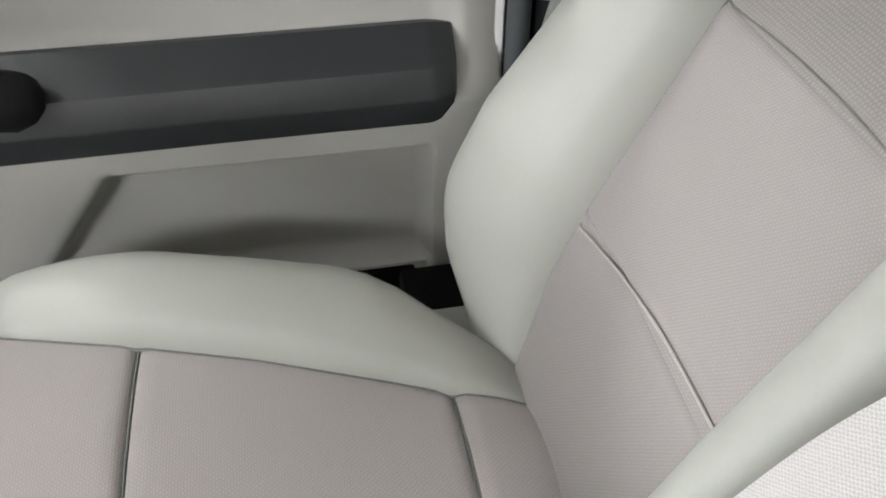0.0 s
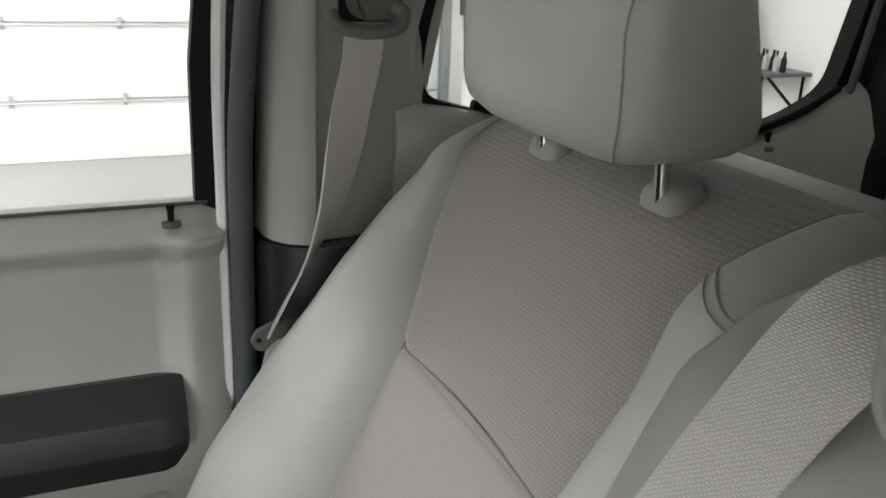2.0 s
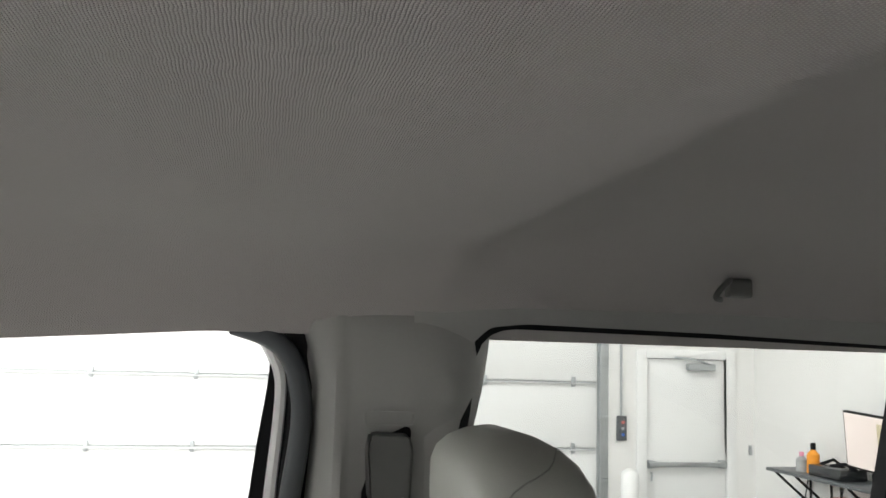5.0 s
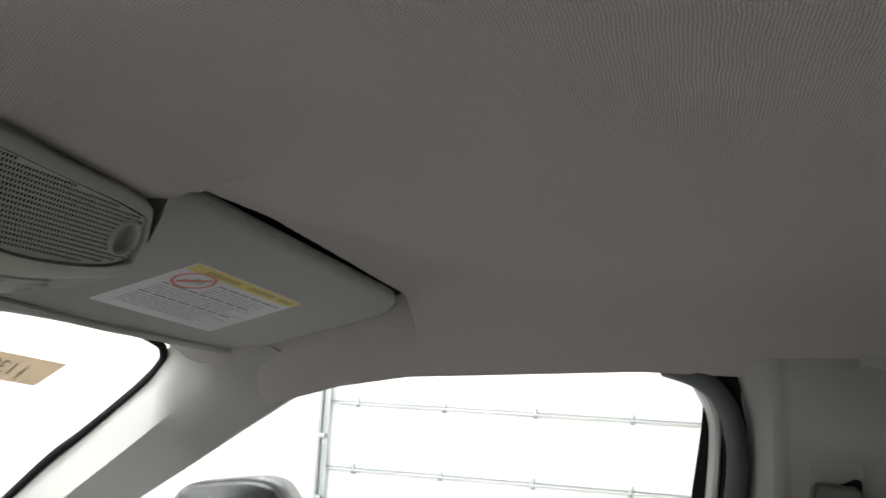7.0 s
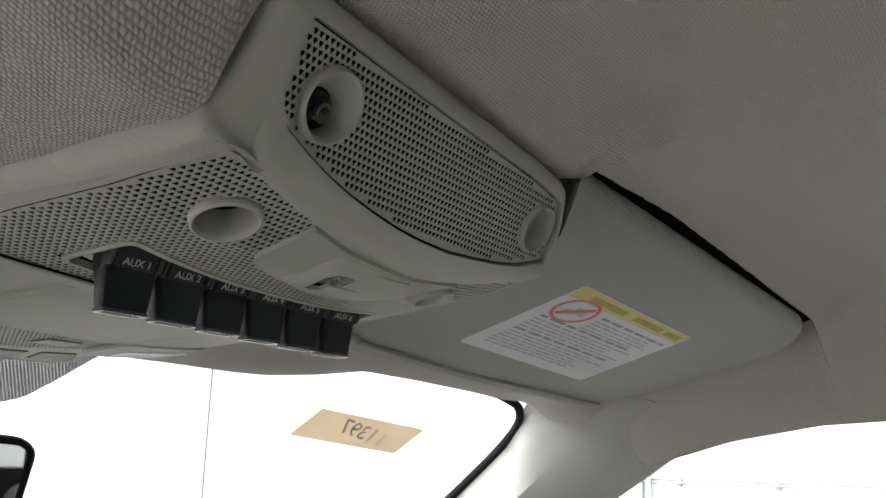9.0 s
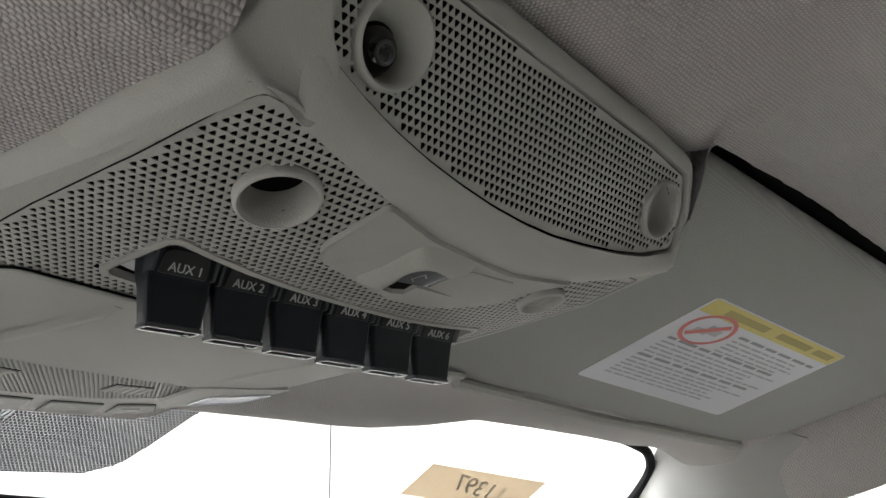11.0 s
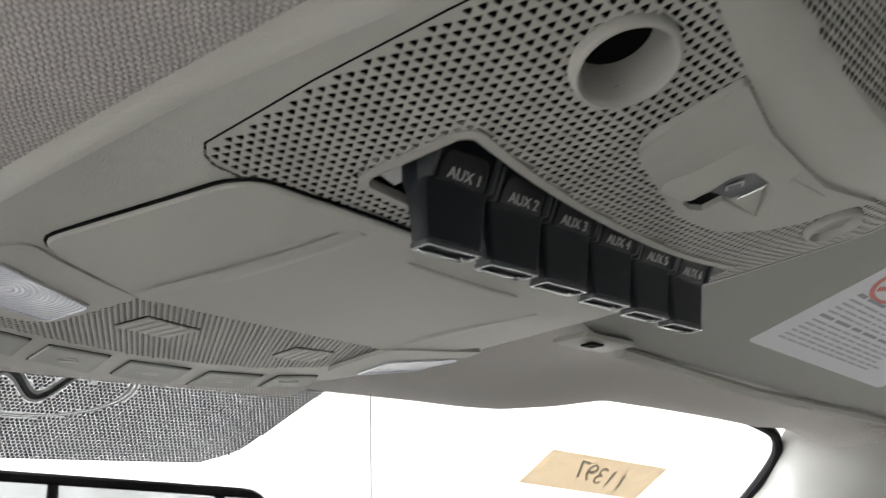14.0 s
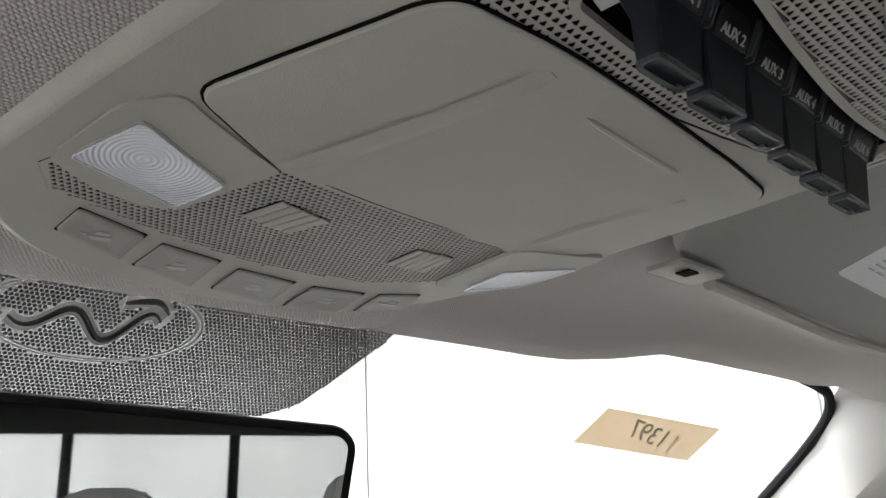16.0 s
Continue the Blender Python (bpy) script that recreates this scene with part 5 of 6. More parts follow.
def frame_ring(k):
    """The section of the frame: k 0 at the panel's edge, 1 at the flank or the underside."""
    ring = []
    n = len(frame_in)
    for i, (x, z) in enumerate(frame_in):
        a, b = Vector(frame_in[i - 1]), Vector(frame_in[(i + 1) % n])
        t = (b - a).normalized()
        nn = Vector((t.y, -t.x))
        if nn.dot(Vector((x, z)) - Vector((0.0, 1.306))) < 0:
            nn = -nn
        start = rear(x, z, 0.0030)
        low = soft((1.3060 - z) / 0.006) if x < 0 else soft((1.2965 - z) / 0.006)
        wide = 0.0125 if x < -0.09 else 0.0085
        edge = rear(x + nn.x * wide, z + nn.y * (0.0085 if nn.y > 0.3 else wide), 0.0016)
        far = rear(x + nn.x * (wide + 0.004), z + nn.y * 0.0105, -0.030)
        flank = start * (1 - k) ** 2 + edge * 2.0 * k * (1 - k) + far * k * k if k < 1 else far
        flank = flank + (edge - flank) * 0.55 * math.sin(math.pi * k)
        ux = min(0.1225, max(-0.1235, x + nn.x * 0.006))
        goal = deck(ux, curve_at(UNDER, ux), 0.0004)
        bulge = (start + goal) / 2 + (RNORM + Vector((0, 0, -0.9))).normalized() * 0.0062
        under = start * (1 - k) ** 2 + bulge * 2 * k * (1 - k) + goal * k * k
        ring.append(flank.lerp(under, low))
    return ring


rings = [[rear(x, z, -0.002) for x, z in frame_in], [rear(x, z, 0.0024) for x, z in frame_in]] + [frame_ring(k) for k in (0.0, 0.06, 0.14, 0.24, 0.36, 0.5, 0.64, 0.78, 0.9, 1.0)]
rear_frame = part("rear_frame", loft(rings, caps=False), PLASTIC, console, angle=70)
# the rim runs on round the corner into the frame's flank
on_rim = ((-0.1480, 0.452, -0.1372), (-0.1446, 0.4274, -0.1338), (-0.1405, 0.4060, -0.1288), (-0.1352, 0.3875, -0.1236))
inner = [deck(i, y, -0.0004 + 0.0006 * k) for k, (x, y, i) in enumerate(on_rim)] + [deck(-0.1160, 0.3750, 0.0008), deck(-0.0985, 0.3800, 0.0014), rear(-0.0980, 1.2978, 0.0042), rear(-0.1070, 1.3100, 0.0034), rear(-0.1100, 1.3330, 0.0030)]
edge = [deck(x, y, -0.0020 + 0.0004 * k) for k, (x, y, i) in enumerate(on_rim)] + [Vector((-0.1310, 0.3735, 1.2875)), Vector((-0.1285, 0.3695, 1.2960)), Vector((-0.1268, 0.3665, 1.3045)), Vector((-0.1240, 0.3610, 1.3145)), Vector((-0.1225, 0.3500, 1.3350))]
away = [Vector((-0.004, 0.002, 0.036))] * 4 + [Vector((-0.007, 0.014, 0.030)), Vector((-0.008, 0.022, 0.022)), Vector((-0.006, 0.030, 0.012)), Vector((-0.005, 0.034, 0.010)), Vector((-0.005, 0.034, 0.010))]
lines = [smooth_line(row, 6) for row in (inner, edge, [e + a for e, a in zip(edge, away)])]
rings = []
for i, e, o in zip(*lines):
    a, b = e.lerp(i, 0.45), e.lerp(o, 0.28)
    ring = [i, i.lerp(a, 0.5)] + [a * (1 - k) ** 2 + e * 2 * k * (1 - k) + b * k * k for k in steps(0, 1, 8)] + [b.lerp(o, 0.5), o]
    rings.append(ring)
part("shoulder", loft(rings, closed=False, caps=False), PLASTIC, rear_frame, angle=80)
E1, E2 = (-0.0800, 1.3112), (0.0972, 1.3046)
holes = [[(cx + cr * math.cos(a), cz + cr * 0.865 * math.sin(a)) for a in steps(0, 2 * math.pi, 24)[:-1]] for (cx, cz), cr in ((E1, 0.0125), (E2, 0.0120))]
# near-black sheet in place of the shade behind the panel's holes
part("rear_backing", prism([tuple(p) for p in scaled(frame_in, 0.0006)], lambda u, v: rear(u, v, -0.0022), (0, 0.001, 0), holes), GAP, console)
poly = hull([tuple(p) for p in scaled(frame_in, -0.0010)])
part("rear_grille", perforated(poly, lambda u, v, d: rear(u, v, 0.0004 + d), 0.0031, 0.90, 0.0004, ((*E1, 0.0145), (*E2, 0.0132)), 0.865), PLASTIC, console, "perforated grey speaker panel", smooth=False)

EYE = material("dark_eye_glass", (0.005, 0.005, 0.006), 0.12, mottle=0.05, spec=0.6)


def cup(name, centre, u, v, axis, profile, floor_mat, floor_name, label=""):
    """A round rim with a sunk cup; profile rows: radius, height along the axis, slip along v."""
    c = Vector(centre)
    ring = part(name, loft([[p + axis * o + v * s for p in ring_of(c, u, v, r, r, 40)] for r, o, s in profile], caps=False), PLASTIC, console, label, angle=60)
    r, o, s = profile[-1]
    bm = bmesh.new()
    bm.faces.new([bm.verts.new(p + axis * (o + 0.0002) + v * s) for p in ring_of(c, u, v, r * 0.995, r * 0.995, 32)])
    part(floor_name, bm, floor_mat, ring, smooth=False)
    return ring


ux = Vector((1, 0.04, 0)).normalized()
vz = RNORM.cross(ux).normalized()
vz = vz if vz.z > 0 else -vz
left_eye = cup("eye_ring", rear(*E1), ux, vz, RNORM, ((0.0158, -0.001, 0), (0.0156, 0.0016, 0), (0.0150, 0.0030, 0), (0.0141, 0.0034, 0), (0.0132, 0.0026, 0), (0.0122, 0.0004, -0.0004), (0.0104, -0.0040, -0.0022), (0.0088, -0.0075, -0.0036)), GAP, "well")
bm = bmesh.new()
bmesh.ops.create_uvsphere(bm, u_segments=24, v_segments=14, radius=0.0082)
bmesh.ops.translate(bm, verts=bm.verts, vec=rear(*E1, -0.0085) + vz * -0.0038)
part("sensor_dome", bm, EYE, left_eye, "black domed sensor")
bm = loft([ring_of(rear(*E1, -0.0085) + vz * -0.0038 + RNORM * o, ux, vz, r, r, 20) for r, o in ((0.0042, 0.0071), (0.0038, 0.0077), (0.0030, 0.0077), (0.0026, 0.0074))], caps=False)
part("sensor_ring", bm, DIVIDER, left_eye)
cup("eye_ring", rear(*E2), ux, vz, RNORM, ((0.0140, -0.001, 0), (0.0138, 0.0016, 0), (0.0133, 0.0026, 0), (0.0126, 0.0028, 0), (0.0119, 0.0018, 0), (0.0116, -0.002, 0), (0.0112, -0.0065, 0), (0.0095, -0.0085, 0), (0.0040, -0.0092, 0)), PLASTIC, "cup_floor")

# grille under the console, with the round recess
# holes get their shade from this near-black sheet
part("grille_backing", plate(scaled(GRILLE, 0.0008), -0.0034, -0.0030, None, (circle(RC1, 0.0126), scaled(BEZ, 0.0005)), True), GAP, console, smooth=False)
part("grille", perforated(scaled(GRILLE, -0.0009), lambda u, v, d: deck(u, v, -0.0002 + d), 0.0033, 0.80, 0.0004, ((*RC1, 0.0135), (*RC2, 0.0095)), 1.0, BEZ), PLASTIC, console, "perforated grey plastic grille", smooth=False)
axes = []
for rx, ry in (RC1, RC2):
    du, dv = (deck(rx + 0.01, ry) - deck(rx - 0.01, ry)).normalized(), (deck(rx, ry + 0.01) - deck(rx, ry - 0.01)).normalized()
    dn = dv.cross(du).normalized()
    axes.append((du, dv, dn if dn.z < 0 else -dn))
# the first recess has a near-black floor for the shade at its bottom
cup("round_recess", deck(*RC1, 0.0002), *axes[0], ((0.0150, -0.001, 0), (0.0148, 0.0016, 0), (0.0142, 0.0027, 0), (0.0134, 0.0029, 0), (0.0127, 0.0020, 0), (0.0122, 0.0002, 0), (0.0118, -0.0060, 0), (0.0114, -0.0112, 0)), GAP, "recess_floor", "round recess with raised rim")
cup("round_recess", deck(*RC2, 0.0002), *axes[1], ((0.0112, -0.001, 0), (0.0110, 0.0014, 0), (0.0104, 0.0021, 0), (0.0098, 0.0021, 0), (0.0092, 0.0010, 0), (0.0088, -0.0010, 0), (0.0060, -0.0018, 0)), PLASTIC, "recess_floor")

# hooded map light: a plate with a raised hood over a small rocker
plate_poly = rounded([(-0.0505, 0.3968), (-0.0221, 0.4042), (0.0300, 0.4104), (0.0690, 0.4066), (0.0530, 0.4150), (0.0375, 0.4380), (0.0200, 0.4470), (-0.0043, 0.4472), (-0.0520, 0.4315), (-0.0577, 0.4250)], [0.003, 0.0, 0.0, 0.002, 0.01, 0.01, 0.008, 0.01, 0.004, 0.004], 4)
slit = [(-0.0165, 0.4368), (-0.0172, 0.4300), (-0.0174, 0.4231), (-0.0133, 0.4192), (-0.0085, 0.4172), (0.0021, 0.4178), (0.0204, 0.4316), (-0.0036, 0.4310), (-0.0023, 0.4392), (-0.0072, 0.4412), (-0.0130, 0.4402)]
lamp = part("lamp_plate", plate(plate_poly, 0.0, 0.0026, None, (slit,)), PLASTIC, console, "smooth plate round the map light", angle=30)
back_line = smooth_line([(-0.0290, 0.4395, 0), (-0.0325, 0.4330, 0), (-0.0285, 0.4190, 0), (-0.0230, 0.4070, 0), (-0.0120, 0.4062, 0), (-0.0005, 0.4072, 0), (0.0095, 0.4088, 0)], 5)
lip_line = smooth_line([(-0.0180, 0.4375, 0), (-0.0208, 0.4300, 0), (-0.0210, 0.4200, 0), (-0.0170, 0.4158, 0), (-0.0110, 0.4138, 0), (0.0000, 0.4150, 0), (0.0085, 0.4110, 0)], 5)
n = len(back_line)
rings = []
for v, drop in ((0.0, 0), (0.1, 0), (0.25, 0), (0.45, 0), (0.65, 0), (0.85, 0), (0.95, 0.0), (1.0, 0.0004), (1.0, 0.0016), (0.97, 0.0032)):
    ring = []
    for i, (a, b) in enumerate(zip(back_line, lip_line)):
        end = min(1.0, 1.9 * math.sin(math.pi * (0.06 + 0.90 * i / (n - 1))))
        p = a.lerp(b, v)
        ring.append(deck(p.x, p.y, 0.0022 + 0.0042 * min(1.0, v * 1.25) ** 0.8 * end - drop * end))
    rings.append(ring)
part("hood", loft(rings, closed=False), PLASTIC, lamp, "rounded hood", angle=60)
part("opening", plate(scaled(slit, 0.0004), 0.0002, 0.0006, None, (), True), GAP, lamp, smooth=False)
rocker = part("rocker", loft([[deck(x, y, h) for x, y in ((-0.0180, 0.4300), (-0.0120, 0.4165), (0.0022, 0.4176), (-0.0030, 0.4285))] for h in (0.0008, 0.0028)]), SWITCH_SIDE, lamp, "small slate-grey rocker", smooth=False)
part("symbol", loft([[deck(x, y, h) for x, y in ((-0.0128, 0.4246), (-0.0088, 0.4204), (-0.0064, 0.4222), (-0.0102, 0.4264))] for h in (0.0027, 0.0030)]), LEGEND, rocker, smooth=False)
part("symbol", loft([[deck(x, y, h) for x, y in ((-0.0120, 0.4246), (-0.0089, 0.4213), (-0.0072, 0.4223), (-0.0102, 0.4255))] for h in (0.0029, 0.0032)]), SWITCH_SIDE, rocker, smooth=False)
part("bright_edge", loft([[deck(x, y, h) for x, y in ((-0.0022, 0.4262), (0.0012, 0.4178), (0.0024, 0.4180), (-0.0012, 0.4266))] for h in (0.0020, 0.0034)]), CHROME, rocker, "chrome edge of the rocker", smooth=False)
bm = bmesh.new()
bm.faces.new([bm.verts.new(deck(x, y, h)) for x, y, h in ((-0.0036, 0.4308, 0.0008), (0.0021, 0.4180, 0.0012), (0.0206, 0.4318, 0.0028))])
part("slope", bm, PLASTIC, lamp, "sloping face beside the rocker", smooth=False)
part("facet", plate(rounded([(0.0021, 0.4176), (0.0100, 0.4125), (0.0356, 0.4126), (0.0204, 0.4318)], 0.0008, 3), 0.0020, 0.0032, None, (), True), PLASTIC, lamp, "flat wedge beside the rocker", angle=30)

# switch bank: a raised rim round a deep well with six rockers
bank = part("switch_bezel", plate(rounded(BEZ, [0.004, 0.002, 0.004, 0.003, 0.02, 0.02, 0.02, 0.004, 0.004, 0.02], 3), -0.0030, 0.0003, None, ([tuple(p) for p in rounded(BEZ_IN, [0.003, 0.002, 0.003, 0.002, 0.02, 0.02, 0.02, 0.003, 0.003, 0.02], 3)],), True), PLASTIC, console, "raised grey rim round six switches", angle=30)
bm = loft([[deck(p[0], p[1], h) for p in scaled(BEZ_IN, 0.0004)] for h in (0.0004, -0.020)], caps=False)
bm.faces.new([bm.verts.new(deck(p[0], p[1], -0.0195)) for p in scaled(BEZ_IN, 0.0004)])
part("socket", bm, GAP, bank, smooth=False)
part("socket_flap", prism([(-0.0985, 0.4935), (-0.0950, 0.4840), (-0.0880, 0.4880), (-0.0890, 0.4955)], lambda u, v: deck(u, v, -0.0035), (0, 0, 0.0012)), STRUT, bank, "pale flap in the corner of the well", smooth=False)
PITCH, WIDE = 0.0284, 0.0262
# rocker outline from the side: forward offset, height
SIDE = ((-0.0072, 0.0140), (-0.0048, 0.0094), (0.0000, 0.0000), (0.0004, -0.0012), (0.0018, -0.0172), (0.0026, -0.0182), (0.0090, -0.0182), (0.0098, -0.0172), (0.0094, -0.0045), (0.0118, 0.0020), (0.0118, 0.0140))
for i in range(6):
    x0, ty, tz = -0.0950 + PITCH * i, 0.4748 + 0.0014 * i, 1.2584 - 0.0006 * i

    def q(a, y, z, x0=x0, ty=ty, tz=tz):
        return Vector((x0 + a, ty + y, tz + z))

    sw = bpy.data.objects.new("switch", None)
    scene.collection.objects.link(sw)
    sw.parent = bank
    sw["label"] = "black rocker switch marked AUX " + str(i + 1)
    rings = []
    for a, inset in ((0.0, 0.0016), (0.0005, 0.0005), (0.0014, 0.0), (WIDE - 0.0014, 0.0), (WIDE - 0.0005, 0.0005), (WIDE, 0.0016)):
        ring = []
        for y, z in SIDE:
            draw = 0.0016 * soft(-z / 0.018) * (1 if a < WIDE / 2 else -1)
            ring.append(q(a + draw, y + (inset if y < 0.004 else -inset), z + (inset if z < -0.01 else 0)))
        rings.append(ring)
    part("paddle", loft(rings), SWITCH, sw, angle=25)
    # bright lip round the tip, open below
    tip = rounded([(0.0016, 0.0020), (WIDE - 0.0016, 0.0020), (WIDE - 0.0016, 0.0096), (WIDE - 0.0040, 0.0104), (0.0040, 0.0104), (0.0016, 0.0096)], 0.0008, 2)
    hole = rounded([(0.0030, 0.0032), (WIDE - 0.0030, 0.0032), (WIDE - 0.0030, 0.0084), (0.0030, 0.0084)], 0.0006, 2)
    part("clear_edge", prism([tuple(p) for p in tip], lambda u, v: q(u, v, -0.0176), (0, 0, -0.0016), ([tuple(p) for p in hole],)), SWITCH_EDGE, sw, "clear plastic lip round the tip", smooth=False)
    part("notch", box(tuple(q(WIDE - 0.0062, 0.0068, -0.0192)), tuple(q(WIDE - 0.0040, 0.0102, -0.0183))), SWITCH_EDGE, sw, smooth=False)
    # label pad with rounded top, lying on the sloped upper face
    slope = Vector((0, -0.0048, 0.0094)).normalized()
    off = Vector((0, -0.0094, -0.0048)).normalized()
    pad = rounded([(0.0032, 0.0006), (WIDE - 0.0032, 0.0006), (WIDE - 0.0036, 0.0104), (0.0036, 0.0104)], [0.0006, 0.0006, 0.004, 0.004], 5)
    bm = loft([[q(p.x + (WIDE / 2 - p.x) * s, 0, 0) + slope * (p.y + (0.0055 - p.y) * s) + off * o for p in pad] for o, s in ((-0.0004, 0.0), (0.0005, 0.0), (0.0008, 0.05))])
    part("label_pad", bm, SWITCH_PLATE, sw, "raised grey label pad", angle=30)
    turn = Matrix((Vector((1, 0, 0)), slope, Vector((1, 0, 0)).cross(slope))).transposed().to_4x4()
    words("marking", "AUX " + str(i + 1), 0.0050, Matrix.Translation(q(WIDE * 0.52, 0, 0) + slope * 0.0034 + off * 0.0010) @ turn, LEGEND, sw)
    # side guards that stand out of the well
    for a in (0.0, WIDE - 0.0012):
        bm = loft([[q(a + d, y, z) for y, z in ((-0.0020, 0.0005), (-0.0068, 0.0100), (0.004, 0.0100), (0.004, 0.0005))] for d in (0.0, 0.0012)])
        part("guard", bm, DIVIDER, sw, smooth=False)

# storage bin door with its ridge and pull rib
bin_poly = rounded([(-0.1552, 0.6040), (-0.1310, 0.5250), (-0.1240, 0.5160), (-0.0874, 0.5089), (-0.0391, 0.5093), (0.0267, 0.5149), (0.0640, 0.5215), (0.0738, 0.5300), (0.0690, 0.5600), (0.0640, 0.6020), (0.0304, 0.6297), (0.0052, 0.6226), (-0.0483, 0.6180), (-0.0884, 0.6180), (-0.1091, 0.6220)], [0.008, 0.01, 0.008, 0.02, 0.02, 0.02, 0.008, 0.006, 0.03, 0.012, 0.006, 0.02, 0.02, 0.01, 0.002], 4)
part("bin_gap", plate(scaled(bin_poly, 0.0011), 0.0003, 0.0009), GAP, console, smooth=False)
rings = [[deck(p.x, p.y, h) for p in scaled(bin_poly, d)] for h, d in ((0.0006, 0.0), (0.0016, -0.0001), (0.0021, -0.0008))]
bm = plate(scaled(bin_poly, -0.0008), 0.0012, 0.0021)
loft(rings, caps=False, bm=bm)
lid = part("bin_lid", bm, PLASTIC, console, "closed grey bin lid", angle=30)
line = smooth_line([deck(-0.1085, 0.6190, 0.0020), deck(-0.1061, 0.6092, 0.0028), deck(-0.0946, 0.5658, 0.0030), deck(-0.0864, 0.5330, 0.0028), deck(-0.0820, 0.5180, 0.0020)], 4)
bm = loft([[p + Vector((-0.006, -0.001, 0.0009)), p + Vector((-0.0008, 0, -0.0003)), p + Vector((0.0012, 0, -0.0001)), p + Vector((0.011, 0.002, 0.0010))] for p in line])
part("ridge", bm, PLASTIC, lid, angle=80)
line = [deck(-0.0561, 0.5255, 0.0022), deck(0.0070, 0.5294, 0.0022)]
bm = tube([line[0], line[0].lerp(line[1], 0.06), line[0].lerp(line[1], 0.5), line[0].lerp(line[1], 0.94), line[1]], [0.0004, 0.0013, 0.0017, 0.0013, 0.0004], 8)
part("pull_rib", bm, PLASTIC, lid)
line = smooth_line([deck(0.0179, 0.6206, 0.0020), deck(0.0205, 0.5980, 0.0026), deck(0.0235, 0.5759, 0.0026), deck(0.0340, 0.5420, 0.0020)], 4)
bm = loft([[p + Vector((-0.005, -0.002, 0.0008)), p + Vector((-0.0008, 0, -0.0003)), p + Vector((0.001, 0, -0.0001)), p + Vector((0.010, 0.003, 0.0012))] for p in line])
part("ridge", bm, PLASTIC, lid, angle=80)

# front lamps, front grille with its two louvres, and the row of push buttons
part("front_grille_gap", plate(scaled(FRONT_GRILLE, 0.0008), -0.0030, -0.0026), GAP, console, smooth=False)
LOUVRES = (((-0.1011, 0.6660), (-0.0960, 0.6415), (-0.0660, 0.6459), (-0.0712, 0.6705)), ((-0.0142, 0.6760), (-0.0165, 0.6490), (0.0092, 0.6485), (0.0146, 0.6770)))
part("front_grille", perforated(scaled(FRONT_GRILLE, -0.0004), lambda u, v, d: deck(u, v, 0.0002 + d), 0.0027, 0.84, 0.0004), PLASTIC, console, "finely perforated grey grille", smooth=False)
panel = [(-0.1755, 0.6655), (-0.1540, 0.6790), (-0.1310, 0.6810), (-0.1203, 0.6757), (-0.1085, 0.6232), (-0.1460, 0.6122), (-0.1570, 0.6075), (-0.1700, 0.6200)]
part("lens_panel", plate(rounded(panel, [0.003, 0.006, 0.006, 0.006, 0.003, 0.003, 0.006, 0.02], 3), -0.0004, 0.0012), PLASTIC, console, angle=30)
for quad, lab in ((((-0.1702, 0.6596), (-0.1604, 0.6275), (-0.1188, 0.6452), (-0.1242, 0.6717)), "pale violet ribbed dome lamp lens"), (((0.0489, 0.6830), (0.0400, 0.6470), (0.0690, 0.6235), (0.0700, 0.6600)), "white dome lamp lens")):
    if quad[0][0] > 0:
        rim = part("lamp_rim", plate(rounded([(0.0300, 0.6860), (0.0185, 0.6215), (0.0300, 0.6160), (0.0690, 0.6060), (0.0725, 0.6600), (0.0560, 0.6900)], 0.004, 3), 0.0010, 0.0030), PLASTIC, console, angle=30)
    else:
        rim = part("lamp_rim", plate(rounded(scaled(quad, 0.0012), 0.003, 3), 0.0008, 0.0016), PLASTIC, console, angle=30)
    part("lens", plate(rounded(quad, 0.0025, 3), 0.0014 if quad[0][0] < 0 else 0.0028, 0.0022 if quad[0][0] < 0 else 0.0036), LENS, rim, lab, angle=30)
    edge = [deck(p.x, p.y, 0.0022 if quad[0][0] < 0 else 0.0036) for p in rounded(quad, 0.0025, 3)]
    part("lens_edge", tube(edge + edge[:1], 0.0005, 6), LENS, rim)
for quad in LOUVRES:
    mid = sum((Vector(p) for p in quad), Vector((0, 0))) / 4
    a, b, c, d = (mid.lerp(Vector(p), 0.88) for p in quad)
    lv = part("louvre", plate([tuple(p) for p in (a, b, c, d)], 0.0000, 0.0006, None, (), True), GAP, console, smooth=False)
    for k in range(5):
        t0, t1 = (k + 0.13) / 5, (k + 0.87) / 5
        part("slat", plate([tuple(p) for p in (a.lerp(d, t0), b.lerp(c, t0), b.lerp(c, t1), a.lerp(d, t1))], 0.0004, 0.0013), PLASTIC, lv, smooth=False)
btn = [((-0.1502, 0.7201), (-0.1503, 0.6975), (-0.1180, 0.7065), (-0.1150, 0.7370)), ((-0.1068, 0.7409), (-0.1080, 0.7110), (-0.0766, 0.7166), (-0.0710, 0.7530)), ((-0.0603, 0.7518), (-0.0640, 0.7211), (-0.0290, 0.7249), (-0.0230, 0.7580)), ((-0.0131, 0.7582), (-0.0173, 0.7255), (0.0134, 0.7219), (0.0210, 0.7536)), ((0.0285, 0.7491), (0.0215, 0.7184), (0.0408, 0.7080), (0.0540, 0.7330))]
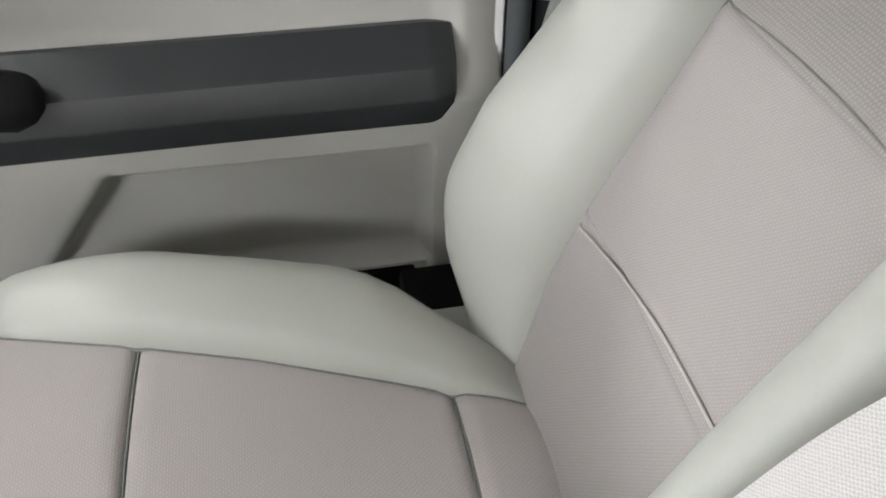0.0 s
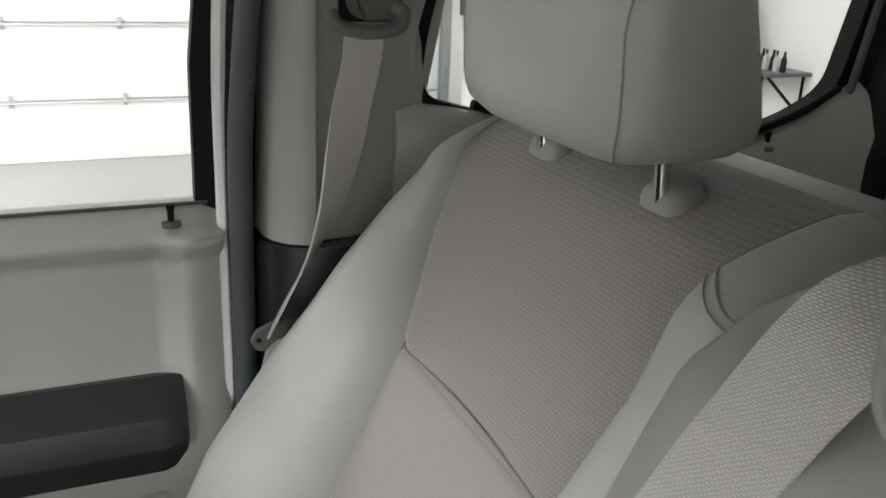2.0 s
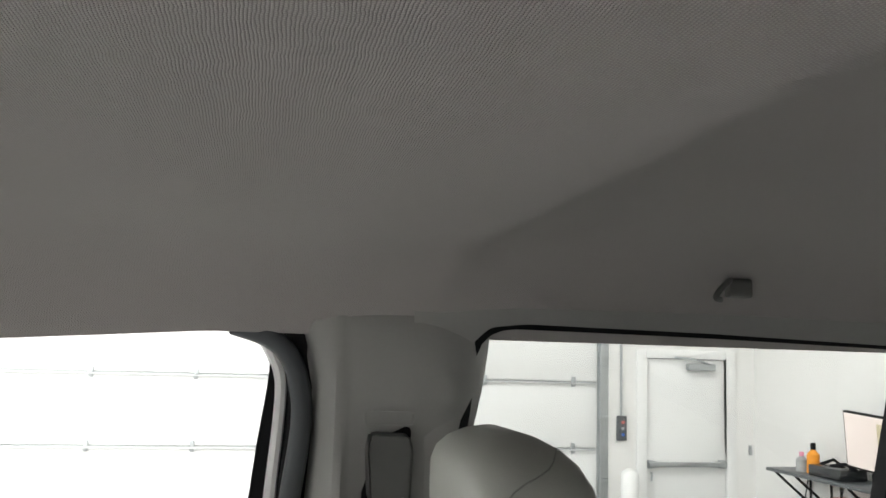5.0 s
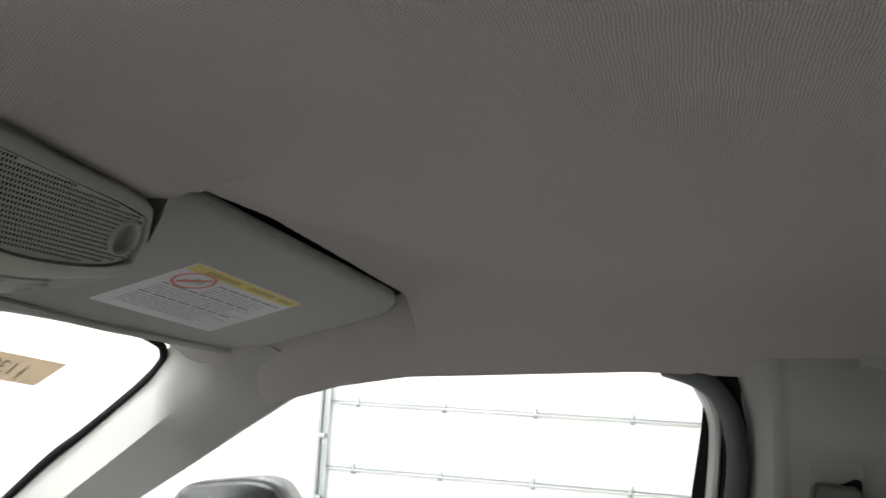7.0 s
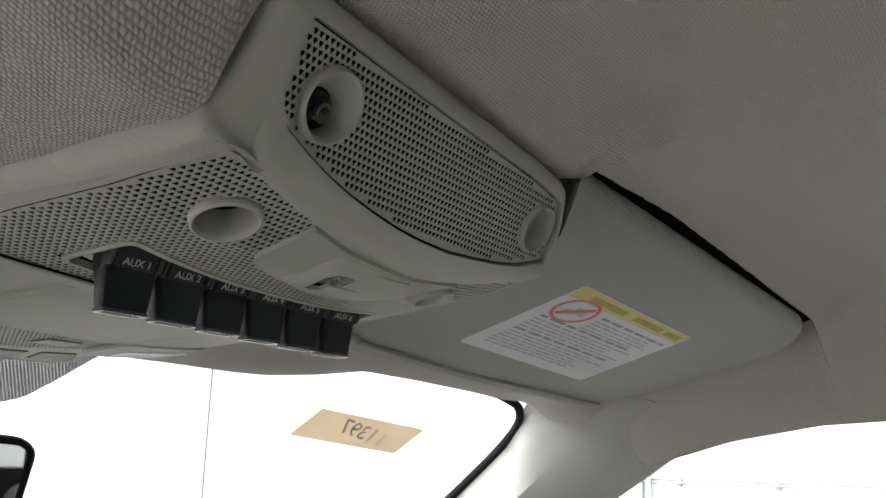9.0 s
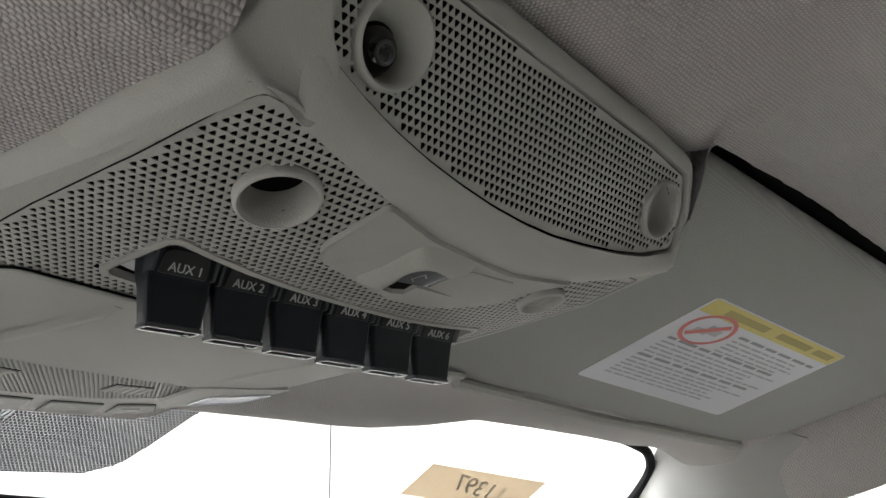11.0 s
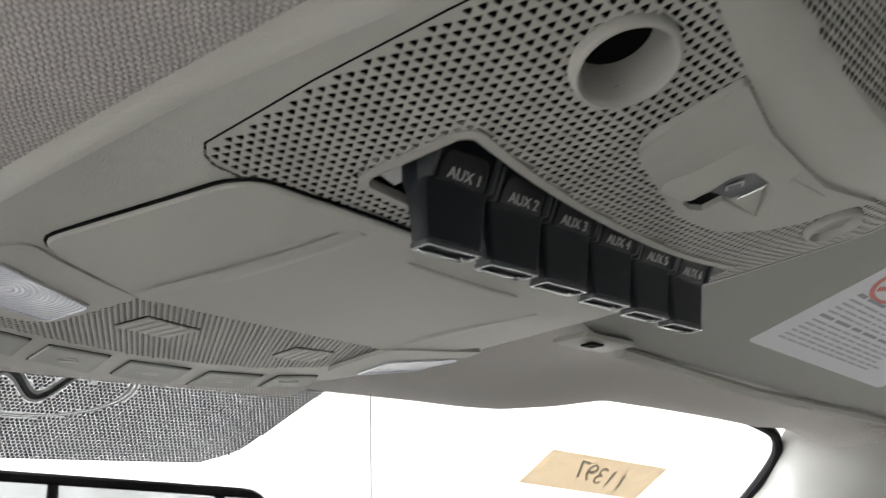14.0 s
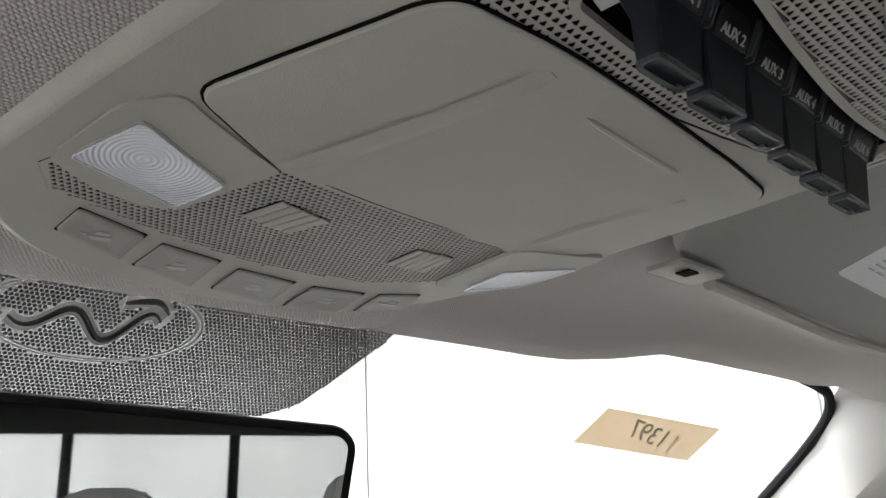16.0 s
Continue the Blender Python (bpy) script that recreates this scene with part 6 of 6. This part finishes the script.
for k, quad in enumerate(btn):
    part("button_gap", plate(scaled(quad, 0.0005), 0.0002, 0.0005), GAP, console, smooth=False)
    rings = [[deck(p.x, p.y, h) for p in scaled(rounded(quad, 0.003, 3), d)] for h, d in ((0.0004, 0.0), (0.0012, -0.0003), (0.0016, -0.0012), (0.0014, -0.004))]
    b = part("push_button", loft(rings), BUTTON, console, "grey push button with faint symbol", angle=40)
    c = sum((Vector(p) for p in quad), Vector((0, 0))) / 4
    bm = plate([(c.x - 0.0052, c.y + 0.0010), (c.x + 0.0040, c.y - 0.0010), (c.x + 0.0058, c.y + 0.0030), (c.x - 0.0020, c.y + 0.0042)], 0.0014, 0.0019)
    plate([(c.x - 0.003, c.y - 0.0046), (c.x + 0.0016, c.y - 0.0050), (c.x + 0.0026, c.y - 0.0020), (c.x - 0.0036, c.y - 0.0012)], 0.0014, 0.0019, bm=bm)
    if k % 2 == 0:
        plate([(c.x - 0.0085, c.y - 0.0002), (c.x - 0.0062, c.y - 0.0008), (c.x - 0.0060, c.y + 0.0004), (c.x - 0.0084, c.y + 0.0010)], 0.0014, 0.0019, bm=bm)
    part("symbol", bm, LEGEND_DIM, b, smooth=False)

# ---- sun visor with its warning label ----
def vis(x, y, h=0.0):
    """A point on the lower face of the visor; h: metres below it."""
    return Vector((x, y, 1.2944 - 0.2558 * (y - 0.5274) - 0.0873 * (x - 0.4542) - h))


visor = thing("sun_visor", "folded grey sun visor with a white warning label", "sun visor")
V = rounded([(0.126, 0.392), (0.655, 0.366), (0.705, 0.400), (0.722, 0.585), (0.690, 0.630), (0.57, 0.640), (0.25, 0.658), (0.20, 0.645), (0.128, 0.48)], [0.02, 0.05, 0.06, 0.03, 0.03, 0.1, 0.02, 0.02, 0.02], 5)
rings = [[vis(p.x, p.y, -h) for p in scaled(V, -d)] for h, d in ((0.0, 0.010), (0.001, 0.004), (0.004, 0.001), (0.008, 0.0), (0.013, 0.001), (0.017, 0.006))]
part("board", loft(rings), VISOR_CLOTH, visor, "grey cloth-covered board", angle=60)
part("hinge_bar", tube([vis(0.262, 0.652, 0.004), vis(0.45, 0.648, 0.003), vis(0.69, 0.625, 0.002)], 0.005, 8), PLASTIC, visor)
# black sheet put in for the shade in the slit above the visor
part("visor_gap_shade", prism([(0.132, 0.372), (0.69, 0.352), (0.70, 0.43), (0.132, 0.45)], lambda u, v: vis(u, v, -0.022), (0, 0, 0.004)), GAP, visor, "black sheet standing in for the shade above the visor", smooth=False)
clip = part("clip", box(tuple(vis(0.205, 0.638, 0.012)), tuple(vis(0.262, 0.668, -0.006)), 0.004), PLASTIC, visor, "small plastic visor clip")
part("clip_slot", box(tuple(vis(0.214, 0.640, 0.0122)), tuple(vis(0.226, 0.650, 0.010))), GAP, clip, smooth=False)
L0, LU, LV = Vector((0.3343, 0.4625)), Vector((0.2200, -0.0085)), Vector((0.0157, 0.1365))


def lab(u, v, h):
    p = L0 + LU * u + LV * v
    return vis(p.x, p.y, h)


def label_bar(bm, u0, v0, u1, v1, h):
    return prism([(u0, v0), (u1, v0), (u1, v1), (u0, v1)], lambda a, b: lab(a, b, h), (0, 0, 0.0001), bm=bm)


label = part("label", prism([tuple(p) for p in rounded([(0, 0), (1, 0), (1.03, 1), (0, 1)], 0.03, 3)], lambda a, b: lab(a, b, 0.0004), (0, 0, 0.0003)), PAPER, visor, "white warning label with yellow band", smooth=False)
part("yellow_band", label_bar(None, 0.01, 0.01, 0.995, 0.135, 0.0006), YELLOW, label, smooth=False)
bm = bmesh.new()
for u0, u1 in ((0.13, 0.42), (0.50, 0.76), (0.80, 0.95)):
    label_bar(bm, u0, 0.045, u1, 0.10, 0.0008)
ob = part("band_text", bm, material("dim_yellow_ink", (0.40, 0.33, 0.10), 0.6), label, smooth=False)
ob["kind"] = "stuff"
random.seed(3)
bm = bmesh.new()
for v in (0.195, 0.40, 0.615):
    u = 0.36 if v < 0.3 else 0.08
    while u < (0.93 if v < 0.3 else 0.86):
        w = random.uniform(0.05, 0.13)
        label_bar(bm, u, v, u + w, v + 0.024, 0.0008)
        u += w + 0.02
ob = part("heading", bm, INK, label, smooth=False)
ob["kind"] = "stuff"
bm = bmesh.new()
for v in (0.25, 0.29, 0.33, 0.37, 0.455, 0.495, 0.535, 0.575, 0.67, 0.71, 0.75, 0.79, 0.83, 0.87):
    u, end = (0.36 if v < 0.38 else 0.08), random.uniform(0.72, 0.93)
    while u < end:
        w = random.uniform(0.03, 0.10)
        label_bar(bm, u, v, min(end, u + w), v + 0.014, 0.0008)
        u += w + 0.014
ob = part("fine_print", bm, material("pale_ink", (0.40, 0.40, 0.44), 0.6), label, smooth=False)
ob["kind"] = "stuff"
bm = loft([[lab(0.185 + 0.135 * k * math.cos(a), 0.25 + 0.125 * k * math.sin(a) * 1.25, 0.0008) for a in steps(0, 2 * math.pi, 32)[:-1]] for k in (1.0, 0.84)], caps=False)
prism([(0.10, 0.32), (0.12, 0.35), (0.27, 0.18), (0.25, 0.15)], lambda a, b: lab(a, b, 0.00085), (0, 0, 0.0001), bm=bm)
part("prohibition_ring", bm, RED, label, smooth=False)
bm = bmesh.new()
for u0, v0, u1, v1 in ((0.12, 0.25, 0.20, 0.30), (0.17, 0.20, 0.22, 0.26), (0.20, 0.22, 0.26, 0.28)):
    label_bar(bm, u0, v0, u1, v1, 0.0008)
ob = part("pictogram", bm, material("pictogram_grey", (0.45, 0.45, 0.48), 0.6), label, smooth=False)
ob["kind"] = "stuff"

# ---- on and behind the windshield ----
def ws(x, z, off=0.0):
    """A point on the inside of the windshield, off metres towards the cab."""
    return Vector((x, ws_y(x, z) - off, z - 0.6 * off))


tag = thing("paper_tag", "tan masking paper tag with hand-drawn number on the windshield", "paper tag")
A, B, D = Vector((0.5010, 0.9055, 1.2365)), Vector((0.6580, 0.8640, 1.2165)), Vector((0.4845, 0.9435, 1.2040))
TN = (B - A).cross(D - A).normalized()
TN = TN if TN.y < 0 else -TN
bm = prism([(0, 0), (1, 0), (1, 1), (0, 1)], lambda u, v: A + (B - A) * u + (D - A) * v, TN * 0.0006)
part("paper", bm, TAPE, tag, smooth=False)
tx, ty_ = (A - B).normalized(), (A - D).normalized()
tz = tx.cross(ty_).normalized()
m = Matrix(((tx.x, ty_.x, tz.x, 0), (tx.y, ty_.y, tz.y, 0), (tx.z, ty_.z, tz.z, 0), (0, 0, 0, 1)))
pc = A + (B - A) * 0.53 + (D - A) * 0.5 + TN * 0.0020
ob = words("number", "11397", 0.033, Matrix.Translation(pc) @ m, PEN, tag, 0.0003)

frit = part("frit_dots", bmesh.new(), FRIT, bpy.data.objects["window_1"], "black dotted ceramic band at the top")
bm = bmesh.new()
film = bmesh.new()
pitch = 0.0034
EX, EZ, EA, EB = -0.027, 1.2725, 0.076, 0.0225
emblem = lambda x, z: ((x - EX) / EA) ** 2 + ((z - EZ) / EB) ** 2
strokes = [[(0.066 - 0.0041 * k, 1.276 + (0.0105 - 0.0002 * k) * math.sin(0.40 * k + 0.6)) for k in range(30)], [(0.070, 1.287), (0.058, 1.293), (0.044, 1.2925), (0.030, 1.290)]]
swash = [[(EX + (x - 0.015) * 0.86, EZ + (z - 1.278) * 0.95) for x, z, _ in smooth_line([(a, b, 0) for a, b in s], 5)] for s in strokes]
clear = [p for s in swash for p in s]
for j in range(60):
    for i in range(-72, 73):
        x, z = (i + 0.5 * (j % 2)) * pitch, 1.2225 + j * pitch * 0.60
        half = curve_at(((1.222, 0.165), (1.228, 0.188), (1.233, 0.197), (1.254, 0.218), (1.279, 0.241), (1.40, 0.30)), z)
        if abs(x + 0.027) > half or z > 1.335 or 0.90 < emblem(x, z) < 1.14 or any((x - p[0]) ** 2 + (z - p[1]) ** 2 < 0.0046 ** 2 for p in clear):
            continue
        bm.faces.new([bm.verts.new(ws(x + 0.00132 * math.cos(a), z + 0.00092 * math.sin(a), 0.002)) for a in steps(0, 2 * math.pi, 8)[:-1]])
bm.to_mesh(frit.data)
FRIT_HALF = ((1.222, 0.165), (1.228, 0.188), (1.233, 0.197), (1.254, 0.218), (1.279, 0.241), (1.40, 0.30))
film.free()
film = sheet(lambda u, v: ws(-0.027 + u * (curve_at(FRIT_HALF, v) + 0.001), v, 0.0012), steps(-1, 1, 60), steps(1.2215, 1.335, 24))
ob = part("frit_film", film, FRIT_FILM, bpy.data.objects["window_1"], "tinted film added to dim the light between the dots", smooth=False)
ob["kind"] = "stuff"
bm.free()
frit["kind"] = "stuff"
# pale colour stands in for light coming through clear lines in the glass
bm = bmesh.new()
for k0, k1 in ((1.04, 1.015), (0.985, 0.955)):
    loft([[ws(EX + EA * k * math.cos(a), EZ + EB * k * math.sin(a), 0.0025) for a in steps(0, 2 * math.pi, 64)[:-1]] for k in (k0, k1)], caps=False, bm=bm)
for s in swash:
    lo, hi = [], []
    for k in range(len(s)):
        a, b = Vector(s[max(0, k - 1)]), Vector(s[min(len(s) - 1, k + 1)])
        side = Vector((a.y - b.y, b.x - a.x)).normalized() * 0.0036
        lo.append(bm.verts.new(ws(s[k][0] - side.x, s[k][1] - side.y, 0.0024)))
        hi.append(bm.verts.new(ws(s[k][0] + side.x, s[k][1] + side.y, 0.0024)))
    for k in range(len(s) - 1):
        bm.faces.new((lo[k], lo[k + 1], hi[k + 1], hi[k]))
part("emblem_outline", bm, FRIT_PALE, bpy.data.objects["window_1"], "pale oval emblem outline and flourishes, coloured like backlit glass")
bm = bmesh.new()
for s in swash:
    tube([ws(x, z, 0.0030) for x, z in s], [0.0010 + 0.0014 * math.sin(math.pi * k / (len(s) - 1)) for k in range(len(s))], 6, bm=bm)
part("emblem_flourish", bm, FRIT, bpy.data.objects["window_1"])

# rear-view mirror
mirror = thing("rear_view_mirror", "black-framed rear-view mirror hanging below the header", "rear-view mirror")
MC, MN = Vector((-0.045, 0.845, 1.158)), Vector((-0.226, -0.975, -0.042)).normalized()
MU = Vector((0, 0, 1)).cross(MN).normalized()
MV = MN.cross(MU).normalized()
MU, MV = (MU * math.cos(0.075) - MV * math.sin(0.075)).normalized(), (MV * math.cos(0.075) + MU * math.sin(0.075)).normalized()
face = rounded([(-0.122, -0.034), (0.122, -0.034), (0.128, 0.030), (0.118, 0.038), (-0.118, 0.038), (-0.128, 0.030)], 0.012, 4)
mp = lambda p, d, n: MC + MU * p.x + MV * p.y * 1.0 + MN * n
rings = [[mp(p, 0, n) for p in scaled(face, d)] for n, d in ((0.0, -0.004), (0.0025, -0.0015), (0.003, 0.0005), (0.0, 0.002), (-0.010, 0.0025), (-0.022, -0.006))]
part("housing", loft(rings), BLACK, mirror, angle=60)
part("glass", prism([tuple(p) for p in scaled(face, -0.0042)], lambda u, v: MC + MU * u + MV * v + MN * 0.0016, MN * 0.0004), MIRROR, mirror, smooth=False)
part("stem", tube([MC + MN * -0.02, MC + Vector((0, 0.05, 0.03)), ws(-0.03, 1.20, 0.004)], [0.012, 0.010, 0.018], 12), BLACK, mirror)

# coat hook above the rear door
hook = thing("coat_hook", "small grey plastic coat hook on the headliner edge", "coat hook")
hx, hy, hz = 0.672, -0.585, 1.322
part("base", box((hx - 0.006, hy - 0.046, hz - 0.012), (hx + 0.012, hy - 0.012, hz + 0.014), 0.004), TRIM_GREY, hook)
part("arm", tube(smooth_line([(hx - 0.004, hy - 0.012, hz + 0.010), (hx - 0.018, hy - 0.004, hz + 0.008), (hx - 0.020, hy + 0.010, hz - 0.004), (hx - 0.016, hy + 0.014, hz - 0.014), (hx - 0.010, hy + 0.004, hz - 0.016)], 4), 0.004, 8), TRIM_GREY, hook)

# raised mark on the pillar trim
bm = prism([tuple(p) for p in rounded([(-0.130, 1.136), (-0.190, 1.136), (-0.190, 1.154), (-0.130, 1.154)], 0.004, 3)], lambda u, v: (0.7075, u, v), (0.003, 0, 0), ([tuple(p) for p in rounded([(-0.1315, 1.1375), (-0.1885, 1.1375), (-0.1885, 1.1525), (-0.1315, 1.1525)], 0.004, 3)],))
solo("pillar_mark", bm, PILLAR, "embossed oblong mark on the pillar trim", "embossed mark", "structure", smooth=False)

# outside mirror
om = thing("side_mirror", "grey outside mirror on the passenger door", "side mirror")
prof = [(0.885, 0.86), (0.905, 0.97), (0.870, 1.018), (0.740, 1.038), (0.690, 1.030), (0.655, 0.985), (0.66, 0.80), (0.70, 0.76), (0.85, 0.78)]
rings = [[(x, y0 + (y - 0.77) * k, 0.90 + (z - 0.90) * k) for y, z in [tuple(p) for p in rounded(prof, 0.02, 3)]] for x, k, y0 in ((1.00, 0.92, 0.77), (1.01, 1.0, 0.77), (1.06, 1.0, 0.78), (1.14, 0.96, 0.80), (1.20, 0.80, 0.82))]
part("housing", loft(rings), CHARCOAL, om, angle=60)
inner = rounded([(0.83, 0.80), (0.845, 0.955), (0.82, 0.992), (0.735, 1.004), (0.70, 0.99), (0.69, 0.82)], 0.02, 3)
part("glass", prism([tuple(p) for p in inner], lambda u, v: (0.994, u, v), (0.006, 0, 0)), MIRROR, om, smooth=False)
part("arm", tube([(0.84, 0.86, 0.84), (0.93, 0.83, 0.83), (1.05, 0.80, 0.84)], 0.03, 10), SWITCH_SIDE, om)

# ---- work shelf on the south wall and things near it ----
shelf = thing("wall_shelf", "narrow dark grey wall shelf on black brackets", "shelf")
part("board", box((4.80, SOUTH + 0.002, 0.262), (7.05, SOUTH + 0.40, 0.292), 0.004), SWITCH_SIDE, shelf)
for bx in (4.87, 5.30, 5.95, 6.65, 6.95):
    bm = tube([(bx, SOUTH + 0.015, 0.255), (bx, SOUTH + 0.015, -0.05)], 0.012, 6)
    tube([(bx, SOUTH + 0.015, -0.03), (bx, SOUTH + 0.36, 0.255)], 0.012, 6, bm=bm)
    part("bracket", bm, BLACK, shelf, "black angle bracket")
SH = 0.292
mon = thing("monitor", "dark-framed monitor showing a pale page", "monitor")
m = Matrix.Translation((5.74, SOUTH + 0.20, SH)) @ Matrix.Rotation(radians(-3), 4, "Y") @ Matrix.Rotation(radians(-6), 4, "X")
def mbox(lo, hi, bevel=0.0):
    bm = box(lo, hi, bevel)
    bm.transform(m)
    return bm
part("bezel", mbox((-0.40, -0.02, 0.10), (0.40, 0.02, 0.56), 0.006), BLACK, mon)
part("screen", mbox((-0.385, 0.0202, 0.118), (0.385, 0.022, 0.545)), SCREEN, mon, "lit screen", smooth=False)
part("page", mbox((-0.30, 0.0222, 0.13), (0.0, 0.0228, 0.50)), CREAM, mon, "tan page on the screen", smooth=False)
part("stand", mbox((-0.10, -0.08, -0.0), (0.10, 0.03, 0.10), 0.01), BLACK, mon)


def bottle(x, y, z, r, h, mat, cap, name, label, cat, group=""):
    t = thing(name, label, cat, group)
    part("body", tube([(x, y, z), (x, y, z + h * 0.62), (x, y, z + h * 0.74), (x, y, z + h * 0.78)], [r, r, r * 0.5, r * 0.4], 14), mat, t)
    part("cap", tube([(x, y, z + h * 0.78), (x, y, z + h)], r * 0.42, 12), cap, t)
    return t


bottle(6.60, SOUTH + 0.22, SH, 0.055, 0.26, ORANGE, BLACK, "spray_bottle", "orange plastic bottle with black cap on the shelf", "bottle")
bottle(6.74, SOUTH + 0.24, SH, 0.05, 0.17, LEGEND, PINK, "jar", "white jar with pink lid on the shelf", "jar")
bottle(5.30, SOUTH + 0.30, SH, 0.06, 0.26, ORANGE, ORANGE, "orange_cup", "orange plastic cup on the shelf", "cup")
for i in range(7):
    bottle(4.86 + 0.055 * i, SOUTH + 0.24 + 0.02 * (i % 2), SH, 0.022, 0.15, LEGEND if i % 2 else BLACK, BLACK, "small_bottle", "small white and black bottle in a row on the shelf", "bottle", "bottles on the shelf")
solo("tool_tray", box((6.05, SOUTH + 0.10, SH), (6.48, SOUTH + 0.36, SH + 0.10), 0.02), CHARCOAL, "low dark tray of tools on the shelf", "tray")
for k, (tx0, tx1, tz) in enumerate(((6.05, 6.30, 0.13), (6.20, 6.44, 0.15))):
    solo("tool", tube([(tx0, SOUTH + 0.2, SH + 0.09), ((tx0 + tx1) / 2, SOUTH + 0.22, SH + tz), (tx1, SOUTH + 0.26, SH + 0.10)], 0.014, 8), BLACK, "dark hand tool lying in the tray", "tool", group="tools in the tray")
solo("paper_stack", box((5.45, SOUTH + 0.25, SH), (5.62, SOUTH + 0.39, SH + 0.03), 0.004), LEGEND, "small stack of white papers on the shelf", "papers")
rl = thing("hanging_reel", "red-orange reel with blue tag hanging below the shelf", "reel")
part("reel", tube([(6.26, SOUTH + 0.15, 0.02), (6.26, SOUTH + 0.25, 0.02)], [0.12, 0.12], 18), REDORANGE, rl)
part("hub", tube([(6.26, SOUTH + 0.245, 0.02), (6.26, SOUTH + 0.27, 0.02)], [0.05, 0.04], 12), ORANGE, rl)
part("strap", tube([(6.26, SOUTH + 0.2, 0.12), (6.26, SOUTH + 0.2, 0.26)], 0.012, 6), BLACK, rl)
part("tag", box((6.19, SOUTH + 0.18, -0.26), (6.30, SOUTH + 0.22, -0.10), 0.006), BLUE, rl)
for k, (x, z0) in enumerate(((6.95, 0.26), (6.45, 0.26), (6.12, -0.2))):
    solo("cable", tube(smooth_line([(x, SOUTH + 0.02, z0), (x + 0.05, SOUTH + 0.04, z0 - 0.30), (x - 0.12, SOUTH + 0.05, z0 - 0.42), (x - 0.25, SOUTH + 0.03, -0.10 - 0.15 * k), (x - 0.30, SOUTH + 0.03, -0.50)], 5), 0.007, 6), SEAL, "grey cable hanging on the wall below the shelf", "cable", group="cables below the shelf")
FZ = FLOOR_Z
bm = bmesh.new()
bmesh.ops.create_icosphere(bm, subdivisions=3, radius=0.14)
for v in bm.verts:
    v.co = Vector((v.co.x * 1.2, v.co.y * 0.9, max(-0.10, v.co.z * 0.9))) * (1 + 0.25 * noise.noise(v.co * 14)) + Vector((6.95, -4.42, FZ + 0.10))
solo("blue_rag", bm, CYAN, "crumpled pale blue cloth on the concrete floor", "cloth")
solo("cardboard_piece", box((6.55, -4.62, FZ), (6.78, -4.42, FZ + 0.09), 0.01), TAN, "small tan cardboard piece on the floor", "cardboard")
for k, (x, y) in enumerate(((6.34, -4.40), (6.20, -4.50), (6.42, -4.75))):
    solo("orange_part", tube([(x, y, FZ), (x + 0.02, y, FZ + 0.10), (x + 0.05, y - 0.02, FZ + 0.17)], [0.09, 0.07, 0.03], 10), REDORANGE, "red-orange plastic part on the floor", "plastic part", group="orange parts on the floor")
solo("white_bottle", tube([(6.28, -4.46, FZ), (6.28, -4.46, FZ + 0.22), (6.28, -4.46, FZ + 0.27)], [0.05, 0.05, 0.02], 12), LEGEND, "white bottle standing among the orange parts", "bottle")
solo("black_crate", box((5.75, -4.93, FZ), (6.45, -4.55, FZ + 0.26), 0.012), CHARCOAL, "low black crate on the floor against the wall", "crate")
